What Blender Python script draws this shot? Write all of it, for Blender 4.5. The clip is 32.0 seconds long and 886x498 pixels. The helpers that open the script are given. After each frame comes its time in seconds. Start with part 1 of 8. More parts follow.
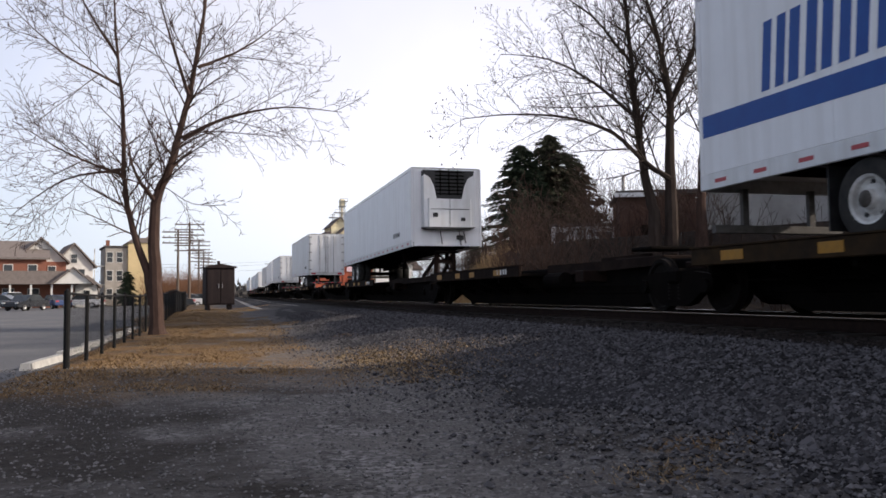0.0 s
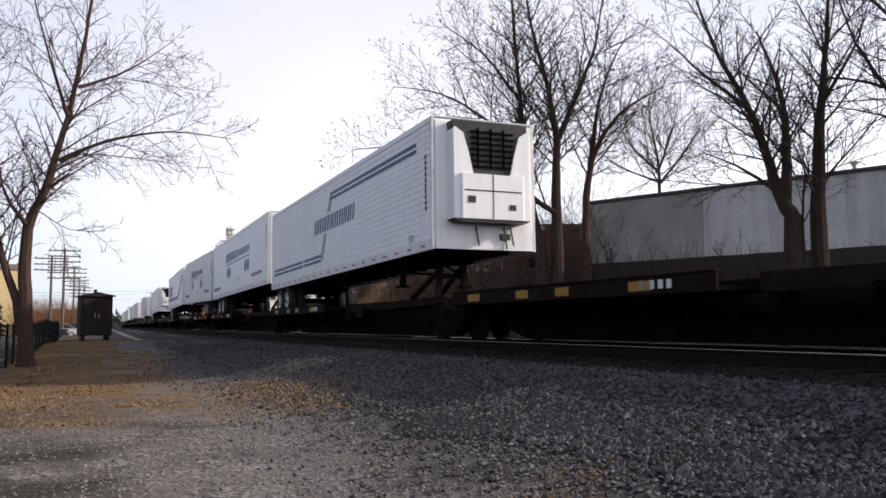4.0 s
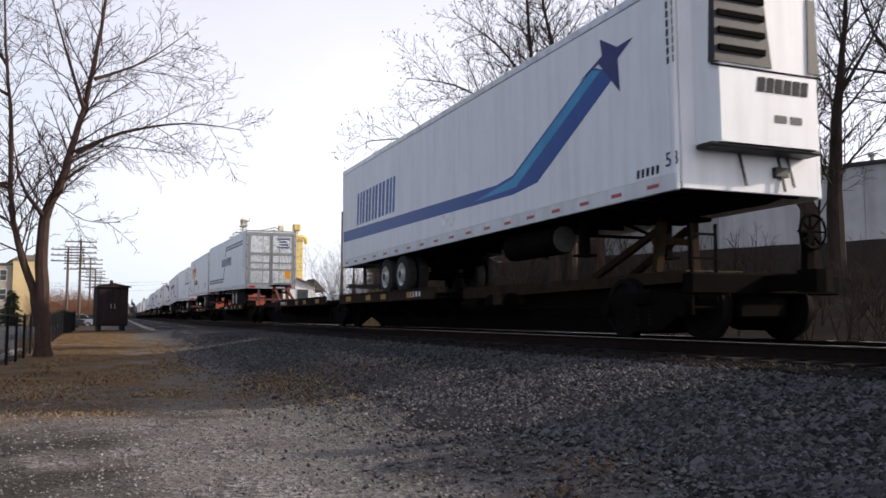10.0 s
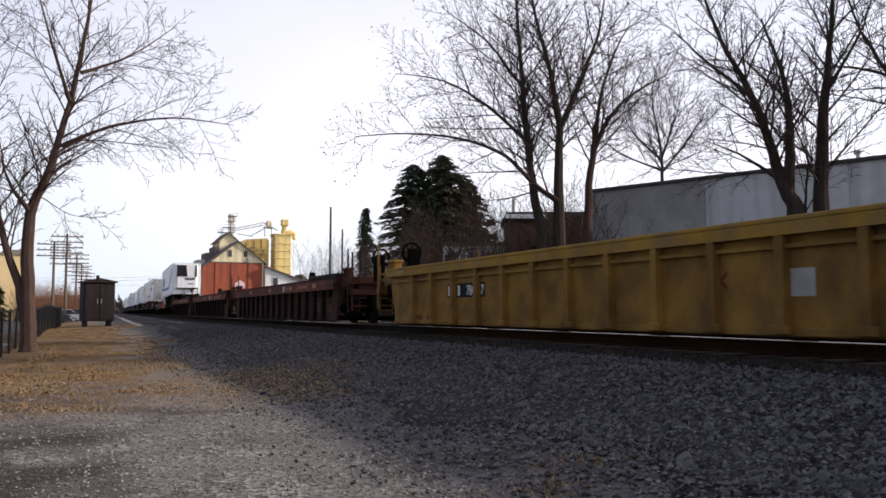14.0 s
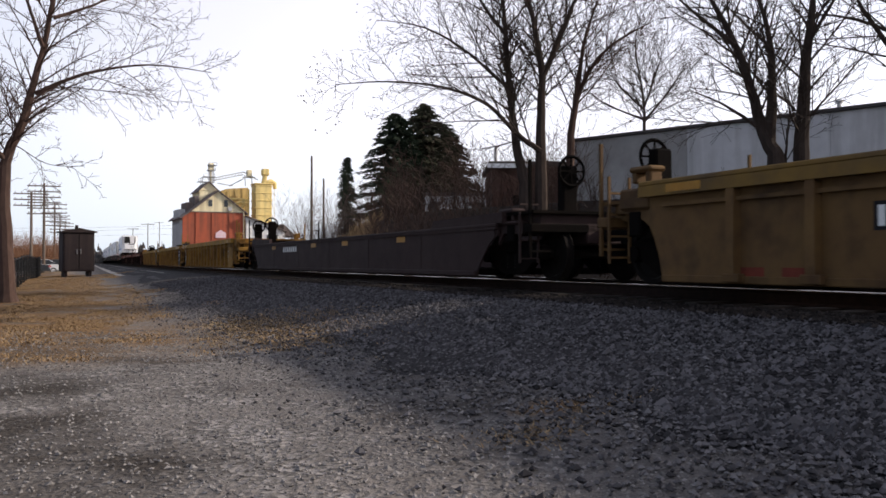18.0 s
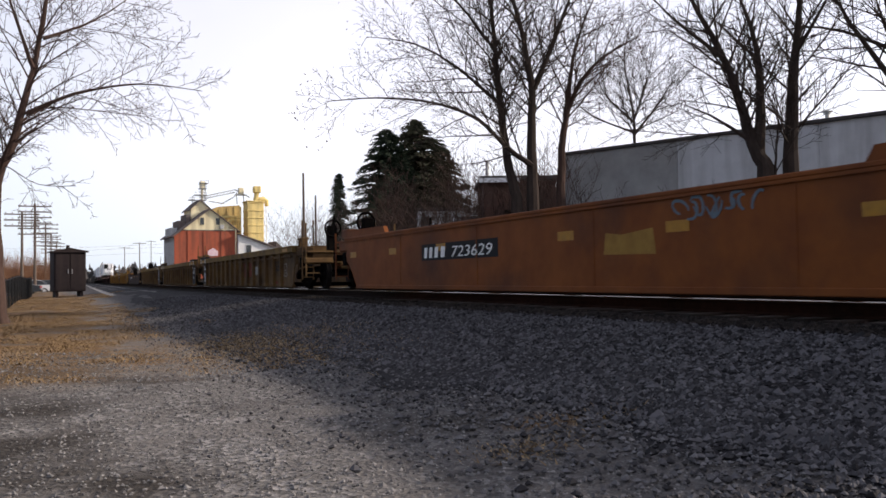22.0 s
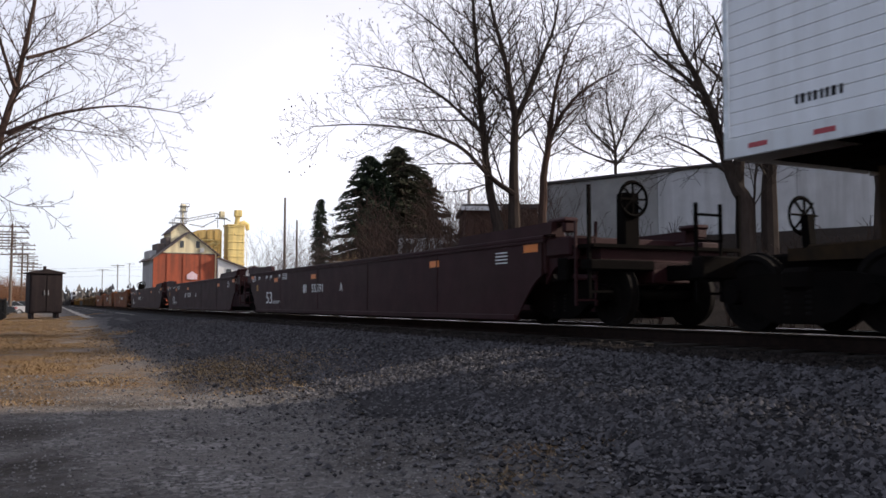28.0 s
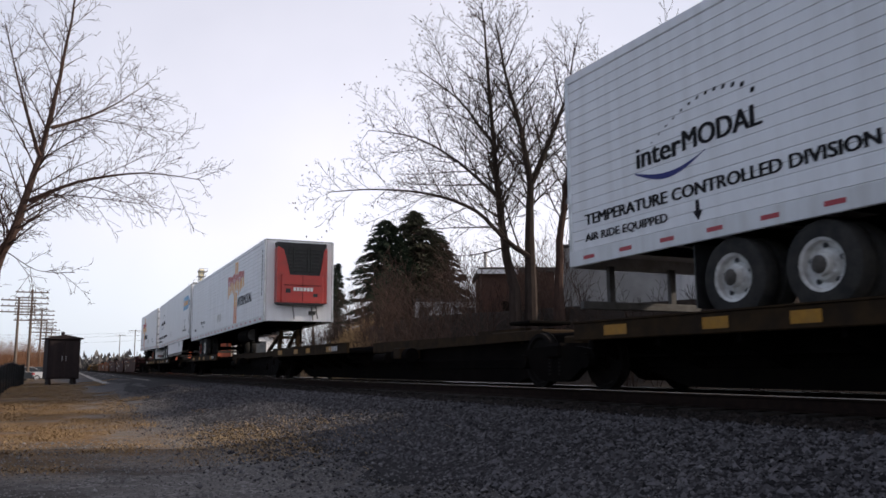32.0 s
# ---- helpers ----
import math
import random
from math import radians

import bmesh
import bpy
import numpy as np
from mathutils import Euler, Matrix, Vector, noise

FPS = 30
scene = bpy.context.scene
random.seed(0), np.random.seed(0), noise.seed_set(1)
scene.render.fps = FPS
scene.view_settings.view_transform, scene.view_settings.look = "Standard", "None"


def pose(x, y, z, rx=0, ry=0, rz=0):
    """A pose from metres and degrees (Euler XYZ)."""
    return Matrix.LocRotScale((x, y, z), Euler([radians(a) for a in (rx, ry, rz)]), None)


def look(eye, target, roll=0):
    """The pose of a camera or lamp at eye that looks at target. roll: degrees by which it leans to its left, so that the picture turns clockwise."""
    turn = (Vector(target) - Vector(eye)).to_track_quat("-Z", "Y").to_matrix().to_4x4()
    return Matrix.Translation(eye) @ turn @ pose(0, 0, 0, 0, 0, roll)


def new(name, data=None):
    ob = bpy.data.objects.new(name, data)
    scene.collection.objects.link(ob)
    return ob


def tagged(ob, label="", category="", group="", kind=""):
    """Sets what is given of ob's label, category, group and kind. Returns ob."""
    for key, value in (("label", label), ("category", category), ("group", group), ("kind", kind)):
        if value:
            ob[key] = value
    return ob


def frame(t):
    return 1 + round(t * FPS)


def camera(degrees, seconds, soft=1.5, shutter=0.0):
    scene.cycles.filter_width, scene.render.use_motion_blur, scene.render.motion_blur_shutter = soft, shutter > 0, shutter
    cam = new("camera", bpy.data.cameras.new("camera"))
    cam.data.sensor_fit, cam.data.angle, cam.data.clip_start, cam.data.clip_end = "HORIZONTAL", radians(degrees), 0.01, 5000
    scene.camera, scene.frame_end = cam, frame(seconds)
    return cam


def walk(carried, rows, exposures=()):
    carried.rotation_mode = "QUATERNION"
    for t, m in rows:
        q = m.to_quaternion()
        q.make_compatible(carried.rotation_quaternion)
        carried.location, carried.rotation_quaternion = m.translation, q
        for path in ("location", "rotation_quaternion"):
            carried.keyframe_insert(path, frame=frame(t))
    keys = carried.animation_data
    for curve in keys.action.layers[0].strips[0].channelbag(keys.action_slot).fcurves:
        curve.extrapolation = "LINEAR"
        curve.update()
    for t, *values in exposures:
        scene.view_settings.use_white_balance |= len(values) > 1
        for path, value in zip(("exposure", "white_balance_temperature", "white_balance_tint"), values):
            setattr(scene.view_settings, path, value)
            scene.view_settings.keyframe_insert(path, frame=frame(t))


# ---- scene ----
import functools

# The camera stands on the lot beside the line, hand-held: it only turns.
# World: y runs along the near track, x to the far side of it, z up from the lot.
EYE = Vector((0.0, 0.0, 1.17))
cam = camera(55.5, 32.0, soft=1.6, shutter=0.06)


def aim(heading, tilt, lean):
    h, p = radians(heading), radians(tilt)
    way = Vector((math.sin(h) * math.cos(p), math.cos(h) * math.cos(p), math.sin(p)))
    return look(EYE, EYE + way, lean)


EXPOSURES = [(0.0, 0.05, 6500, 14), (28.0, 0.05, 6500, 14), (29.0, -0.08, 6500, 14), (32.0, -0.08, 6500, 14)]
# seconds; heading from +y to the right, tilt, lean (degrees)
walk(cam, [
    (0.0, aim(16.94, 3.08, -0.5)), (0.5, aim(17.28, 3.4, -0.6)), (1.0, aim(17.63, 3.55, -0.71)), (1.5, aim(19.24, 3.97, -0.55)),
    (2.0, aim(22.94, 5.31, -0.47)), (2.5, aim(24.51, 5.43, -0.04)), (3.0, aim(24.66, 5.42, -0.23)), (3.5, aim(24.7, 5.23, -0.3)),
    (5.5, aim(23.3, 5.16, 0.11)), (6.0, aim(23.55, 5.19, 0.15)), (6.5, aim(23.65, 4.96, -0.08)), (7.0, aim(23.74, 4.76, -0.1)),
    (7.5, aim(23.81, 4.59, -0.25)), (8.0, aim(23.76, 4.55, -0.31)), (8.5, aim(23.54, 4.66, -0.16)), (9.0, aim(23.5, 4.62, -0.12)),
    (9.5, aim(23.67, 4.46, -0.44)), (10.0, aim(23.5, 4.58, -0.08)), (10.5, aim(23.52, 4.31, -0.15)), (11.0, aim(23.52, 3.95, -0.14)),
    (11.5, aim(23.51, 3.80, -0.22)), (12.0, aim(23.50, 3.71, -0.16)), (12.5, aim(23.64, 3.82, -0.01)), (13.0, aim(23.92, 3.86, 0.16)),
    (13.5, aim(24.18, 4.07, 0.07)), (14.0, aim(24.29, 4.29, -0.00)), (14.5, aim(24.31, 4.39, 0.12)), (15.0, aim(24.47, 0.27, -0.12)),
    (15.5, aim(25.08, 0.17, -0.14)), (17.5, aim(25.47, 1.29, 0.06)), (18.0, aim(25.52, 0.86, -0.1)), (18.5, aim(25.48, 1.17, -0.21)),
    (19.0, aim(25.61, 1.25, -0.46)), (19.5, aim(25.66, 1.35, -0.76)), (20.0, aim(25.77, 1.5, -1.06)), (20.5, aim(25.66, 1.46, -1.17)),
    (21.0, aim(25.66, 1.59, -1.18)), (21.5, aim(25.82, 1.82, -0.99)), (22.0, aim(26.03, 1.88, -0.88)), (22.5, aim(26.04, 2.01, -0.81)),
    (23.0, aim(25.9, 2.51, -0.62)), (23.5, aim(26.06, 2.42, -0.66)), (24.0, aim(26.26, 2.09, -1.13)), (24.5, aim(26.41, 2.1, -1.0)),
    (25.0, aim(26.45, 2.18, -0.97)), (25.5, aim(26.57, 2.29, -0.85)), (27.5, aim(26.68, 2.81, -0.65)), (28.0, aim(27.33, 3.72, -0.02)),
    (28.5, aim(26.6, 8.27, 1.59)), (29.0, aim(26.18, 8.93, 1.57)), (29.5, aim(26.2, 8.35, 0.86)), (30.0, aim(26.17, 8.27, 0.53)),
    (30.5, aim(26.18, 7.83, -0.32)), (31.0, aim(26.22, 7.83, -0.36)), (31.5, aim(26.24, 7.93, -0.19)), (32.0, aim(26.22, 8.05, -0.23)),
], EXPOSURES)

# ---------------------------------------------------------------- light
SUN_EL, SUN_AZ = 24.0, 107.0          # degrees; azimuth clockwise from +y
world = bpy.data.worlds.new("world")
scene.world = world
world.use_nodes = True
wt = world.node_tree
sky = wt.nodes.new("ShaderNodeTexSky")
sky.sky_type = "NISHITA"
sky.sun_disc = False
sky.sun_elevation = radians(SUN_EL)
sky.sun_rotation = radians(SUN_AZ)
sky.air_density, sky.dust_density, sky.ozone_density = 1.0, 1.6, 1.0
# thin high haze: the blue is veiled with white, most of all low in the sky
wtc = wt.nodes.new("ShaderNodeTexCoord")
wsep = wt.nodes.new("ShaderNodeSeparateXYZ")
wt.links.new(wtc.outputs["Generated"], wsep.inputs[0])
wramp = wt.nodes.new("ShaderNodeValToRGB")
for wp, wv in ((0.0, 0.62), (0.12, 0.94), (0.36, 0.84), (0.60, 0.42), (1.0, 0.12)):
    we = wramp.color_ramp.elements.new(wp) if wp not in (0.0, 1.0) else wramp.color_ramp.elements[int(wp)]
    we.position, we.color = wp, (wv, wv, wv, 1)
wt.links.new(wsep.outputs["Z"], wramp.inputs[0])
wno = wt.nodes.new("ShaderNodeTexNoise")
wno.inputs["Scale"].default_value, wno.inputs["Detail"].default_value = 2.2, 5.0
wt.links.new(wtc.outputs["Generated"], wno.inputs["Vector"])
wmul = wt.nodes.new("ShaderNodeMath")
wmul.operation = "MULTIPLY_ADD"
wt.links.new(wno.outputs["Fac"], wmul.inputs[0])
wmul.inputs[1].default_value, wmul.inputs[2].default_value = 0.3, -0.15
wadd = wt.nodes.new("ShaderNodeMath")
wadd.operation, wadd.use_clamp = "ADD", True
wt.links.new(wramp.outputs[0], wadd.inputs[0])
wt.links.new(wmul.outputs[0], wadd.inputs[1])
wmix = wt.nodes.new("ShaderNodeMixRGB")
wt.links.new(wadd.outputs[0], wmix.inputs[0])
wt.links.new(sky.outputs[0], wmix.inputs[1])
wcol = wt.nodes.new("ShaderNodeValToRGB")
wcol.color_ramp.elements[0].color, wcol.color_ramp.elements[1].color = (0.70, 0.80, 0.91, 1), (1.0, 0.975, 1.03, 1)
wcol.color_ramp.elements[1].position = 0.15
wt.links.new(wsep.outputs["Z"], wcol.inputs[0])
wgain = wt.nodes.new("ShaderNodeVectorMath")
wgain.operation = "SCALE"
wt.links.new(wcol.outputs[0], wgain.inputs[0])
# the haze scatters forward: brighter towards the sun's side of the sky, dimmer away from it
wdot = wt.nodes.new("ShaderNodeVectorMath")
wdot.operation = "DOT_PRODUCT"
wt.links.new(wtc.outputs["Generated"], wdot.inputs[0])
wdot.inputs[1].default_value = (math.sin(radians(SUN_AZ)), math.cos(radians(SUN_AZ)), 0.0)
wfwd = wt.nodes.new("ShaderNodeMapRange")
wfwd.interpolation_type = "SMOOTHSTEP"
wfwd.inputs["From Min"].default_value, wfwd.inputs["From Max"].default_value = -1.0, -0.05
wfwd.inputs["To Min"].default_value, wfwd.inputs["To Max"].default_value = 0.33 * 15.8, 15.8
wt.links.new(wdot.outputs["Value"], wfwd.inputs["Value"])
wt.links.new(wfwd.outputs[0], wgain.inputs["Scale"])
# and bluer away from it
wblue = wt.nodes.new("ShaderNodeMapRange")
wblue.interpolation_type = "SMOOTHSTEP"
wblue.inputs["From Min"].default_value, wblue.inputs["From Max"].default_value = -0.95, -0.1
wt.links.new(wdot.outputs["Value"], wblue.inputs["Value"])
wtone = wt.nodes.new("ShaderNodeMixRGB")
wtone.inputs[1].default_value, wtone.inputs[2].default_value = (0.80, 0.95, 1.16, 1), (1, 1, 1, 1)
wt.links.new(wblue.outputs[0], wtone.inputs[0])
wtint = wt.nodes.new("ShaderNodeVectorMath")
wtint.operation = "MULTIPLY"
wt.links.new(wgain.outputs[0], wtint.inputs[0])
wt.links.new(wtone.outputs[0], wtint.inputs[1])
wt.links.new(wtint.outputs[0], wmix.inputs[2])
bg = wt.nodes["Background"]
bg.inputs["Strength"].default_value = 0.11
wt.links.new(wmix.outputs[0], bg.inputs["Color"])
sun = new("sun", bpy.data.lights.new("sun", "SUN"))
sun.data.energy, sun.data.angle, sun.data.color = 5.0, radians(1.8), (1.0, 0.9, 0.76)
_e, _a = radians(SUN_EL), radians(SUN_AZ)
sun.matrix_world = look((60, -30, 60), Vector((60, -30, 60)) - Vector((math.sin(_a) * math.cos(_e), math.cos(_a) * math.cos(_e), math.sin(_e))))

# ---------------------------------------------------------------- materials
MATS = {}


def mat(name, a, b=None, scale=3.0, rough=0.6, metal=0.0, bump=0.0, bscale=40.0, dirt=None, dscale=1.2, damount=0.5,
        streak=False, vary=0.0, stretch=(1, 1, 1), glow=0.0, rspread=0.1, world_space=False, spec=None):
    """A node material: two colours mixed by fine noise, dirt by broad noise (streaked down where asked), bump, gloss spread."""
    if name in MATS:
        return MATS[name]
    m = bpy.data.materials.new(name)
    m.use_nodes = True
    nt = m.node_tree
    bs = nt.nodes["Principled BSDF"]
    N, L = nt.nodes.new, nt.links.new
    b = b or tuple(c * 0.8 for c in a)
    tc = N("ShaderNodeTexCoord")
    mp = N("ShaderNodeMapping")
    mp.inputs["Scale"].default_value = stretch
    if world_space:
        ge = N("ShaderNodeNewGeometry")
        L(ge.outputs["Position"], mp.inputs["Vector"])
    else:
        L(tc.outputs["Object"], mp.inputs["Vector"])
    n1 = N("ShaderNodeTexNoise")
    n1.inputs["Scale"].default_value, n1.inputs["Detail"].default_value, n1.inputs["Roughness"].default_value = scale, 8.0, 0.65
    L(mp.outputs[0], n1.inputs["Vector"])
    r1 = N("ShaderNodeValToRGB")
    r1.color_ramp.elements[0].position, r1.color_ramp.elements[1].position = 0.35, 0.68
    r1.color_ramp.elements[0].color, r1.color_ramp.elements[1].color = (*a, 1), (*b, 1)
    L(n1.outputs["Fac"], r1.inputs[0])
    col = r1.outputs[0]
    if dirt:
        mp2 = N("ShaderNodeMapping")
        mp2.inputs["Scale"].default_value = (3.0, 3.0, 0.22) if streak else (1, 1, 1)
        L(mp.outputs[0], mp2.inputs["Vector"])
        n2 = N("ShaderNodeTexNoise")
        n2.inputs["Scale"].default_value, n2.inputs["Detail"].default_value = dscale, 6.0
        L(mp2.outputs[0], n2.inputs["Vector"])
        r2 = N("ShaderNodeValToRGB")
        r2.color_ramp.elements[0].position, r2.color_ramp.elements[1].position = (0.42, 0.68) if streak else (0.45, 0.75)
        r2.color_ramp.elements[1].color = (damount, damount, damount, 1)
        L(n2.outputs["Fac"], r2.inputs[0])
        mx = N("ShaderNodeMixRGB")
        L(r2.outputs[0], mx.inputs[0])
        L(col, mx.inputs[1])
        mx.inputs[2].default_value = (*dirt, 1)
        col = mx.outputs[0]
    if vary:
        oi = N("ShaderNodeObjectInfo")
        hs = N("ShaderNodeHueSaturation")
        ml = N("ShaderNodeMath")
        ml.operation = "MULTIPLY_ADD"
        L(oi.outputs["Random"], ml.inputs[0])
        ml.inputs[1].default_value, ml.inputs[2].default_value = 2 * vary, 1 - vary
        L(ml.outputs[0], hs.inputs["Value"])
        L(col, hs.inputs["Color"])
        col = hs.outputs[0]
    L(col, bs.inputs["Base Color"])
    rr = N("ShaderNodeMapRange")
    rr.inputs["To Min"].default_value, rr.inputs["To Max"].default_value = max(0.02, rough - rspread), min(1, rough + rspread)
    L(n1.outputs["Fac"], rr.inputs["Value"])
    L(rr.outputs[0], bs.inputs["Roughness"])
    bs.inputs["Metallic"].default_value = metal
    # dusty, rough, dark surfaces have hardly any sheen
    bs.inputs["Specular IOR Level"].default_value = spec if spec is not None else (0.12 if rough >= 0.6 and not metal else (0.3 if rough >= 0.4 else 0.5))
    if bump:
        n3 = N("ShaderNodeTexNoise")
        n3.inputs["Scale"].default_value, n3.inputs["Detail"].default_value = bscale, 6.0
        L(mp.outputs[0], n3.inputs["Vector"])
        bp = N("ShaderNodeBump")
        bp.inputs["Strength"].default_value, bp.inputs["Distance"].default_value = min(1.0, bump), 0.02
        L(n3.outputs["Fac"], bp.inputs["Height"])
        L(bp.outputs[0], bs.inputs["Normal"])
    if glow:
        bs.inputs["Emission Color"].default_value, bs.inputs["Emission Strength"].default_value = (*a, 1), glow
    MATS[name] = m
    return m


WHITE = mat("trailer_white", (0.86, 0.865, 0.88), (0.82, 0.825, 0.84), 2.0, 0.4, dirt=(0.5, 0.48, 0.45), dscale=1.6, damount=0.2, streak=True, bump=0.05, bscale=6)
GREYWHITE = mat("trailer_grey_white", (0.74, 0.75, 0.76), (0.68, 0.69, 0.695), 2.0, 0.45, dirt=(0.42, 0.39, 0.35), dscale=1.4, damount=0.35, streak=True, bump=0.05, bscale=6)
ALU = mat("aluminium", (0.62, 0.62, 0.62), (0.5, 0.5, 0.5), 6.0, 0.38, 0.85, dirt=(0.25, 0.23, 0.2), dscale=3, damount=0.5)
STEEL_POL = mat("polished_steel", (0.75, 0.74, 0.72), (0.6, 0.59, 0.57), 5.0, 0.22, 1.0, bump=0.15, bscale=9)
STEEL_DULL = mat("dull_steel", (0.42, 0.42, 0.42), (0.32, 0.32, 0.32), 8.0, 0.45, 0.8)
BLACKP = mat("black_plastic", (0.02, 0.02, 0.022), (0.035, 0.035, 0.035), 9.0, 0.5)
# underframe near black: the deep shade below the cars is in its colour
DARK = mat("shade_dark_underframe", (0.0035, 0.003, 0.0028), (0.006, 0.005, 0.0045), 6.0, 0.95, spec=0.03, dirt=(0.014, 0.010, 0.008), dscale=2.0, damount=0.4, bump=0.2, bscale=30)
RUBBER = mat("tyre_rubber", (0.025, 0.025, 0.025), (0.05, 0.047, 0.043), 7.0, 0.85, bump=0.2, bscale=40)
RIMW = mat("white_wheel", (0.72, 0.72, 0.7), (0.5, 0.48, 0.45), 9.0, 0.5, dirt=(0.2, 0.17, 0.14), dscale=5, damount=0.7)
RIMR = mat("red_wheel", (0.24, 0.040, 0.022), (0.15, 0.028, 0.018), 9.0, 0.6, dirt=(0.04, 0.026, 0.022), dscale=5, damount=0.9)
RIMO = mat("orange_wheel", (0.46, 0.10, 0.022), (0.32, 0.07, 0.02), 9.0, 0.55, dirt=(0.08, 0.04, 0.028), dscale=5, damount=0.8)
REDL = mat("red_reflector", (0.45, 0.04, 0.05), (0.35, 0.03, 0.04), 20, 0.35)
WHT = mat("white_marking", (0.78, 0.78, 0.76), (0.65, 0.65, 0.63), 12, 0.5)
FADEW = mat("faded_white_paint", (0.34, 0.33, 0.31), (0.22, 0.21, 0.20), 14, 0.7)
BLUE = mat("blue_vinyl", (0.008, 0.06, 0.27), (0.010, 0.08, 0.32), 3, 0.4)
LBLUE = mat("light_blue_vinyl", (0.03, 0.25, 0.50), (0.05, 0.35, 0.60), 2, 0.4)
NAVY = mat("navy_vinyl", (0.010, 0.014, 0.12), (0.014, 0.018, 0.15), 3, 0.4)
INDIGO = mat("indigo_vinyl", (0.012, 0.018, 0.14), (0.016, 0.022, 0.17), 3, 0.4)
BLACKV = mat("black_vinyl", (0.010, 0.010, 0.012), (0.017, 0.016, 0.018), 8, 0.65)
NREDV = mat("red_vinyl", (0.46, 0.03, 0.03), (0.52, 0.045, 0.03), 3, 0.4)
NYEL = mat("yellow_vinyl", (0.75, 0.31, 0.02), (0.8, 0.38, 0.03), 3, 0.4)
NORANGE = mat("orange_vinyl", (0.66, 0.17, 0.025), (0.72, 0.21, 0.03), 3, 0.4)
REFRED = mat("red_fibreglass", (0.48, 0.03, 0.02), (0.42, 0.026, 0.018), 4, 0.35, dirt=(0.25, 0.04, 0.03), dscale=2, damount=0.5)
YELR = mat("yellow_reflector", (0.36, 0.17, 0.010), (0.28, 0.13, 0.010), 14, 0.5, dirt=(0.2, 0.12, 0.03), dscale=6, damount=0.5)
SPINE = mat("spine_car_brown", (0.016, 0.009, 0.007), (0.010, 0.007, 0.006), 5.0, 0.85, dirt=(0.038, 0.025, 0.018), dscale=2.0, damount=0.45, bump=0.15, bscale=25, spec=0.06)
SPINEY = mat("spine_car_ochre", (0.042, 0.026, 0.013), (0.026, 0.017, 0.010), 5.0, 0.8, dirt=(0.02, 0.015, 0.012), dscale=2.5, damount=0.7, bump=0.15, bscale=25, spec=0.06)
WELLRED = mat("well_oxide_red", (0.165, 0.036, 0.022), (0.11, 0.027, 0.018), 4.0, 0.7, dirt=(0.05, 0.022, 0.016), dscale=1.0, damount=0.8, bump=0.1, bscale=20)
WELLREDD = mat("well_dark_red", (0.050, 0.019, 0.014), (0.032, 0.013, 0.010), 3.0, 0.8, dirt=(0.065, 0.034, 0.024), dscale=1.3, damount=0.75, vary=0.12, bump=0.1, bscale=20, spec=0.08)
WELLYEL = mat("well_yellow", (0.26, 0.140, 0.030), (0.17, 0.086, 0.022), 1.8, 0.7, dirt=(0.055, 0.030, 0.015), dscale=1.5, damount=0.85, vary=0.10, bump=0.1, bscale=20)
WELLYEL2 = mat("well_dirty_yellow", (0.130, 0.076, 0.029), (0.082, 0.046, 0.022), 2.0, 0.75, dirt=(0.028, 0.018, 0.013), dscale=1.5, damount=0.9, vary=0.12, bump=0.1, bscale=20)
WELLORA = mat("well_orange", (0.20, 0.062, 0.014), (0.14, 0.042, 0.013), 2.0, 0.65, dirt=(0.062, 0.026, 0.016), dscale=0.7, damount=0.9, bump=0.08, bscale=20)
WELLMAR = mat("well_maroon", (0.036, 0.010, 0.012), (0.024, 0.008, 0.009), 2.0, 0.6, dirt=(0.035, 0.018, 0.015), dscale=0.8, damount=0.6, bump=0.06, bscale=20, spec=0.12)
WELLBRN = mat("well_brown", (0.036, 0.022, 0.021), (0.026, 0.017, 0.016), 2.0, 0.7, dirt=(0.04, 0.027, 0.024), dscale=0.8, damount=0.6, bump=0.06, bscale=20, spec=0.1)
# wheel colour lowered likewise, undercar shade included
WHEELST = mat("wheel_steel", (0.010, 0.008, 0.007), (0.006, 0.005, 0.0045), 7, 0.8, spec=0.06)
RAIL = mat("rail_head", (0.62, 0.60, 0.58), (0.5, 0.48, 0.46), 8, 0.16, 1.0)
RAILW = mat("rail_web_rust", (0.022, 0.014, 0.011), (0.013, 0.009, 0.008), 9, 0.9, bump=0.1, spec=0.05)
TIE = mat("tie_wood", (0.016, 0.014, 0.012), (0.028, 0.023, 0.02), 9, 0.9, stretch=(0.3, 3, 3), vary=0.3, bump=0.4, bscale=30)


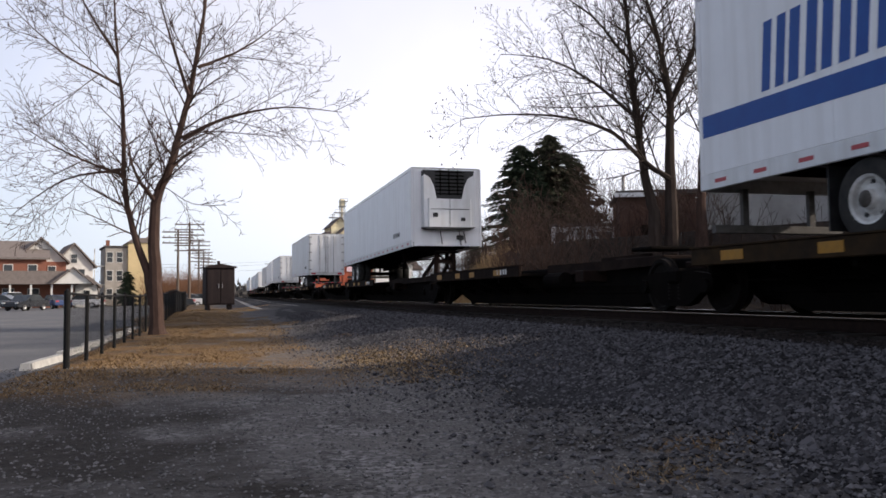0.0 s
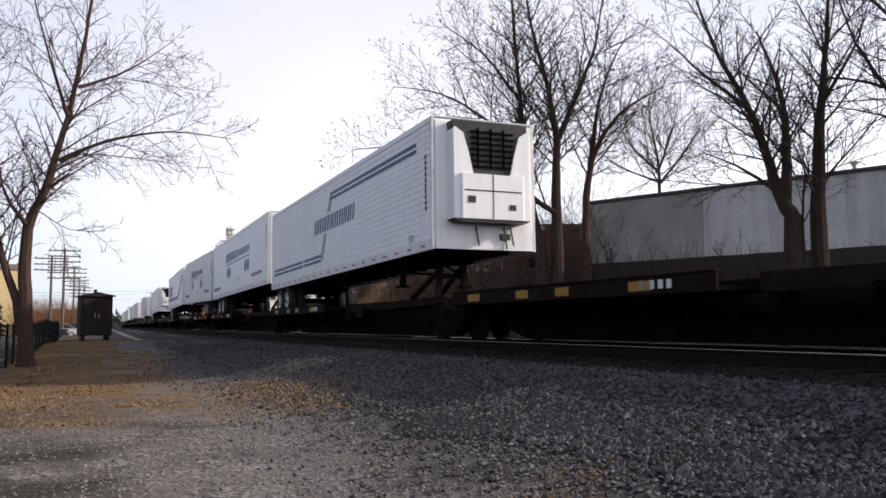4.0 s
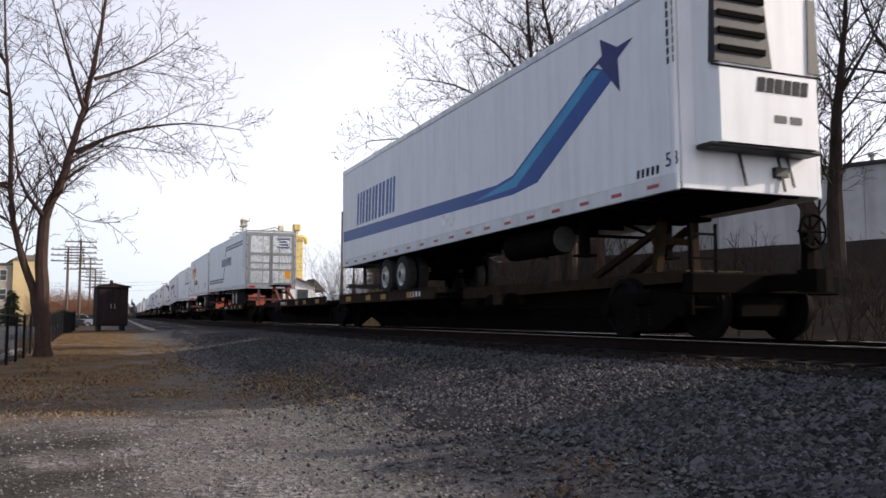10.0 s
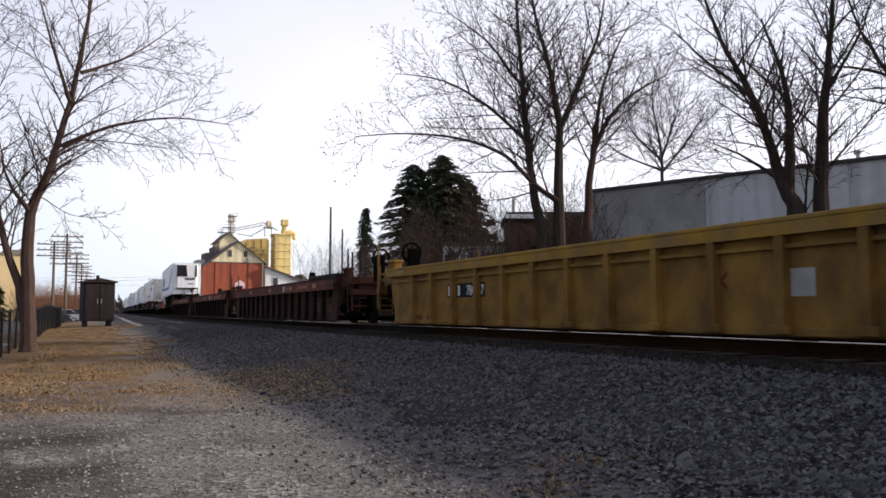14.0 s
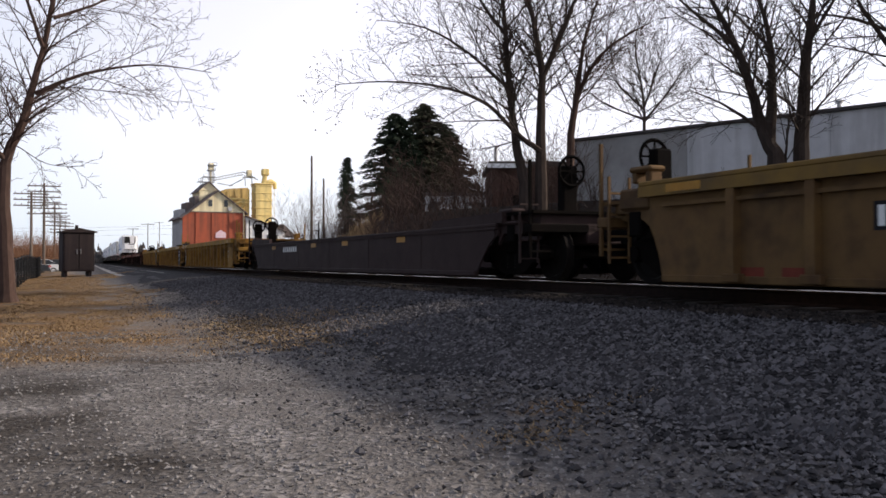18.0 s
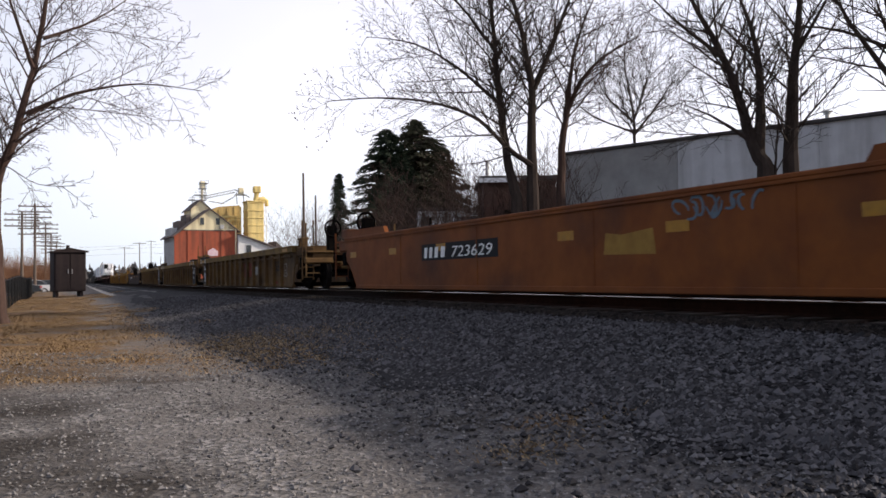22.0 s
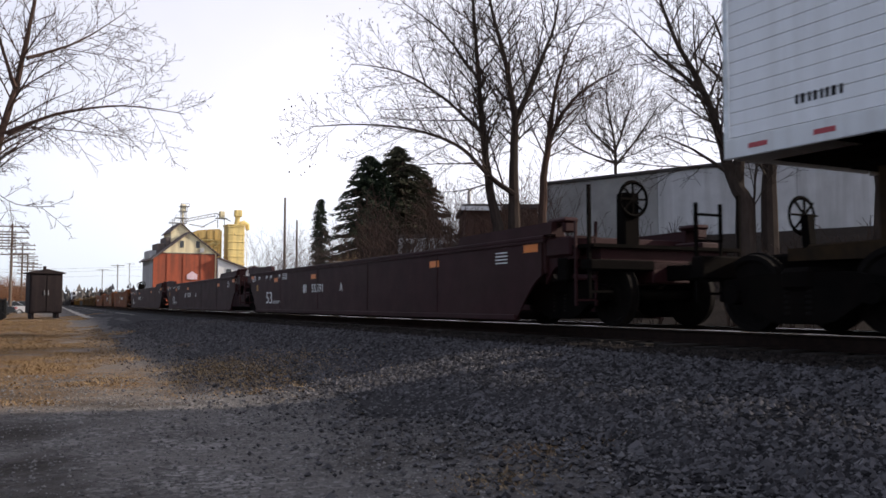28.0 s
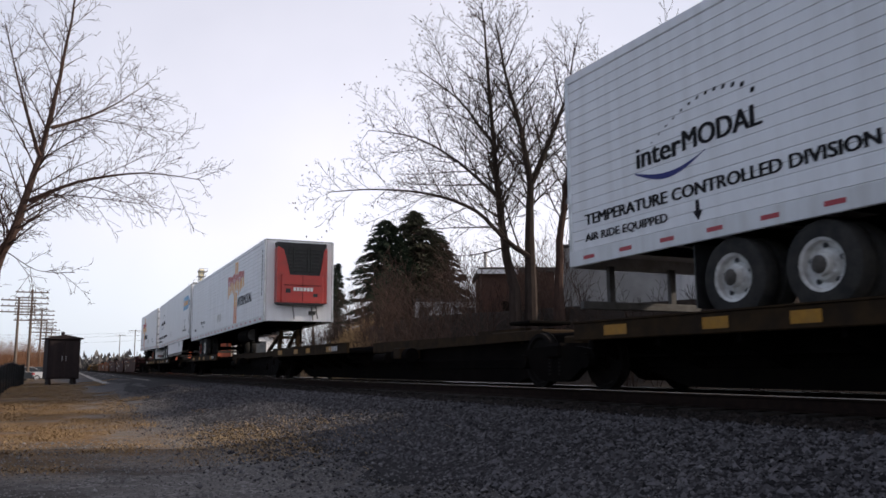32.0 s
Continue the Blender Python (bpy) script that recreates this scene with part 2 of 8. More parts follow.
# ---------------------------------------------------------------- mesh building
class Shape:
    """Collects simple solids as plain lists, for one mesh."""

    def __init__(self):
        self.v, self.f = [], []

    def add(self, verts, faces):
        n = len(self.v)
        self.v.extend(verts)
        self.f.extend(tuple(i + n for i in q) for q in faces)
        return self

    def box(self, x0, x1, y0, y1, z0, z1, c=0.0):
        if x0 > x1: x0, x1 = x1, x0
        if y0 > y1: y0, y1 = y1, y0
        if z0 > z1: z0, z1 = z1, z0
        if c <= 0:
            return self.add([(x0, y0, z0), (x1, y0, z0), (x1, y1, z0), (x0, y1, z0), (x0, y0, z1), (x1, y0, z1), (x1, y1, z1), (x0, y1, z1)],
                            [(3, 2, 1, 0), (4, 5, 6, 7), (0, 1, 5, 4), (1, 2, 6, 5), (2, 3, 7, 6), (3, 0, 4, 7)])
        c = min(c, (x1 - x0) * 0.45, (y1 - y0) * 0.45, (z1 - z0) * 0.45)
        v = []
        for sx in (0, 1):
            for sy in (0, 1):
                for sz in (0, 1):
                    X, Y, Z = (x0, x1)[sx], (y0, y1)[sy], (z0, z1)[sz]
                    dx, dy, dz = c * (1 - 2 * sx), c * (1 - 2 * sy), c * (1 - 2 * sz)
                    v += [(X, Y + dy, Z + dz), (X + dx, Y, Z + dz), (X + dx, Y + dy, Z)]
        I = lambda a, b, d, k: (a * 4 + b * 2 + d) * 3 + k
        f = []
        f.append((I(0, 0, 0, 0), I(0, 0, 1, 0), I(0, 1, 1, 0), I(0, 1, 0, 0)))
        f.append((I(1, 0, 0, 0), I(1, 1, 0, 0), I(1, 1, 1, 0), I(1, 0, 1, 0)))
        f.append((I(0, 0, 0, 1), I(1, 0, 0, 1), I(1, 0, 1, 1), I(0, 0, 1, 1)))
        f.append((I(0, 1, 0, 1), I(0, 1, 1, 1), I(1, 1, 1, 1), I(1, 1, 0, 1)))
        f.append((I(0, 0, 0, 2), I(0, 1, 0, 2), I(1, 1, 0, 2), I(1, 0, 0, 2)))
        f.append((I(0, 0, 1, 2), I(1, 0, 1, 2), I(1, 1, 1, 2), I(0, 1, 1, 2)))
        for p in (0, 1):
            for q in (0, 1):
                f.append((I(p, q, 0, 0), I(p, q, 0, 1), I(p, q, 1, 1), I(p, q, 1, 0)))
                f.append((I(p, 0, q, 0), I(p, 0, q, 2), I(p, 1, q, 2), I(p, 1, q, 0)))
                f.append((I(0, p, q, 1), I(0, p, q, 2), I(1, p, q, 2), I(1, p, q, 1)))
        for a in (0, 1):
            for b in (0, 1):
                for d in (0, 1):
                    f.append((I(a, b, d, 0), I(a, b, d, 1), I(a, b, d, 2)))
        return self.add(v, f)

    def cyl(self, p, q, r, n=14, r2=None, caps=True):
        p, q = Vector(p), Vector(q)
        r2 = r if r2 is None else r2
        d = (q - p)
        if d.length < 1e-6:
            return self
        d.normalize()
        u = d.orthogonal().normalized()
        w = d.cross(u)
        vs = []
        for c, rr in ((p, r), (q, r2)):
            for i in range(n):
                a = 2 * math.pi * i / n
                vs.append(tuple(c + (u * math.cos(a) + w * math.sin(a)) * rr))
        fs = [(i, (i + 1) % n, n + (i + 1) % n, n + i) for i in range(n)]
        if caps:
            fs += [tuple(range(n - 1, -1, -1)), tuple(range(n, 2 * n))]
        return self.add(vs, fs)

    def lathe(self, centre, axis, prof, n=20):
        """prof: (distance along the axis, radius) pairs, closed at both ends by the profile itself."""
        c, d = Vector(centre), Vector(axis).normalized()
        u = d.orthogonal().normalized()
        w = d.cross(u)
        vs, fs = [], []
        for h, r in prof:
            for i in range(n):
                a = 2 * math.pi * i / n
                vs.append(tuple(c + d * h + (u * math.cos(a) + w * math.sin(a)) * r))
        for k in range(len(prof) - 1):
            for i in range(n):
                fs.append((k * n + i, k * n + (i + 1) % n, (k + 1) * n + (i + 1) % n, (k + 1) * n + i))
        return self.add(vs, fs)

    def prism(self, pts, axis, a0, a1):
        """An outline drawn in the plane across axis ('x': y,z; 'y': x,z; 'z': x,y), pushed from a0 to a1."""
        def at(p, a):
            return {"x": (a, p[0], p[1]), "y": (p[0], a, p[1]), "z": (p[0], p[1], a)}[axis]
        n = len(pts)
        vs = [at(p, a0) for p in pts] + [at(p, a1) for p in pts]
        fs = [tuple(range(n - 1, -1, -1)), tuple(range(n, 2 * n))] + [(i, (i + 1) % n, n + (i + 1) % n, n + i) for i in range(n)]
        return self.add(vs, fs)

    def bar(self, p, q, w, h=None):
        """A square bar from p to q."""
        return self.cyl(p, q, w * 0.7071, 4) if h is None else self.cyl(p, q, w * 0.7071, 4)

    def mesh(self, name, material, smooth=False):
        me = bpy.data.meshes.new(name)
        me.from_pydata(self.v, [], self.f)
        if len(self.f) < 6000:      # the large fields of stones, twigs and blades are wound rightly as they are
            bm = bmesh.new()
            bm.from_mesh(me)
            bmesh.ops.recalc_face_normals(bm, faces=bm.faces)
            bm.to_mesh(me)
            bm.free()
        if smooth:
            me.polygons.foreach_set("use_smooth", [True] * len(me.polygons))
            me.set_sharp_from_angle(angle=radians(38))
        me.materials.append(material)
        return me


FINE = {"seed_pod", "number_mark", "corner_mark", "small_print", "stencil", "reflector_tape", "guard_tape", "lettering", "car_mark", "dotted_arc", "siding_lap", "hose", "louvre", "lock_rod", "hinge", "sign_lettering", "seam", "paint_scrawl"}


def part(name, shape, material, parent, label="", smooth=False):
    me = shape if isinstance(shape, bpy.types.Mesh) else shape.mesh(name, material, smooth)
    ob = new(name, me)
    ob.parent = parent
    if name in FINE:
        ob["kind"] = "stuff"
    if label:
        ob["label"] = label
    return ob


def solo(name, shape, material, label, category, group="", kind="", smooth=False):
    ob = new(name, shape.mesh(name, material, smooth))
    return tagged(ob, label, category, group, kind)


def thing(name, label, category, group="", m=None):
    ob = new(name)
    ob.empty_display_size = 0.3
    if m is not None:
        ob.matrix_basis = m
    return tagged(ob, label, category, group)


def text_mesh(body, size, depth=0.002, shear=0.0, bold=0.0, squeeze=1.0):
    cu = bpy.data.curves.new("text", "FONT")
    cu.body, cu.size, cu.extrude, cu.shear, cu.offset = body, size, depth, shear, bold
    cu.resolution_u = 3
    ob = bpy.data.objects.new("text", cu)
    scene.collection.objects.link(ob)
    bpy.context.view_layer.update()
    me = bpy.data.meshes.new_from_object(ob)
    bpy.data.objects.remove(ob)
    me.transform(Matrix.Diagonal((squeeze, 1, 1, 1)))
    return me


def each(name, shapes, material, parent, label=""):
    """One part for every shape."""
    return [part(name, s, material, parent, label) for s in shapes]


def side_text(body, x, y, z, cap, material, parent, shear=0.0, bold=0.0, width=None, tilt=0.0, name="lettering", heavy=0.0):
    """Writing on the side that faces the lot (-x); it reads towards -y and starts at y; cap: the capitals' height."""
    me = text_mesh(body, cap / 0.72, 0.002, shear, bold)
    if width:
        xs_ = [v.co.x for v in me.vertices]
        me.transform(Matrix.Diagonal((width / (max(xs_) - min(xs_)), 1, 1, 1)))
    if heavy:                   # bold strokes: the writing laid over itself, a little aside
        bm = bmesh.new()
        for dx, up in ((0.0, 0.0), (heavy, 0.0004), (heavy * 0.5, 0.0008)):
            m2 = me.copy()
            m2.transform(Matrix.Translation((dx, 0, up)))
            bm.from_mesh(m2)
        bm.to_mesh(me)
        bm.free()
    me.transform(Matrix.Translation((x - 0.004, y, z)) @ Matrix(((0, 0, -1, 0), (-1, 0, 0, 0), (0, 1, 0, 0), (0, 0, 0, 1))) @ Matrix.Rotation(tilt, 4, "Z"))
    me.materials.clear()
    me.materials.append(material)
    return part(name, me, material, parent)


def blocks(shape, n, x, y, z, w, h, slant=0.0, gap=0.18, seed=1, t=0.003):
    """A row of n plain letter-sized blocks on the side at x, from y towards -y, standing for a name."""
    rnd = random.Random(seed)
    ww = [rnd.uniform(0.8, 1.2) for _ in range(n)]
    k = w / sum(ww)
    for a in ww:
        y1 = y - a * k * (1 - gap if h > 0.25 else 0.55)
        s = slant * h
        if h < 0.25:
            shape.prism([(y, z), (y1, z), (y1 - s, z + h), (y - s, z + h)], "x", x - t, x)
        else:
            w3 = (y - y1) * 0.38
            for q in (y, y1 + w3):              # two plain stems
                shape.prism([(q, z), (q - w3, z), (q - w3 - s, z + h), (q - s, z + h)], "x", x - t, x)
        y -= a * k
    return shape


# ---------------------------------------------------------------- the line
TX, RADIUS, BEND = 8.61, 1583.0, 72.0   # track centre beside the camera, bend to the right, where it ends
RZ = 0.84                               # rail head above the lot


def line(u, lat=0.0):
    """Place and heading (radians, to the right) at u metres along the track, lat metres to the right of its centre."""
    if u <= 0:
        x, y, h = TX, u, 0.0
    elif u < BEND:
        h = u / RADIUS
        x, y = TX + RADIUS * (1 - math.cos(h)), RADIUS * math.sin(h)
    else:
        h = BEND / RADIUS
        x, y = TX + RADIUS * (1 - math.cos(h)) + (u - BEND) * math.sin(h), RADIUS * math.sin(h) + (u - BEND) * math.cos(h)
    return x + lat * math.cos(h), y - lat * math.sin(h), h


def on_line(u, z=RZ):
    x, y, h = line(u)
    return pose(x, y, z, 0, 0, -math.degrees(h))


SPEED = 18.65           # metres a second


def run(t):
    """How far the train has gone at t, counted from its place at 10 s."""
    return SPEED * (t - 10)


def along(q):
    """Place in the train, in metres, of a mark of the car list below, whose count runs a little slow at first and fast at the end."""
    a, b = 0.0537 / 2, 18.451
    w = min(22.0, max(-10.0, (-b + math.sqrt(b * b - 4 * a * (q - 12.0))) / (2 * a)))
    return q + b * w + a * w * w - SPEED * w


MOVING = []     # (thing, place in the train, pose in the train's own frame)


def ride(ob, s, tilt=0.0, z=0.0):
    MOVING.append((ob, s, tilt, z))
    return ob


# ---------------------------------------------------------------- train: running gear
ROLLING, WHEEL_MESH = [], {}


def wheelset(y, parent, z=0.457):
    s = Shape()
    for sx in (-1, 1):
        x = sx * 0.72
        s.lathe((x, 0, 0), (sx, 0, 0), [(-0.07, 0.10), (-0.07, 0.45), (-0.05, 0.485), (-0.035, 0.485), (-0.03, 0.458), (0.07, 0.452), (0.07, 0.39), (0.03, 0.36), (0.025, 0.16), (0.07, 0.12), (0.07, 0.0)], 24)
        for k in range(3):
            q = k * 2.094
            s.box(x + sx * 0.026, x + sx * 0.034, 0.24 * math.cos(q) - 0.03, 0.24 * math.cos(q) + 0.03, 0.24 * math.sin(q) - 0.03, 0.24 * math.sin(q) + 0.03)
    s.cyl((-0.98, 0, 0), (0.98, 0, 0), 0.075, 10)
    if "mesh" not in WHEEL_MESH:
        WHEEL_MESH["mesh"] = s.mesh("wheelset", WHEELST, True)
    ob = part("wheelset", WHEEL_MESH["mesh"], WHEELST, parent)
    ob.location = (0, y, z)
    ROLLING.append((ob, parent, y, z))
    return ob


SIDE_FRAME = [(-1.08, 0.50), (-1.02, 0.60), (-0.55, 0.66), (0.55, 0.66), (1.02, 0.60), (1.08, 0.50), (1.02, 0.36), (0.80, 0.36), (0.45, 0.15), (0.28, 0.11), (-0.28, 0.11), (-0.45, 0.15), (-0.80, 0.36), (-1.02, 0.36)]


def bogie(y, parent):
    """A three-piece freight truck centred at y."""
    for sx in (-1, 1):
        s = Shape()
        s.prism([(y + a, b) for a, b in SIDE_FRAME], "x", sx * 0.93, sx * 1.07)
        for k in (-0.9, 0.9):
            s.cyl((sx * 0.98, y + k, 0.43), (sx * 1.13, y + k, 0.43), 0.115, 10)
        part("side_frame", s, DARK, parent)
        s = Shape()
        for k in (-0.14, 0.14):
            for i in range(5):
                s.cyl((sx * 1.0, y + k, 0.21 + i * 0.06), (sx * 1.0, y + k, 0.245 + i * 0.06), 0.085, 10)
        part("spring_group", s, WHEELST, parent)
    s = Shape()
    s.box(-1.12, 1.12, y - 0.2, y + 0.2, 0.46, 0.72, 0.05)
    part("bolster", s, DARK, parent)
    for k in (-0.9, 0.9):
        wheelset(y + k, parent)


def coupler(y, d, parent):
    s = Shape()
    s.box(-0.09, 0.09, y, y + d * 0.75, 0.66, 0.88, 0.02)
    s.prism([(-0.16, y + d * 0.7), (0.16, y + d * 0.7), (0.19, y + d * 0.95), (0.02, y + d * 1.0), (-0.12, y + d * 0.98)], "z", 0.63, 0.92)
    part("coupler", s, DARK, parent)


HITCHRED = mat("hitch_red_oxide", (0.22, 0.07, 0.045), (0.15, 0.05, 0.035), 6, 0.75)


# ---------------------------------------------------------------- train: spine cars
def spine_unit(s_near, s_far, nose, mat_side=None, ends=(False, False), hitch="up"):
    """One platform of an articulated spine car. nose: -1 or +1, the end where a trailer's nose rests."""
    mat_side = mat_side or SPINE
    numbered = 60 < s_near < 61
    s_near, s_far = along(s_near), along(s_far)
    L = s_far - s_near
    h = L / 2
    car = thing("spine_car", "brown steel spine car platform with narrow wheel decks", "rail car", "spine car platforms")
    s = Shape()
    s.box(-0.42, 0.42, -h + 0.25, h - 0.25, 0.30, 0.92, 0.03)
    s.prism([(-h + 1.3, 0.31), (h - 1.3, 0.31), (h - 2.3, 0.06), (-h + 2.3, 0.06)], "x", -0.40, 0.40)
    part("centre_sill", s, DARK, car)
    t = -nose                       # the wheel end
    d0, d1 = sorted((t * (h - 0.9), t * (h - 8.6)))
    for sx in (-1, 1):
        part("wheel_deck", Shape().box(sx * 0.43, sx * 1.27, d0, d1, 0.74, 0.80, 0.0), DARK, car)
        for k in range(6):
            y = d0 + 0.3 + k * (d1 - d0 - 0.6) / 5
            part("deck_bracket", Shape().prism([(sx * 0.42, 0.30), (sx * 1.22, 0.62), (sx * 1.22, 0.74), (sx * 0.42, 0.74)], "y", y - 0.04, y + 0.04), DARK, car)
        s = Shape()
        s.box(sx * 1.27, sx * 1.34, d0, d1, 0.72, 0.975, 0.015)
        s.box(sx * 1.22, sx * 1.36, d0, d1, 0.975, 0.995, 0.0)
        sill = part("side_sill", s, mat_side, car, "scuffed side channel of the deck")
        for k, w in ((1.0, 0.5), (2.9, 0.42), (4.2, 0.40), (6.2, 0.5)):
            y = t * (h - 0.9 - k)
            part("reflector", Shape().box(sx * 1.34, sx * 1.345, y - w / 2, y + w / 2, 0.78, 0.92), YELR, sill, "yellow reflective square")
        if sx < 0:
            sill_near = sill
            b = Shape()
            blocks(b, 4, -1.34, t * (h - 8.0) + (0.9 if t > 0 else 0), 0.80, 0.75, 0.12, seed=int(abs(s_near)) % 7, t=0.005)
            part("car_mark", b, WHT, sill)
        # ramp plate from the deck down to the sill
        y = t * (h - 8.6)
        y2 = -t * (h - 1.0)
        s = Shape().prism([(y, 0.98), (y2, 0.96), (y2, 0.82), (y, 0.72)], "x", sx * 0.55, sx * 0.62)
        part("walkway_edge", s, mat_side, car)
        part("outrigger", Shape().box(sx * 0.34, sx * 0.95, y - t * 2.2, y - t * 2.6, 0.55, 0.80, 0.02), mat_side, car)
    if numbered:
        side_text("53", -1.34, t * (h - 0.9 - 3.45), 0.79, 0.13, WHT, sill_near, width=0.32)
    # hitch
    y = nose * (h - 2.1)
    s = Shape()
    s.box(-0.55, 0.55, y - 0.9, y + 0.9, 0.92, 1.0, 0.02)
    part("hitch_base", s, mat_side, car)
    top = 1.80 if hitch != "down" else 1.12
    for sx in (-1, 1):
        s = Shape()
        if hitch != "down":
            s.bar((sx * 0.36, y, 0.98), (sx * 0.30, y + nose * 0.05, top), 0.13)
        s.bar((sx * 0.36, y - nose * 1.75, 1.0), (sx * 0.26, y - nose * 0.02, top - 0.10), 0.10)
        part("hitch_strut", s, HITCHRED if hitch == "bare" else mat_side, car, "rusty folding hitch strut")
    part("hitch_brace", Shape().box(-0.42, 0.42, y - 0.05, y + 0.05, top - 0.35, top - 0.25), mat_side, car)
    s = Shape()
    s.box(-0.46, 0.46, y - 0.34, y + 0.40, top, top + 0.07, 0.02)
    part("hitch_plate", s, DARK, car)
    for e in (-1, 1):
        if ends[0 if e < 0 else 1]:
            bogie(e * (h - 1.5), car)
            coupler(e * (h - 0.2), e, car)
            s = Shape()
            s.box(-1.3, 1.3, e * (h - 0.35), e * (h - 0.15), 0.62, 0.9, 0.02)
            for x in (-1.25, -0.85):
                s.bar((x, e * (h - 0.2), 0.35), (x, e * (h - 0.2), 1.55), 0.035)
            for k in range(4):
                s.bar((-1.25, e * (h - 0.2), 0.45 + k * 0.32), (-0.85, e * (h - 0.2), 0.45 + k * 0.32), 0.03)
            part("end_sill_ladder", s, DARK, car)
            s = Shape()
            s.lathe((0.75, e * (h - 0.1), 1.5), (0, e, 0), [(0, 0.24), (0.025, 0.27), (0.05, 0.24), (0.025, 0.21), (0, 0.24)], 20)
            for k in range(4):
                a = k * math.pi / 4
                s.bar((0.75 - 0.24 * math.cos(a), e * (h - 0.12), 1.5 - 0.24 * math.sin(a)), (0.75 + 0.24 * math.cos(a), e * (h - 0.12), 1.5 + 0.24 * math.sin(a)), 0.025)
            s.bar((0.75, e * (h - 0.2), 0.9), (0.75, e * (h - 0.16), 1.5), 0.12)
            part("handbrake", s, DARK, car)
        else:
            s = Shape()
            s.cyl((0, e * (h - 0.3), 0.60), (0, e * (h - 0.3), 1.02), 0.32, 16)
            s.box(-0.5, 0.5, e * (h - 0.05), e * (h - 0.6), 0.66, 0.86, 0.03)
            part("articulation", s, mat_side, car)
    if not ends[0]:
        bogie(-h, car)
    # brake gear under the sill
    s = Shape()
    s.cyl((-0.75, nose * 1.6, 0.62), (-0.75, nose * 2.5, 0.62), 0.17, 14)
    s.cyl((-0.72, nose * 0.2, 0.58), (-0.72, nose * 1.0, 0.58), 0.12, 12)
    s.bar((-0.62, -h + 1, 0.50), (-0.62, h - 1, 0.50), 0.04)
    part("brake_cylinder", s, DARK, car)
    return ride(car, (s_near + s_far) / 2)


# ---------------------------------------------------------------- train: trailers
HUBD = mat("greasy_hub", (0.10, 0.09, 0.08), (0.05, 0.045, 0.04), 9, 0.6)


def wheel_pair(y, z, parent, rim):
    for sx in (-1, 1):
        for x0, face in ((sx * 1.10, True), (sx * 0.78, False)):
            s = Shape()
            s.lathe((x0, y, z), (sx, 0, 0), [(-0.13, 0.29), (-0.14, 0.39), (-0.11, 0.475), (-0.06, 0.49), (0.06, 0.49), (0.11, 0.475), (0.14, 0.40), (0.13, 0.29)], 28)
            tyre = part("tyre", s, RUBBER, parent, smooth=True)
            if face:
                s = Shape()
                s.lathe((x0, y, z), (sx, 0, 0), [(0.135, 0.29), (0.115, 0.26), (0.05, 0.25), (0.03, 0.19), (0.09, 0.16), (0.09, 0.12), (0.17, 0.11), (0.18, 0.0)], 24)
                for k in range(10):
                    a = k * math.pi / 5
                    p = Vector((x0 + sx * 0.05, y + 0.145 * math.cos(a), z + 0.145 * math.sin(a)))
                    s.cyl(p, p + Vector((sx * 0.06, 0, 0)), 0.014, 6)
                part("rim", s, rim, tyre, smooth=True)
                if sx > 0:
                    continue
                s = Shape().lathe((x0, y, z), (sx, 0, 0), [(0.08, 0.115), (0.175, 0.10), (0.20, 0.06), (0.20, 0.0)], 16)
                part("hub", s, HUBD, tyre, smooth=True)
                for k in range(5):
                    a = k * 2 * math.pi / 5 + 0.3
                    p = Vector((x0 + sx * 0.036, y + 0.205 * math.cos(a), z + 0.205 * math.sin(a)))
                    part("hand_hole", Shape().cyl(p, p + Vector((sx * 0.012, 0, 0)), 0.034, 10), BLACKP, tyre)
    s = Shape()
    s.cyl((-0.9, y, z), (0.9, y, z), 0.07, 10)
    part("axle", s, DARK, parent)


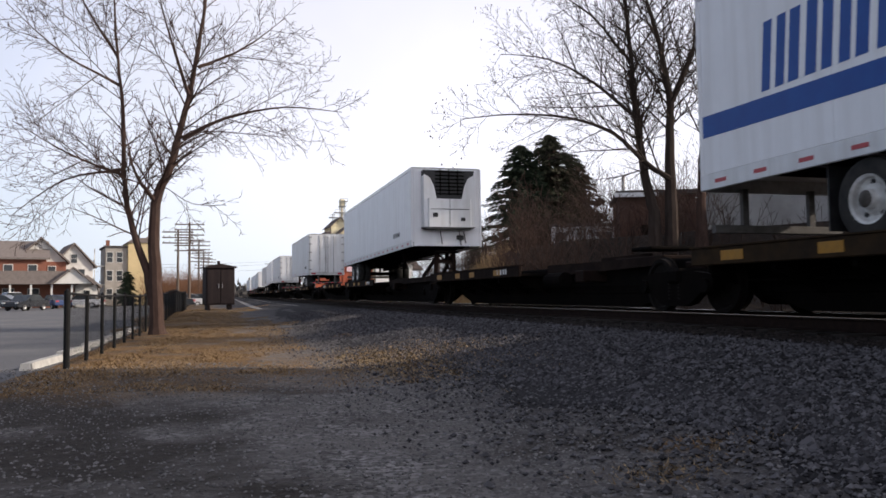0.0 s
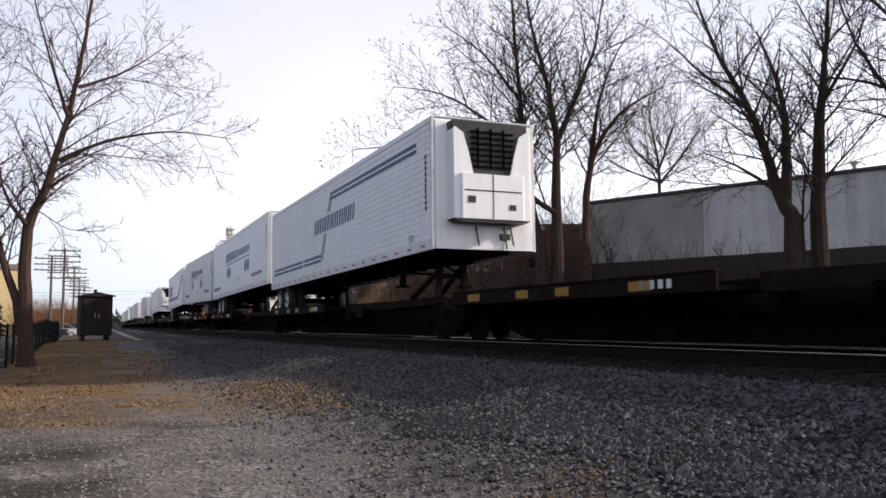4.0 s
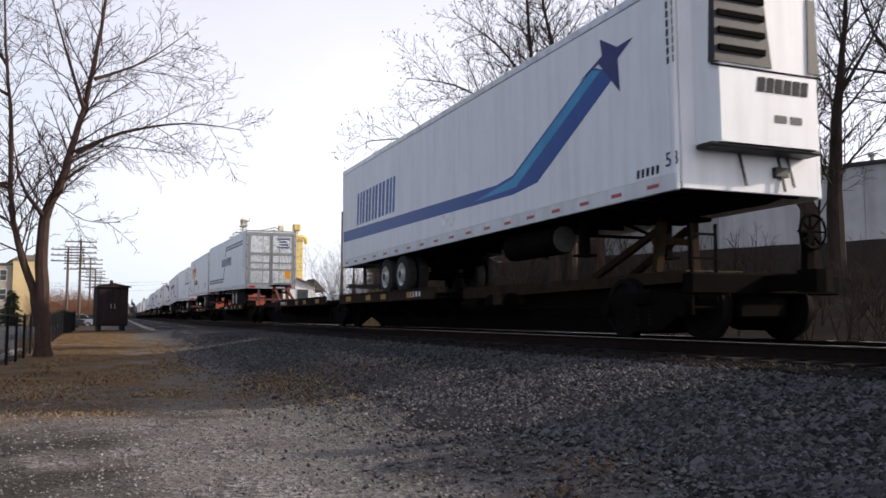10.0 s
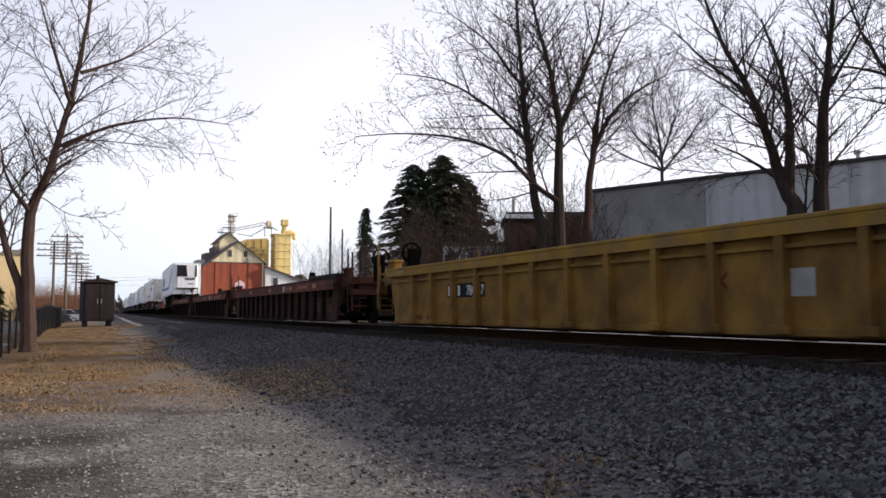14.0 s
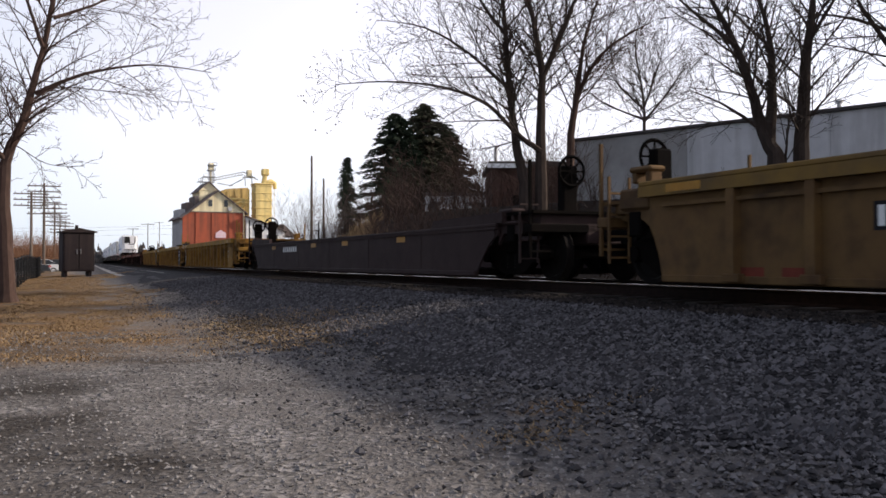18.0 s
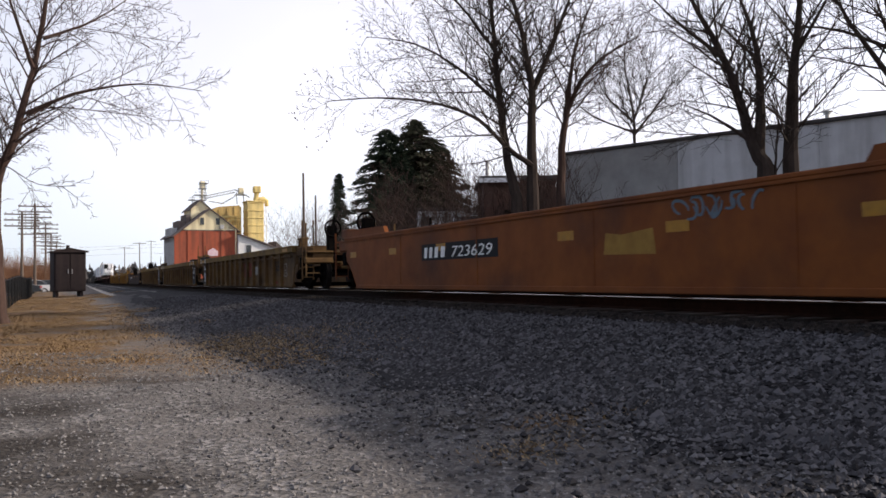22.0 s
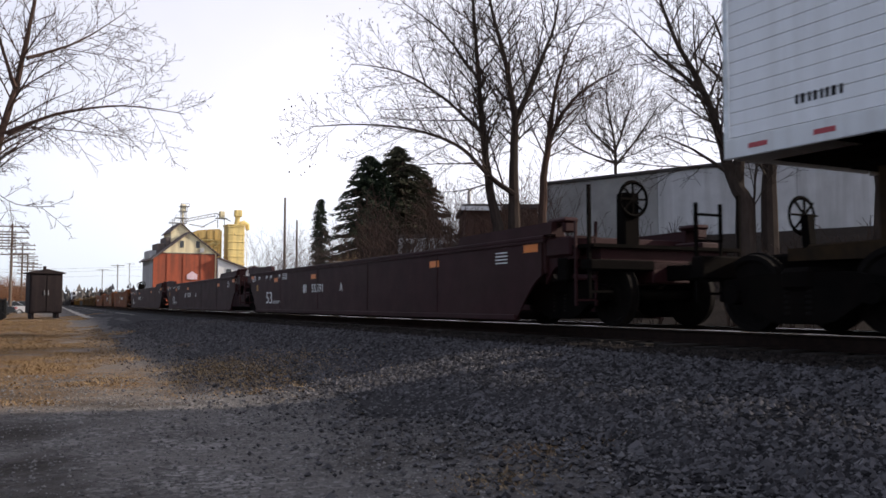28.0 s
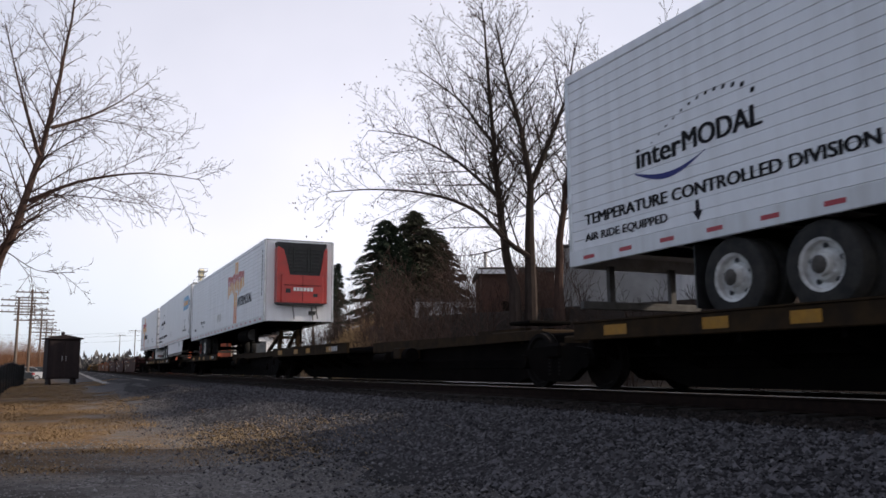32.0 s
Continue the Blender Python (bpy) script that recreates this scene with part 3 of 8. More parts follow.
def reefer_unit(body, tr, y, e, z0, style, H=3.0):
    """The cooling unit on the nose at y, facing e."""
    top = z0 + H - 0.14
    if style == "round":            # white, rounded, dark grille at its side
        a, b, c = 0.98, 0.36, WHITE
        out = [(-a, y), (-a, y + e * 0.18), (-a + 0.14, y + e * b), (a - 0.14, y + e * b), (a, y + e * 0.18), (a, y)]
        s = Shape().prism(out, "z", z0 + 0.62, top)
        unit = part("reefer_unit", s, WHITE, tr, "white rounded cooling unit with a dark grille", True)
        part("grille", Shape().prism([(-a + 0.05, z0 + 1.70), (0.06, z0 + 1.70), (-0.06, top - 0.08), (-a + 0.08, top - 0.08)], "y", y + e * 0.17, y + e * (b + 0.02)), BLACKP, unit)
        part("grille", Shape().prism([(a - 0.05, z0 + 1.70), (0.72, z0 + 1.70), (0.76, top - 0.08), (a - 0.08, top - 0.08)], "y", y + e * 0.17, y + e * (b + 0.02)), BLACKP, unit)
        part("skirt_seam", Shape().box(-a, a, y + e * (b - 0.01), y + e * (b + 0.008), z0 + 1.64, z0 + 1.665), DARK, unit)
        for x in (0.1, 0.38):
            part("vent_slot", Shape().box(x, x + 0.2, y + e * b, y + e * (b + 0.01), z0 + 0.95, z0 + 1.05), BLACKP, unit)
        s = Shape()
        for k in range(4):
            s.box(-a + 0.12, -0.06, y + e * (b + 0.02), y + e * (b + 0.05), z0 + 1.85 + k * 0.24, z0 + 1.93 + k * 0.24)
        part("louvre", s, DARK, unit)
        for k in range(6):
            x = -0.2 + k * 0.155
            part("maker_mark", Shape().prism([(x, z0 + 1.36), (x + 0.12, z0 + 1.36), (x + 0.15, z0 + 1.56), (x + 0.03, z0 + 1.56)], "y", y + e * b, y + e * (b + 0.012)), BLACKV, unit)
        s = Shape().box(-a, a, y, y + e * (b - 0.04), z0 + 0.56, z0 + 0.62, 0.02)
        part("drip_tray", s, BLACKP, unit)
    else:
        c = {"white": WHITE, "red": REFRED, "grey": GREYWHITE}[style]
        lo, mid = z0 + 0.66, z0 + 1.66
        s = Shape()
        out = [(-0.92, y), (-0.92, y + e * 0.25), (-0.75, y + e * 0.44), (0.75, y + e * 0.44), (0.92, y + e * 0.25), (0.92, y)]
        s.prism(out, "z", lo, mid)
        unit = part("reefer_unit", s, c, tr, {"white": "white cooling unit with a black grille above", "red": "bright red cooling unit with a black grille above", "grey": "grey-white cooling unit with a dark grille"}[style])
        for sx in (-1, 1):
            slim = style == "red" and sx > 0            # its grille is set off to one side
            i0, i1, i2 = (0.66, 0.74, 0.81) if slim else (0.46, 0.56, 0.70)
            part("cheek", Shape().prism([(sx * 0.93, lo), (sx * i0, lo), (sx * i0, mid), (sx * i1, mid + 0.45), (sx * i2, top - 0.28), (sx * 0.90, top - 0.16), (sx * 0.935, top - 0.22)], "y", y, y + e * 0.385), c, unit)
        s = Shape().prism([(-0.84, mid), (0.84, mid), (0.93, top), (-0.93, top)], "y", y, y + e * 0.33)
        g = part("grille", s, BLACKP, unit)
        s = Shape()
        for k in range(7):
            z = mid + 0.16 + k * 0.13
            s.box(-0.50, 0.68 if style == "red" else 0.56, y + e * 0.33, y + e * 0.365, z, z + 0.045)
        for x in (-0.32, 0.2 if style == "red" else 0.0, 0.32):
            s.box(x - 0.015, x + 0.015, y + e * 0.33, y + e * 0.372, mid + 0.14, mid + 1.05)
        part("louvre", s, mat("grey_louvre", (0.06, 0.065, 0.06), (0.04, 0.042, 0.04), 5, 0.6) if style == "red" else DARK, g)
        s = Shape()
        s.box(-0.70, 0.70, y + e * 0.44, y + e * 0.452, lo + 0.62, lo + 0.64)
        s.box(-0.005, 0.005, y + e * 0.44, y + e * 0.452, lo + 0.02, mid)
        part("door_seam", s, DARK, unit)
        s = Shape()
        s.box(-0.62, -0.44, y + e * 0.44, y + e * 0.455, lo + 0.35, lo + 0.50)
        s.box(0.40, 0.56, y + e * 0.44, y + e * 0.455, lo + 0.22, lo + 0.34)
        part("latch", s, BLACKP, unit)
        if style == "red":
            b = Shape()
            for k in range(6):
                x = -0.34 + k * 0.125
                b.box(x, x + 0.095, y + e * 0.44, y + e * 0.455, lo + 0.42, lo + 0.55)
            part("maker_mark", b, WHT, unit)
        s = Shape().prism([(-0.95, lo), (0.95, lo), (0.80, lo - 0.07), (-0.80, lo - 0.07)], "y", y, y + e * 0.42)
        part("drip_tray", s, BLACKP, unit)
    # hoses and junction box below
    s = Shape()
    for x, zz in ((-0.25, 0.1), (0.45, 0.05), (0.62, 0.12)):
        s.bar((x, y + e * 0.03, z0 + 0.55), (x + 0.05, y + e * 0.09, z0 + zz), 0.028)
    s.box(0.35, 0.60, y, y + e * 0.08, z0 + 0.26, z0 + 0.40, 0.01)
    part("hose", s, BLACKP, tr)


GUARD = mat("grimy_guard_steel", (0.11, 0.105, 0.10), (0.07, 0.065, 0.06), 6, 0.7)


def trailer(label, s_near, s_far, nose, skin="ribs", body=None, reefer=None, rim=None, decor=None, skirt=False, tank=False, axles=3.0, far=False, tail=1.82, front=2.02, H=3.0):
    """A highway van trailer on its spine car. nose: -1 or +1, the end where its front is."""
    body = body or WHITE
    rim = rim or RIMW
    s_near, s_far = along(s_near), along(s_far)
    L, hw = s_far - s_near, 1.295
    h = L / 2
    tr = thing("van_trailer", label, "trailer", "trailers on the train")
    z0, z1 = 0.0, H                  # local: z from the bottom rail
    s = Shape()
    s.box(-hw + 0.02, hw - 0.02, -h + 0.02, h - 0.02, 0.20, H - 0.02, 0.03)
    box = part("body", s, body, tr)
    # skins
    for sx in (-1, 1):
        if skin == "ribs":
            n, out = 18, [(sx * (hw - 0.03), 0.24)]
            for k in range(n):
                p, q = 0.24 + k * (H - 0.38) / n, 0.24 + (k + 1) * (H - 0.38) / n
                out += [(sx * hw, p + 0.004), (sx * hw, q - 0.018), (sx * (hw - 0.014), q - 0.012), (sx * (hw - 0.014), q - 0.003)]
            out.append((sx * (hw - 0.03), H - 0.14))
            part("side_panel", Shape().prism(out, "y", -h + 0.09, h - 0.09), body, tr)
        else:
            n = max(1, round((L - 0.2) / (1.22 if skin == "posts" else 2.44)))
            g = 0.012 if skin == "posts" else 0.005
            if far:
                n = 4
            for k in range(n):
                p = -h + 0.1 + k * (L - 0.2) / n
                part("side_panel", Shape().box(sx * (hw - 0.025), sx * hw, p, p + (L - 0.2) / n - g, 0.24, H - 0.14, 0.003), body, tr)
        s = Shape().box(sx * (hw - 0.04), sx * (hw + 0.012), -h, h, 0.0, 0.235, 0.012)
        rail = part("bottom_rail", s, GREYWHITE, tr, "grimy pale bottom rail with red reflectors")
        s = Shape()
        n = 7 if far else int(L / 0.85)
        for k in range(n):
            y = -h + 0.5 + k * (L - 1.0) / (n - 1)
            s.box(sx * (hw + 0.012), sx * (hw + 0.016), y - 0.13, y + 0.13, 0.085, 0.14)
        part("reflector_tape", s, REDL, rail)
        s = Shape().box(sx * (hw - 0.05), sx * (hw + 0.008), -h, h, H - 0.14, H, 0.012)
        part("top_rail", s, ALU if skin != "ribs" else body, tr)
        for e in (-1, 1):
            part("corner_post", Shape().box(sx * (hw - 0.07), sx * (hw + 0.008), e * (h - 0.09), e * (h + 0.005), 0.0, H, 0.015), ALU if skin == "ribs" else body, tr)
    s = Shape().box(-hw + 0.05, hw - 0.05, -h, h, H - 0.02, H + 0.012, 0.005)
    part("roof", s, ALU, tr)
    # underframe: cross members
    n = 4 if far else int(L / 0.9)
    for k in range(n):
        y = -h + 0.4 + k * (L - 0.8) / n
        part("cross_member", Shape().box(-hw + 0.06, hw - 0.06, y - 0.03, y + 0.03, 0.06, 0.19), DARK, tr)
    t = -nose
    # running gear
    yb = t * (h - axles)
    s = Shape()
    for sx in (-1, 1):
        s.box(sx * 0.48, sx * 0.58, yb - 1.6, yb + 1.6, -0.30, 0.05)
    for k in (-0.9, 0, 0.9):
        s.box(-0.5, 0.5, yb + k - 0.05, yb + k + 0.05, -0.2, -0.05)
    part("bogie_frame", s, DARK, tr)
    for k in (-0.62, 0.62):
        wheel_pair(yb + k, -0.49, tr, rim if rim is RIMW else ((rim if k * t > 0 else RIMW) if rim is RIMR else (rim if k * t < 0 else DARK)))
    for sx in (-1, 1):
        part("mud_flap", Shape().box(sx * 0.80, sx * 1.18, yb + t * min(1.28, axles - 0.1), yb + t * min(1.30, axles - 0.08), -0.80, 0.0), BLACKP, tr)
    # landing gear
    yl = nose * (h - 3.0)
    for sx in (-1, 1):
        s = Shape()
        s.box(sx * 0.78, sx * 0.92, yl - 0.07, yl + 0.07, -0.62, 0.05, 0.01)
        s.box(sx * 0.70, sx * 1.0, yl - 0.14, yl + 0.14, -0.66, -0.62)
        s.bar((sx * 0.85, yl, -0.35), (sx * 0.6, yl + t * 0.9, 0.06), 0.05)
        part("landing_leg", s, DARK, tr)
    s = Shape().bar((-0.8, yl, -0.3), (0.8, yl, -0.3), 0.05)
    part("landing_brace", s, DARK, tr)
    # underride bar and doors at the tail, plate or cooling unit at the nose
    yt = t * h
    s = Shape()
    s.box(-1.15, 1.15, yt - t * 0.02, yt - t * 0.12, -0.62, -0.50, 0.01)
    for x in (-0.6, 0.6):
        s.box(x - 0.05, x + 0.05, yt - t * 0.03, yt - t * 0.11, -0.5, 0.05)
    part("underride_guard", s, GUARD, tr)
    s = Shape()
    for k in range(5):
        x = -1.0 + k * 0.44
        s.box(x, x + 0.22, yt - t * 0.02, yt - t * 0.016, -0.59, -0.53)
    part("guard_tape", s, REDL, tr)
    door_mat = decor.get("doors", body) if decor else body
    for sx in (-1, 1):
        s = Shape()
        s.box(sx * 0.01, sx * 1.2, yt, yt + t * 0.03, 0.22, H - 0.10, 0.008)
        dr = part("door", s, door_mat, tr)
        if decor and decor.get("panels"):
            for a, b in ((0.30, 0.92), (1.02, 1.28), (1.36, 1.70), (1.86, 2.72)):
                part("door_panel", Shape().box(sx * 0.10, sx * 1.05, yt + t * 0.03, yt + t * 0.038, a, b, 0.003), STEEL_POL, dr, "bright polished steel panel")
        s = Shape()
        for x in ((0.10, 0.5) if not (decor and decor.get("panels")) else (0.06, 0.42)):
            s.cyl((sx * x, yt + t * 0.05, 0.12), (sx * x, yt + t * 0.05, H - 0.12), 0.018, 8)
            for z in (0.4, 1.2, 2.0, 2.7):
                s.box(sx * x - 0.05, sx * x + 0.05, yt + t * 0.03, yt + t * 0.06, z, z + 0.05)
        part("lock_rod", s, STEEL_DULL, dr)
        s = Shape()
        for z in (0.35, 1.0, 1.6, 2.2, 2.7):
            s.box(sx * 1.08, sx * 1.29, yt + t * 0.03, yt + t * 0.045, z, z + 0.09)
        part("hinge", s, STEEL_DULL, dr)
    for sx in (-1, 1):
        part("tail_lamp", Shape().box(sx * 0.80, sx * 1.10, yt, yt + t * 0.03, 0.04, 0.16), REDL, tr)
    s = Shape().box(-hw + 0.08, hw - 0.08, yt - t * 0.05, yt + t * 0.02, 0.0, 0.22, 0.01)
    part("rear_sill", s, ALU, tr)
    yn = nose * h
    if skin != "posts" or reefer:
        s = Shape().box(-hw + 0.08, hw - 0.08, yn - nose * 0.02, yn + nose * 0.02, 0.02, H - 0.08, 0.01)
        part("nose_panel", s, body, tr)
    else:
        for k in range(5):
            x = -hw + 0.09 + k * (2 * hw - 0.18) / 5
            part("nose_panel", Shape().box(x, x + (2 * hw - 0.18) / 5 - 0.012, yn - nose * 0.02, yn + nose * 0.02, 0.02, H - 0.08, 0.004), body, tr)
    if reefer:
        reefer_unit(box, tr, yn + nose * 0.015, nose, z0, reefer, H)
    s = Shape().prism([(nose * (h - 0.2), 0.02), (nose * (h - 2.2), 0.02), (nose * (h - 2.2), -0.03), (nose * (h - 0.5), -0.03)], "x", -0.75, 0.75)
    part("kingpin_plate", s, DARK, tr)
    if tank:
        s = Shape()
        yt2 = nose * (h - 4.6)
        s.lathe((-0.85, yt2 - 0.95, -0.30), (0, 1, 0), [(0, 0.0), (0.0, 0.20), (0.05, 0.26), (1.85, 0.26), (1.9, 0.20), (1.9, 0.0)], 22)
        tk = part("fuel_tank", s, DARK, tr, "dark fuel tank with a grey round end")
        s = Shape().lathe((-0.85, yt2 + nose * 0.96, -0.30), (0, nose, 0), [(0, 0.0), (0, 0.23), (0.01, 0.23), (0.01, 0.0)], 22)
        part("tank_end", s, GUARD, tk)
    if skirt:
        s = Shape()
        a, b = t * (h - 5.6), t * (h - 12.95)
        s.prism([(a, 0.0), (b - t * 0.0, 0.0), (b + t * 0.25, -0.62), (a - t * 0.2, -0.62)], "x", -1.25, -1.22)
        sk = part("side_skirt", s, WHITE, tr, "white aerodynamic side skirt with a black lower edge")
        s = Shape().prism([(b + t * 0.25, -0.62), (a - t * 0.2, -0.62), (a - t * 0.22, -0.78), (b + t * 0.30, -0.78)], "x", -1.25, -1.22)
        part("skirt_edge", s, BLACKP, sk)
        s = Shape()
        yy = b + t * 1.5
        s.prism([(yy - 0.12, -0.30), (yy + 0.12, -0.30), (yy + 0.12, -0.05), (yy - 0.12, -0.05)], "x", -1.256, -1.25)
        s.cyl((-1.256, yy, -0.45), (-1.25, yy, -0.45), 0.04, 10)
        part("skirt_hole", s, BLACKP, sk)
    X = -hw - 0.001
    if decor and "draw" in decor:
        decor["draw"](tr, X, h, t, H)
    tilt = math.degrees(math.atan2(front - tail, L)) * nose
    return ride(tr, (s_near + s_far) / 2, tilt, (tail + front) / 2)


# ---------------------------------------------------------------- train: what is painted on the trailers
def dec_marten(tr, X, h, t, H):
    s = Shape()
    blocks(s, 6, X, h - 1.45, 1.15, 3.35, 0.92, 0.10, 0.15, 3)
    part("lettering", s, BLUE, tr, "row of slanted blue letter shapes")
    s = Shape()
    s.prism([(h - 0.1, 0.78), (h - 11.3, 0.62), (h - 12.2, 0.70), (h - 14.7, 1.98), (h - 14.0, 2.24), (h - 11.3, 0.98), (h - 10.6, 0.90), (h - 0.1, 1.10)], "x", X - 0.003, X)
    part("swoosh", s, BLUE, tr, "blue swoosh that rises towards the nose")
    s = Shape()
    s.prism([(h - 9.6, 0.72), (h - 11.4, 0.74), (h - 14.25, 2.12), (h - 14.0, 2.20), (h - 11.3, 0.92)], "x", X - 0.005, X - 0.003)
    part("swoosh_highlight", s, LBLUE, tr)
    s = Shape()
    s.prism([(h - 13.6, 2.10), (h - 14.2, 2.24), (h - 14.75, 1.66), (h - 14.7, 2.18), (h - 15.1, 2.38), (h - 14.7, 2.36), (h - 14.25, 2.62), (h - 14.3, 2.34)], "x", X - 0.007, X - 0.005)
    part("emblem", s, NAVY, tr)
    side_text("53", X, h - 15.75, 0.34, 0.20, BLACKV, tr, width=0.26)
    s = Shape()
    blocks(s, 5, X, h - 15.1, 0.28, 0.55, 0.12, 0.1, 0.2, 4)
    for k in range(8):
        s.box(X - 0.003, X, h - 15.85, h - 16.0, 1.75 + k * 0.13, 1.85 + k * 0.13)
    part("number_mark", s, BLACKV, tr)
    for y in (h - 8.0, h - 8.4):
        part("placard_holder", Shape().prism([(y, 0.34), (y - 0.19, 0.50), (y, 0.66), (y + 0.19, 0.50)], "x", X - 0.006, X - 0.003), ALU, tr)


def dec_alliance(tr, X, h, t, H, shift=0.0):
    end, h = h, h - shift
    s = Shape()
    blocks(s, 8, X, h - 4.3, 1.72, 3.5, 0.46, 0.0, 0.14, 5)
    part("lettering", s, NAVY, tr, "navy letter shapes in two weights")
    s = Shape()
    blocks(s, 12, X, h - 7.9, 1.78, 3.4, 0.32, 0.0, 0.25, 6)
    part("lettering", s, NAVY, tr)
    s = Shape().prism([(h - 4.3, 1.58), (h - 11.4, 1.58), (h - 11.4, 1.63), (h - 4.3, 1.63)], "x", X - 0.003, X)
    part("underline", s, NAVY, tr)
    for d in (4.95, 5.6, 10.3, 10.95):
        part("disc", Shape().cyl((X - 0.003, h - d, 1.18), (X, h - d, 1.18), 0.29, 22), INDIGO, tr, "blue disc")
    s = Shape()
    blocks(s, 16, X, end - 0.6, 0.44, 2.45, 0.17, 0.0, 0.3, 7)
    blocks(s, 16, X, end - 12.5, 0.54, 2.3, 0.15, 0.0, 0.25, 8)
    blocks(s, 3, X, h - 8.2, 0.60, 0.25, 0.16, 0.0, 0.25, 8)
    part("number_mark", s, BLACKV, tr)
    s = Shape()
    for k in range(12):
        s.box(X - 0.003, X, -end + 0.35, -end + 0.44, 1.5 + k * 0.085, 1.56 + k * 0.085)
    part("corner_mark", s, BLACKV, tr)


def dec_freymiller(tr, X, h, t, H, shift=0.0, marks=True):
    end, h = h, h - shift
    s = Shape()
    for dz in (0.0, 0.15):
        s.prism([(end - 0.5, 0.50 + dz), (h - 4.75, 0.50 + dz), (h - 4.75, 0.60 + dz), (end - 0.5, 0.60 + dz)], "x", X - 0.003, X)
        s.prism([(h - 4.9, 0.50 + dz), (h - 7.0, 0.50 + dz), (h - 7.05, 0.60 + dz), (h - 4.9, 0.60 + dz)], "x", X - 0.003, X)
        s.prism([(h - 8.1, 2.32 + dz), (end - 15.6, 2.32 + dz), (end - 15.6, 2.42 + dz), (h - 8.15, 2.42 + dz)], "x", X - 0.003, X)
    for dy in (0.0, 0.18):
        s.prism([(h - 6.95 - dy, 0.52), (h - 7.05 - dy, 0.52), (h - 7.5 - dy, 1.36), (h - 7.4 - dy, 1.36)], "x", X - 0.003, X)
        s.prism([(h - 7.75 - dy, 1.98), (h - 7.85 - dy, 1.98), (h - 8.2 - dy, 2.55), (h - 8.1 - dy, 2.55)], "x", X - 0.003, X)
    part("stripe", s, NAVY, tr, "double navy stripe that steps up")
    s = Shape()
    blocks(s, 10, X, h - 6.2, 1.43, 4.35, 0.47, 0.22, 0.16, 9)
    part("lettering", s, NAVY, tr, "row of slanted navy letter shapes")
    if not marks:
        return
    side_text("53'", X, end - 15.1, 0.28, 0.17, BLACKV, tr, width=0.3)
    s = Shape()
    for k in range(10):
        s.box(X - 0.003, X, -end + 0.30, -end + 0.40, 0.9 + k * 0.13, 1.0 + k * 0.13)
    part("corner_mark", s, BLACKV, tr)


def dec_navajo(tr, X, h, t, H, shift=0.0, doors=False):
    end, h = h, h - shift
    for a in (0.0, 0.34):
        part("lower_bar", Shape().box(X - 0.003, X, h - 3.6 - a, h - 3.84 - a, 0.24, 0.95), NORANGE, tr, "orange upright bar")
        part("mid_bar", Shape().box(X - 0.003, X, h - 3.6 - a, h - 3.84 - a, 0.95, 1.5), NYEL, tr)
        part("upper_bar", Shape().box(X - 0.003, X, h - 3.72 - a, h - 3.96 - a, 2.30, 2.78), NYEL, tr, "yellow upright bar")
    for k in range(6):
        y0 = h - 2.25 - k * 0.555
        z = 1.48 + (0.10 if k % 2 else 0.0)
        zt = 2.32 - (0.06 if k % 2 else 0.0)
        m = z + 0.42
        drop = 0.12 if k in (0, 4) else 0.0
        s, s2 = Shape(), Shape()
        s.prism([(y0, m), (y0 - 0.17, m), (y0 - 0.15, zt), (y0 + 0.03, zt)], "x", X - 0.006, X)
        s.prism([(y0 - 0.32, m), (y0 - 0.49, m), (y0 - 0.46, zt), (y0 - 0.30, zt)], "x", X - 0.006, X)
        s.prism([(y0 - 0.1, zt - 0.2), (y0 - 0.35, zt - 0.2), (y0 - 0.35, zt), (y0 - 0.1, zt)], "x", X - 0.006, X)
        s2.prism([(y0 - 0.01, z - drop), (y0 - 0.15, z), (y0 - 0.17, m), (y0, m)], "x", X - 0.006, X)
        s2.prism([(y0 - 0.33, z), (y0 - 0.47, z + 0.05), (y0 - 0.49, m), (y0 - 0.32, m)], "x", X - 0.006, X)
        part("letter_top", s, NREDV, tr, "red upper half of a letter shape")
        part("letter_foot", s2, NYEL, tr, "yellow lower half of a letter shape")
    side_text("INTERMODAL", X, h - 4.35, 0.90, 0.38, BLACKV, tr, width=2.68, heavy=0.02)
    for y in (end - 7.85, end - 8.35):
        part("placard_holder", Shape().prism([(y + 0.12, 0.52), (y - 0.12, 0.52), (y - 0.25, 0.70), (y - 0.12, 0.88), (y + 0.12, 0.88), (y + 0.25, 0.70)], "x", X - 0.004, X), ALU, tr)
    s = Shape()
    ny = end - 3.05 if shift else -end + 2.85 + (1.0 if doors else 0)
    blocks(s, 4, X, ny, 0.70, 0.42, 0.13, 0.0, 0.45, 8)
    blocks(s, 8, X, end - 1.0, 0.45, 0.6, 0.1, 0.0, 0.25, 8)
    part("number_mark", s, BLACKV, tr)
    if shift or not doors:
        side_text("155418" if shift else "156375", X, ny - 0.46, 0.70, 0.13, BLACKV, tr, width=0.62)
    if doors:
        door_marks(tr, end, t, H)
    if shift:
        s = Shape()
        for k in range(10):
            s.box(X - 0.003, X, -end + 0.30, -end + 0.42, 0.95 + k * 0.175, 1.07 + k * 0.175)
        part("corner_mark", s, BLACKV, tr)
    side_text("LIFT", X, ny - 0.5, 0.52, 0.10, BLACKV, tr, width=0.28)


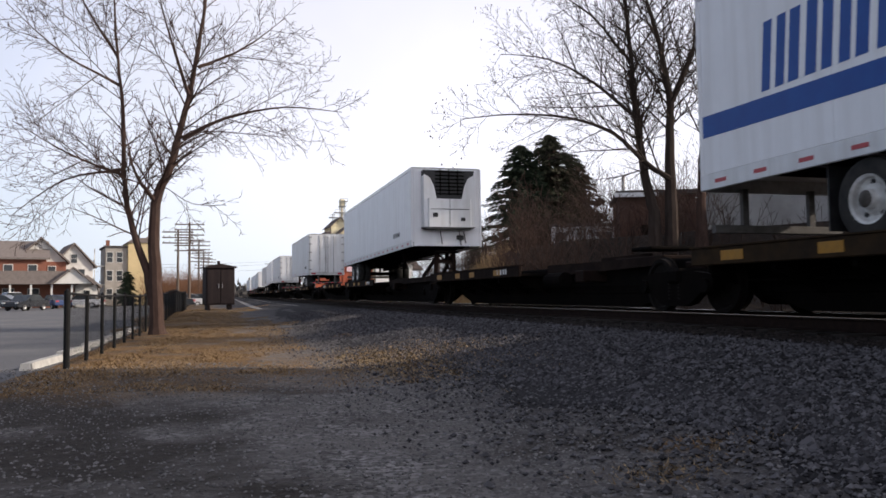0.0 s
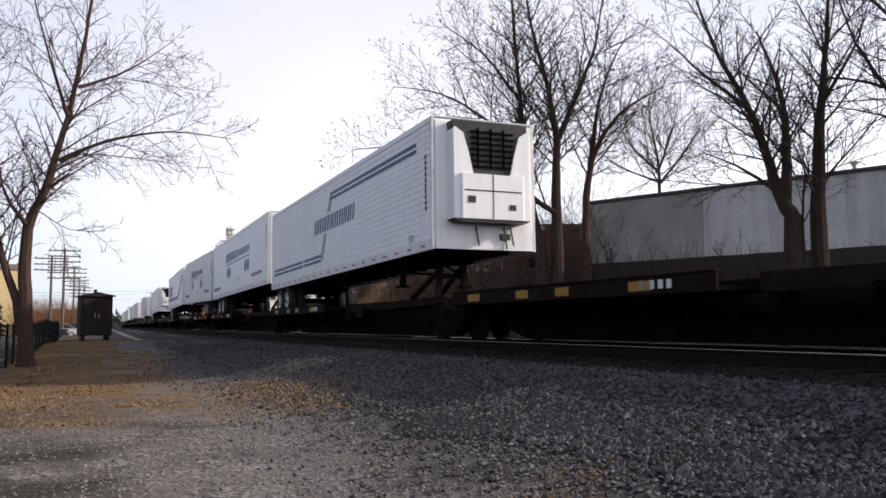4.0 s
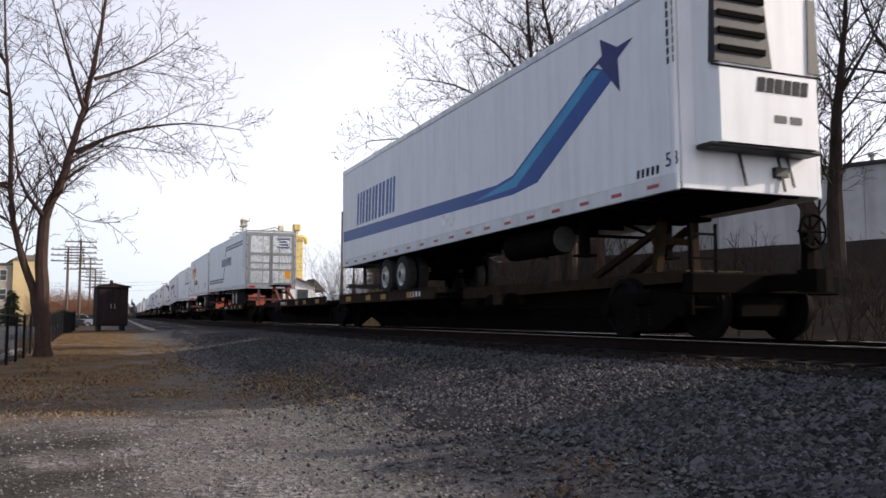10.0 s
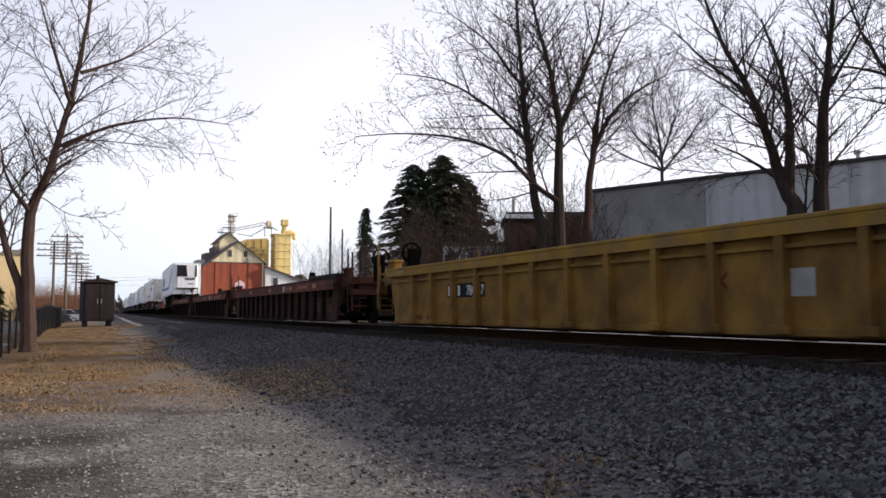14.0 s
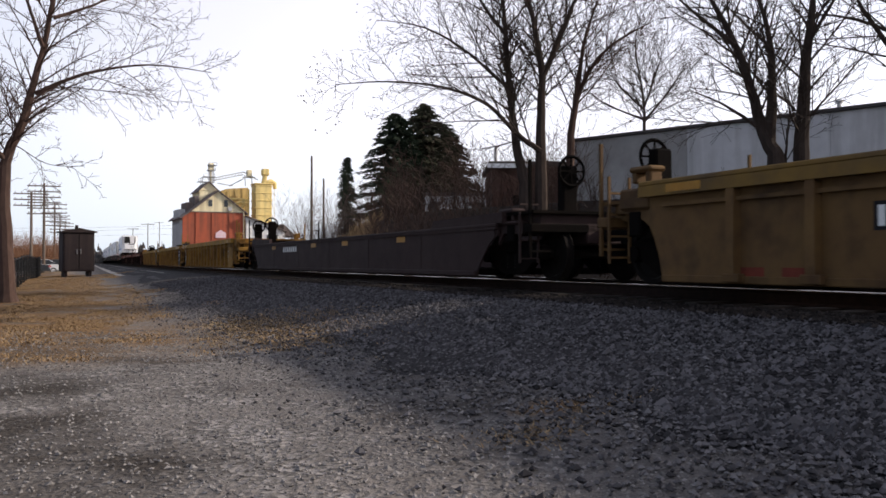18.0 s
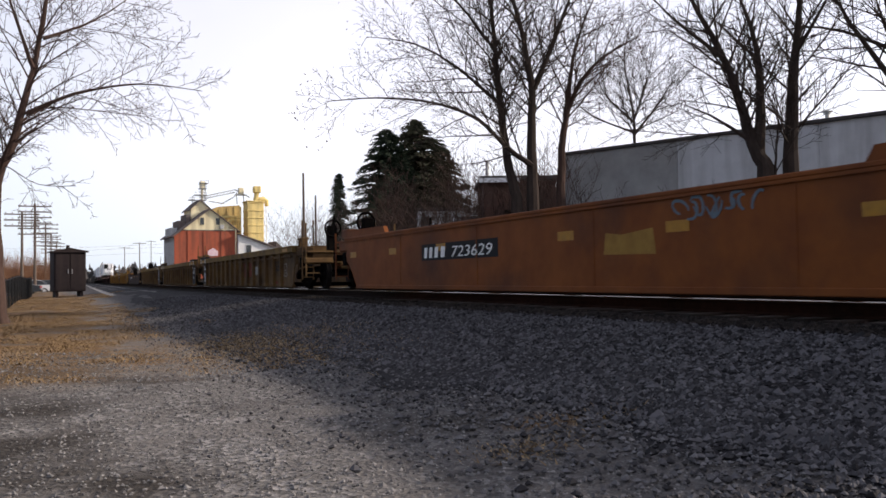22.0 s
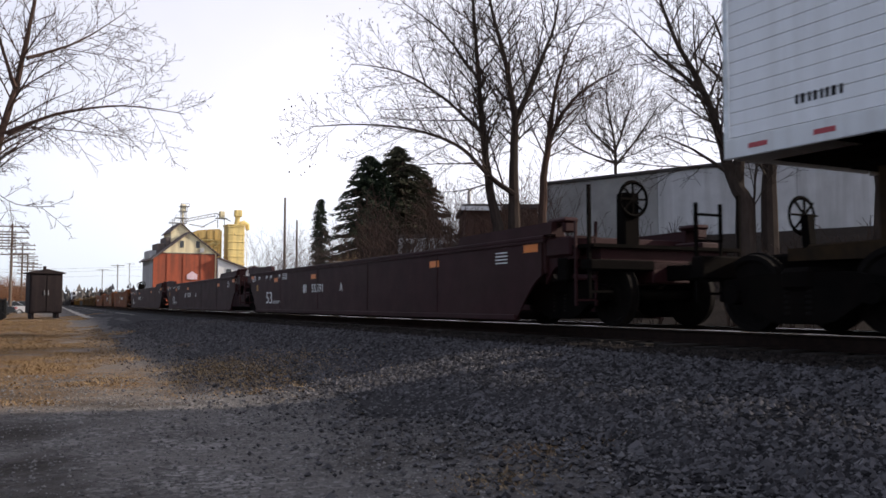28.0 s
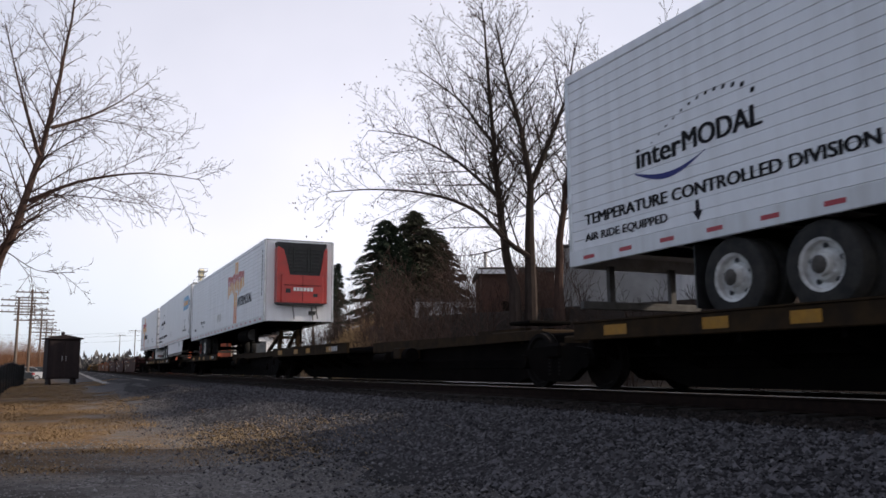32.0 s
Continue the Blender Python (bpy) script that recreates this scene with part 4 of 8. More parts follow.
def door_marks(tr, h, t, H):
    """Name shapes, a red placard and two hexagons on the rear doors."""
    y = t * (h + 0.031)
    for k in range(6):
        x = -1.05 + k * 0.36
        part("letter_top", Shape().prism([(x, 2.30), (x + 0.27, 2.34), (x + 0.27, 2.58), (x, 2.60)], "y", y, y + t * 0.006), NREDV, tr)
        part("letter_foot", Shape().prism([(x, 2.12), (x + 0.10, 2.12), (x + 0.10, 2.28), (x + 0.18, 2.28), (x + 0.18, 2.08), (x + 0.27, 2.08), (x + 0.27, 2.34), (x, 2.30)], "y", y, y + t * 0.005), NYEL, tr)
    part("placard", Shape().box(-1.12, -0.72, y, y + t * 0.006, 1.10, 1.55), mat("brown_placard", (0.30, 0.13, 0.10), (0.24, 0.1, 0.08), 6, 0.6), tr, "brownish red placard")
    for x in (-0.98, -0.62):
        part("placard_holder", Shape().prism([(x - 0.1, 0.55), (x + 0.1, 0.55), (x + 0.2, 0.72), (x + 0.1, 0.9), (x - 0.1, 0.9), (x - 0.2, 0.72)], "y", y, y + t * 0.006), ALU, tr)
    yb = t * (h - 0.72)
    bx = part("tool_box", Shape().box(-1.22, -0.65, yb - 0.32, yb + 0.32, -0.78, -0.05, 0.03), GREYWHITE, tr, "white tool box under the tail")
    part("tool_box_mark", Shape().cyl((-1.224, yb, -0.4), (-1.22, yb, -0.4), 0.16, 16), STEEL_DULL, bx)


def dec_blue_stripe(tr, X, h, t, H):
    s = Shape().box(X - 0.003, X, h - 9.9, -h + 0.3, 1.62, 2.66)
    part("pale_panel", s, GREYWHITE, tr, "paler repainted panel")
    s = Shape().prism([(h - 9.95, 1.45), (-h + 0.3, 1.45), (-h + 0.3, 1.61), (h - 9.95, 1.61)], "x", X - 0.006, X - 0.003)
    part("stripe", s, INDIGO, tr, "long dark blue stripe")
    s = Shape().prism([(h - 7.55, 0.58), (h - 7.72, 0.82), (h - 7.55, 1.06), (h - 7.38, 0.82)], "x", X - 0.005, X)
    part("placard_holder", s, STEEL_DULL, tr)
    s = Shape().box(X - 0.003, X, h - 9.4, h - 10.6, 0.45, 1.06)
    part("pale_panel", s, GREYWHITE, tr)


def dec_polished(tr, X, h, t, H):
    dec_freymiller(tr, X, h, t, H, 0.75, False)
    part("pale_panel", Shape().box(X - 0.004, X, -h + 0.12, -h + 1.0, 1.10, H - 0.15), GREYWHITE, tr, "smooth pale patch panel")
    y = t * (h + 0.039)
    part("sticker", Shape().box(0.70, 1.0, y, y + t * 0.004, 0.52, 0.92), NYEL, tr, "yellow warning sticker")
    for k, (x0, x1) in enumerate(((0.30, 0.95), (0.42, 0.80), (0.40, 0.86), (0.28, 0.90))):
        part("emblem_bar", Shape().box(x0, x1, y, y + t * 0.004, 2.55 - k * 0.15, 2.62 - k * 0.15), NAVY, tr)


def dec_intermodal(tr, X, h, t, H, up=0.02):
    side_text("inter", X, h - 1.62, 1.14 + up, 0.30, BLACKV, tr, width=0.86, heavy=0.03)
    side_text("MODAL", X, h - 2.52, 1.17 + up, 0.27, BLACKV, tr, width=1.28, heavy=0.03)
    side_text("TEMPERATURE CONTROLLED DIVISION", X, h - 0.42, 0.585, 0.165, BLACKV, tr, width=4.85, heavy=0.022)
    side_text("AIR RIDE EQUIPPED", X, h - 0.42, 0.34, 0.12, BLACKV, tr, width=1.78, heavy=0.012)
    s = Shape()
    for k in range(13):
        q = k / 12
        y, z = h - 1.95 - 1.75 * q, 1.42 + up + 0.36 * math.sin(min(math.pi * 0.8, q * 2.5)) - (0.06 if k == 12 else 0)
        w = 0.02 + 0.04 * q
        s.prism([(y, z), (y - w, z), (y - w - 0.02, z + w), (y - 0.02, z + w)], "x", X - 0.003, X)
    part("dotted_arc", s, BLACKV, tr)
    hi, lo = [], []
    for k in range(13):
        q = k / 12
        y = h - 1.6 - 1.35 * q
        z = 1.08 + up - 0.16 * math.sin(q * math.pi) + 0.02 * q
        w = 0.035 * math.sin(math.pi * min(1, q + 0.05)) + 0.003
        hi.append((y, z + w))
        lo.append((y, z - w))
    part("swoosh", Shape().prism(hi + lo[::-1], "x", X - 0.003, X), INDIGO, tr, "blue curved underline")
    s = Shape().prism([(h - 2.68, 0.38), (h - 2.76, 0.26), (h - 2.84, 0.38), (h - 2.79, 0.38), (h - 2.79, 0.52), (h - 2.73, 0.52), (h - 2.73, 0.38)], "x", X - 0.006, X - 0.003)
    part("down_arrow", s, BLACKV, tr)
    s = Shape().prism([(h - 7.4, 0.44), (h - 7.57, 0.64), (h - 7.4, 0.84), (h - 7.23, 0.64)], "x", X - 0.004, X)
    part("placard_holder", s, ALU, tr)
    s = Shape().prism([(h - 13.3, 1.70), (h - 15.2, 1.70), (h - 15.8, 2.12), (h - 15.2, 2.46), (h - 13.3, 2.46)], "x", X - 0.003, X)
    sg = part("sign", s, LBLUE, tr, "blue pennant sign with gold letter shapes")
    s = Shape()
    blocks(s, 8, X - 0.003, h - 13.45, 1.95, 1.8, 0.26, 0.0, 0.2, 11)
    part("sign_lettering", s, NYEL, sg)
    s = Shape()
    blocks(s, 12, X, h - 13.2, 0.50, 1.6, 0.10, 0.0, 0.3, 12)
    s.prism([(h - 13.9, 0.78), (h - 14.02, 0.62), (h - 14.14, 0.78), (h - 14.05, 0.78), (h - 14.05, 1.2), (h - 13.99, 1.2), (h - 13.99, 0.78)], "x", X - 0.003, X)
    part("small_print", s, BLACKV, tr)
    side_text("53", X, -h + 0.42, 0.30, 0.18, BLACKV, tr, width=0.24)
    s = Shape()
    for k in range(9):
        s.box(X - 0.003, X, -h + 0.25, -h + 0.37, 0.8 + k * 0.15, 0.91 + k * 0.15)
    part("corner_mark", s, BLACKV, tr)


def dec_plain(tr, X, h, t, H):
    s = Shape()
    blocks(s, 8, X, -h + 3.0, 0.5, 1.2, 0.16, 0.0, 0.25, 2)
    part("number_mark", s, BLACKV, tr)


PLAIN = {"draw": dec_plain}
MARTEN_W = "white reefer trailer with a blue rising swoosh, on a spine car"
trailer("white van trailer with ribbed rear doors, far down the train", 278.0, 294.1, 1, "posts", GREYWHITE, None, None, PLAIN)
trailer("grey-white van trailer with ribbed rear doors, on a spine car", 243.2, 259.4, 1, "posts", GREYWHITE, None, None, PLAIN)
trailer("plain white reefer trailer with a dark-grilled cooling unit", 210.4, 225.5, -1, "smooth", WHITE, "grey", None, PLAIN, H=2.82)
trailer(MARTEN_W, 177.4, 192.7, -1, "smooth", WHITE, "round", None, {"draw": dec_marten}, axles=3.75)
trailer("white van trailer with blue discs and faded marks", 159.5, 175.0, 1, "posts", GREYWHITE, None, None, {"draw": functools.partial(dec_alliance, shift=-0.05)})
trailer("white van trailer with blue discs and navy name shapes", 143.2, 158.8, -1, "posts", WHITE, None, None, {"draw": functools.partial(dec_alliance, shift=0.55)})
trailer("white ribbed reefer trailer with a stepped navy double stripe", 126.4, 142.4, -1, "ribs", WHITE, "white", None, {"draw": functools.partial(dec_freymiller, shift=0.3)}, axles=1.75, tail=1.72, front=1.98)
trailer("white reefer trailer with blue discs and black cooling grille", 94.3, 110.5, -1, "smooth", GREYWHITE, "white", None, {"draw": dec_alliance}, tank=True)
trailer("dented white van trailer with a dark blue stripe", 77.5, 92.1, 1, "smooth", WHITE, None, RIMW, {"draw": dec_blue_stripe}, tank=True, axles=2.3)
trailer("white ribbed trailer with red and yellow name shapes", 60.3, 75.6, 1, "ribs", WHITE, None, RIMR, {"draw": dec_navajo}, tank=True, axles=1.95, tail=1.9, front=2.08)
trailer("white ribbed trailer with navy stripes and polished steel doors", 43.05, 59.6, 1, "ribs", WHITE, None, None, {"draw": dec_polished, "doors": STEEL_DULL, "panels": True}, axles=4.25, tail=1.77, front=2.04)
trailer(MARTEN_W, 9.0, 24.8, -1, "smooth", WHITE, "round", None, {"draw": dec_marten}, tank=True, axles=4.45)
trailer("white ribbed trailer with red and yellow name shapes, red hubs", -350.15, -333.95, 1, "ribs", WHITE, None, RIMO, {"draw": functools.partial(dec_navajo, doors=True)}, tank=True, axles=2.45, tail=1.87, front=1.98)
trailer("white ribbed reefer trailer with side skirt and black writing", -369.2, -352.35, -1, "ribs", WHITE, "white", None, {"draw": functools.partial(dec_intermodal, up=0.34)}, skirt=True, axles=4.05)
trailer("white ribbed reefer trailer with a bright red cooling unit", -388.05, -370.2, -1, "ribs", WHITE, "red", RIMR, {"draw": functools.partial(dec_navajo, shift=7.9)}, tank=True, axles=3.45)
trailer("white ribbed reefer trailer with black writing on its flank", -424.6, -408.4, -1, "ribs", WHITE, "white", None, {"draw": dec_intermodal}, axles=3.82)
for k in range(9):
    a = 312.6 + k * 17.4
    if k not in (2, 6):
        trailer("white van trailer, far down the train", a - 16.0, a + 0.15, 1 if k % 3 else -1, "posts", GREYWHITE if k % 2 else WHITE, None, None, PLAIN, far=True)

# spine platforms: near end, far end, where the nose rests, colour, coupled ends
SPINES = [(277.0, 294.5, 1), (260.0, 277.0, 1), (242.4, 260.0, 1), (226.0, 242.4, 1), (208.6, 226.0, -1), (193.8, 208.6, -1), (176.9, 193.8, -1),
          (160.0, 176.9, 1), (143.1, 160.0, -1), (126.2, 143.1, -1), (110.8, 126.2, -1), (93.4, 110.8, -1), (76.8, 93.0, 1), (60.4, 76.8, 1),
          (42.6, 60.4, 1), (25.9, 42.6, 1), (8.6, 25.9, -1), (-350.9, -333.2, 1), (-369.6, -350.9, -1), (-388.8, -369.6, -1), (-407.6, -388.8, -1),
          (-425.4, -407.6, -1), (-443.0, -425.4, 1)]
for k, (a, b, nose) in enumerate(SPINES):
    last = a in (8.6, 93.4)
    first = b in (93.0, -333.2)
    spine_unit(a, b, nose, SPINEY if b < 0 or b in (193.8, 25.9) else SPINE, (last, first), "bare" if a == 25.9 else ("down" if a in (260.0, 226.0, 193.8, 110.8, -407.6) else "up"))
for k in range(9):
    spine_unit(295.0 + k * 17.4, 312.4 + k * 17.4, 1)


# ---------------------------------------------------------------- train: well cars
def well_unit(label, s_near, s_far, paint, style, ends=(False, False), decor=None, top_paint=None, rib=None, ZT=1.36):
    s_near, s_far = along(s_near), along(s_far)
    L = s_far - s_near
    h = L / 2
    ZB, W = 0.07, 1.49
    car = thing("well_car", label, "rail car", "empty well cars")
    a = h - 1.25                                # where the well's side ends at the truck
    for sx in (-1, 1):
        s = Shape()
        k0, k1, k2 = (0.24, 0.16, 0.06) if style == "ribs" else (0.75, 0.45, 0.18)      # how far the foot is cut back at the truck
        out = [(-a + k0, ZB), (a - k0, ZB), (a - k1, 0.42), (a - k2, 0.66), (a, 0.76), (a, ZT - 0.06), (-a, ZT - 0.06), (-a, 0.76), (-a + k2, 0.66), (-a + k1, 0.42)]
        s.prism(out, "x", sx * (W - 0.05), sx * (W - 0.02))
        side = part("side_plate", s, paint, car)
        s = Shape().box(sx * (W - 0.10), sx * (W + (0.105 if style == "ribs" else 0.015)), -a - 0.1, a + 0.1, ZT - 0.06, ZT, 0.012)
        s.box(sx * (W - 0.03), sx * (W + (0.10 if style == "ribs" else 0.012)), -a - 0.1, a + 0.1, ZT - (0.20 if style == "ribs" else 0.10), ZT - 0.06)
        part("top_chord", s, top_paint or paint, side)
        s = Shape().box(sx * (W - 0.10), sx * (W + 0.01), -a + k0, a - k0, ZB, ZB + 0.09, 0.01)
        part("bottom_chord", s, paint, side)
        if style == "ribs":
            part("ledge", Shape().box(sx * (W - 0.02), sx * (W + 0.045), -a + 0.3, a - 0.3, ZT - 0.34, ZT - 0.295), paint, side)
            n = int((2 * a - 3.0) / 1.04)
            for k in range(n + 1):
                y = -a + 1.5 + k * (2 * a - 3.0) / n
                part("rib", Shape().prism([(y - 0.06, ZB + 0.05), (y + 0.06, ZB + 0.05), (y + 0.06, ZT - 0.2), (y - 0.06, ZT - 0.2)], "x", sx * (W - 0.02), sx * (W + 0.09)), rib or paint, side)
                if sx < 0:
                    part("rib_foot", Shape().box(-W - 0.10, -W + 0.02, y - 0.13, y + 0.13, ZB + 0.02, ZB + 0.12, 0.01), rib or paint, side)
        else:
            for e in (-1, 1):
                part("raised_end", Shape().prism([(e * (a + 0.3), ZT), (e * (a - 2.7), ZT), (e * (a - 2.6), ZT + 0.15), (e * (a + 0.3), ZT + 0.18)], "x", sx * (W - 0.10), sx * W), paint, side)
            n = int(2 * a / 3.1)
            s = Shape()
            for k in range(1, n):
                y = -a + k * 2 * a / n
                s.box(sx * (W - 0.02), sx * (W - 0.012), y - 0.02, y + 0.02, ZB + 0.1, ZT - 0.12)
            part("seam", s, paint, side)
    # floor beams and end bulkheads
    n = int(2 * a / 2.6)
    for k in range(n + 1):
        y = -a + 1.0 + k * (2 * a - 2.0) / n
        part("floor_beam", Shape().box(-W + 0.1, W - 0.1, y - 0.15, y + 0.15, 0.08, 0.2), DARK, car)
    for e in (-1, 1):
        s = Shape()
        s.box(-W + 0.05, W - 0.05, e * a, e * (a + 0.06), 0.78, ZT, 0.01)
        s.prism([(e * a, 0.80), (e * (h - 0.15), 0.92), (e * (h - 0.15), 1.12), (e * a, 1.16)], "x", -1.2, 1.2)
        s.box(-0.35, 0.35, e * (a - 0.1), e * (h - 0.05), 0.62, 0.95, 0.02)
        part("end_bulkhead", s, paint, car)
        for sx in (-1, 1):
            # side over the truck, arched above the wheels
            part("end_plate", Shape().prism([(e * (a - 0.02), 0.62), (e * (a + 0.16), 0.82), (e * (a + 0.42), 0.96), (e * (a + 0.80), 1.0), (e * (a + 0.80), ZT - 0.22), (e * (a + 0.50), ZT - 0.06), (e * (a - 0.02), ZT - 0.06)], "x", sx * (W - 0.16), sx * (W - 0.11)), paint, car)
            s = Shape()
            s.box(sx * 1.06, sx * 1.44, e * (a + 0.06), e * (a + 0.70), 1.02, ZT - 0.05, 0.03)
            s.box(sx * 1.18, sx * 1.38, e * (a + 0.10), e * (a + 0.22), ZT - 0.05, ZT + 0.20, 0.02)
            s.box(sx * 1.14, sx * 1.42, e * (a + 0.07), e * (a + 0.52), ZT + 0.16, ZT + 0.24, 0.03)
            s.box(sx * 1.18, sx * 1.38, e * (a + 0.40), e * (a + 0.50), ZT + 0.02, ZT + 0.17, 0.02)
            part("cone_guide", s, paint, car, "hooked container guide")
            part("spring_pocket", Shape().box(sx * 1.28, sx * 1.40, e * (a + 0.30), e * (a + 0.55), 0.66, 1.0, 0.02), DARK, car)
        s = Shape()
        for x in (-1.47, -1.12):
            s.bar((x, e * (a + 0.88), 0.30), (x, e * (a + 0.88), ZT + (0.75 if style == "ribs" and e < 0 else 0.15)), 0.035)
        for k in range(4):
            s.bar((-1.47, e * (a + 0.88), 0.38 + k * 0.3), (-1.12, e * (a + 0.88), 0.38 + k * 0.3), 0.03)
        part("ladder", s, paint, car)
        if ends[0 if e < 0 else 1]:
            bogie(e * (h - 1.35), car)
            coupler(e * (h - 0.1), e, car)
            s = Shape()
            s.box(-1.45, 1.45, e * (h - 0.3), e * (h - 0.05), 0.80, 0.95, 0.02)
            s.box(-1.4, 1.4, e * (h - 1.4), e * (h - 0.05), 1.12, 1.17)
            for x in (-1.42, 1.42):
                s.bar((x, e * (h - 0.12), 0.4), (x, e * (h - 0.12), 2.0), 0.045)
            for z in (0.5, 0.8):
                s.bar((-1.42, e * (h - 0.12), z), (-1.0, e * (h - 0.12), z), 0.035)
                s.bar((1.42, e * (h - 0.12), z), (1.0, e * (h - 0.12), z), 0.035)
            part("end_platform", s, paint if style == "ribs" else DARK, car)
            s = Shape()
            s.lathe((-0.55, e * (h - 0.25), 1.85), (0, e, 0), [(0, 0.25), (0.03, 0.28), (0.06, 0.25), (0.03, 0.22), (0, 0.25)], 20)
            for k in range(4):
                q = k * math.pi / 4
                s.bar((-0.55 - 0.25 * math.cos(q), e * (h - 0.23), 1.85 - 0.25 * math.sin(q)), (-0.55 + 0.25 * math.cos(q), e * (h - 0.23), 1.85 + 0.25 * math.sin(q)), 0.025)
            s.box(-0.7, -0.4, e * (h - 0.45), e * (h - 0.25), 1.15, 1.95, 0.03)
            part("handbrake", s, DARK, car)
    if not ends[0]:
        bogie(-h, car)
    s = Shape()
    s.bar((-1.2, -a + 1, 0.9), (-1.2, a - 1, 0.9), 0.04)
    part("brake_pipe", s, DARK, car)
    if decor:
        decor(car, -W - 0.001 + (0.021 if style != "ribs" else 0.021), a, ZT)
    return ride(car, (s_near + s_far) / 2)


def wd_yellow(mark, panels=(1, -1)):
    def draw(car, X, a, ZT):
        for e in (1, -1):
            y = e * (a - 0.75)
            if e in panels:
                s = Shape().prism([(y - 0.52, 0.10), (y + 0.52, 0.10), (y + 0.52, ZT - 0.2), (y - 0.52, ZT - 0.2)], "x", X - 0.006, X)
                pn = part("data_panel", s, BLACKV, car, "black data panel with white print")
                s = Shape()
                for k, (w, z) in enumerate(((0.5, 0.90), (0.38, 0.84), (0.30, 0.32), (0.5, 0.26)) if e > 0 and mark else ((0.5, 0.82), (0.38, 0.76), (0.45, 0.70), (0.30, 0.50), (0.5, 0.44))):
                    s.box(X - 0.010, X - 0.006, y + 0.25, y + 0.25 - w, z, z + 0.03)
                s.box(X - 0.010, X - 0.006, y + 0.40, y + 0.30, 0.95, 1.05)
                s.box(X - 0.010, X - 0.006, y - 0.22, y - 0.36, 0.95, 1.05)
                part("small_print", s, WHT, pn)
                if e > 0 and mark:
                    side_text("125T", X - 0.008, y + 0.42, 0.42, 0.30, WHT, pn, width=0.84, heavy=0.02)
                part("cap", Shape().box(X - 0.13, X + 0.10, y - 0.75, y + 0.75, ZT + 0.002, ZT + 0.09, 0.02), BLACKV, car, "black cap on the top chord")
            elif e < 0:
                fr = Shape()
                q = y - e * 0.40
                for y0, y1, z0, z1 in ((0.18, -0.18, 0.42, 0.44), (0.18, -0.18, 0.80, 0.82), (0.18, 0.16, 0.42, 0.82), (-0.16, -0.18, 0.42, 0.82), (0.10, -0.10, 0.52, 0.54), (0.10, -0.10, 0.60, 0.62)):
                    fr.box(X - 0.004, X, q + y0, q + y1, z0, z1)
                part("stencil_frame", fr, FADEW, car, "small white stencilled frame")
            s = Shape()
            for k in (0, 1):
                s.box(X - 0.004, X - 0.001, y - e * (0.65 + k * 0.75), y - e * (1.15 + k * 0.75), 0.12, 0.26)
            part("jacking_patch", s, WELLRED, car)
            s = Shape()
            s.box(X - 0.130, X - 0.118, y - 0.30, y + 0.30, ZT - 0.17, ZT - 0.07)
            part("reflector", s, YELR, car)
            s = Shape()
            for k in (-0.62, 0.62):
                s.box(X - 0.130, X - 0.116, y + k - 0.04, y + k + 0.04, ZT - 0.19, ZT)
            if e in panels:
                part("reflector_tape", s, WHT, car)
        side_text("53", X, -a + 2.62, 0.60, 0.34, BLACKV, car, width=0.6, heavy=0.03)
        if mark:
            for y0, y1, z0, z1, w in ((-1.0, -2.05, 0.84, 0.96, 0.0), (-1.0, -2.05, 0.43, 0.84, 0.26), (-2.1, -2.8, 0.72, 0.96, 0.0), (-2.1, -2.8, 0.43, 0.69, 0.0)):
                part("emblem_bar", Shape().prism([(y0 - w, z0), (y1 + w, z0), (y1 + w, z1), (y0 - w, z1)], "x", X - 0.003, X), WELLRED, car, "faded red block of an emblem")
        else:
            bk = part("number_patch", Shape().box(X - 0.003, X, a - 3.25, a - 4.95, 0.62, 0.90), BLACKV, car)
            s = Shape()
            blocks(s, 4, X - 0.003, a - 3.3, 0.66, 0.62, 0.2, 0.0, 0.2, 21)
            part("car_mark", s, WHT, bk)
            side_text("780867", X - 0.003, a - 4.15, 0.66, 0.20, WHT, bk, width=0.75)
            for d in (1, -1):
                part("cross_mark", Shape().prism([(-2.06, 0.67 - d * 0.09), (-2.06, 0.73 - d * 0.09), (-2.32, 0.73 + d * 0.09), (-2.32, 0.67 + d * 0.09)], "x", X - 0.003 - 0.001 * d, X), WELLRED, car, "faded red cross mark")
        s = Shape().box(X - 0.002, X, -3.22, -3.60, 0.50, 0.80)
        part("patch", s, mat("dull_grey_paint", (0.34, 0.33, 0.30), (0.26, 0.25, 0.23), 5, 0.7), car, "dull grey repainted square")
    return draw


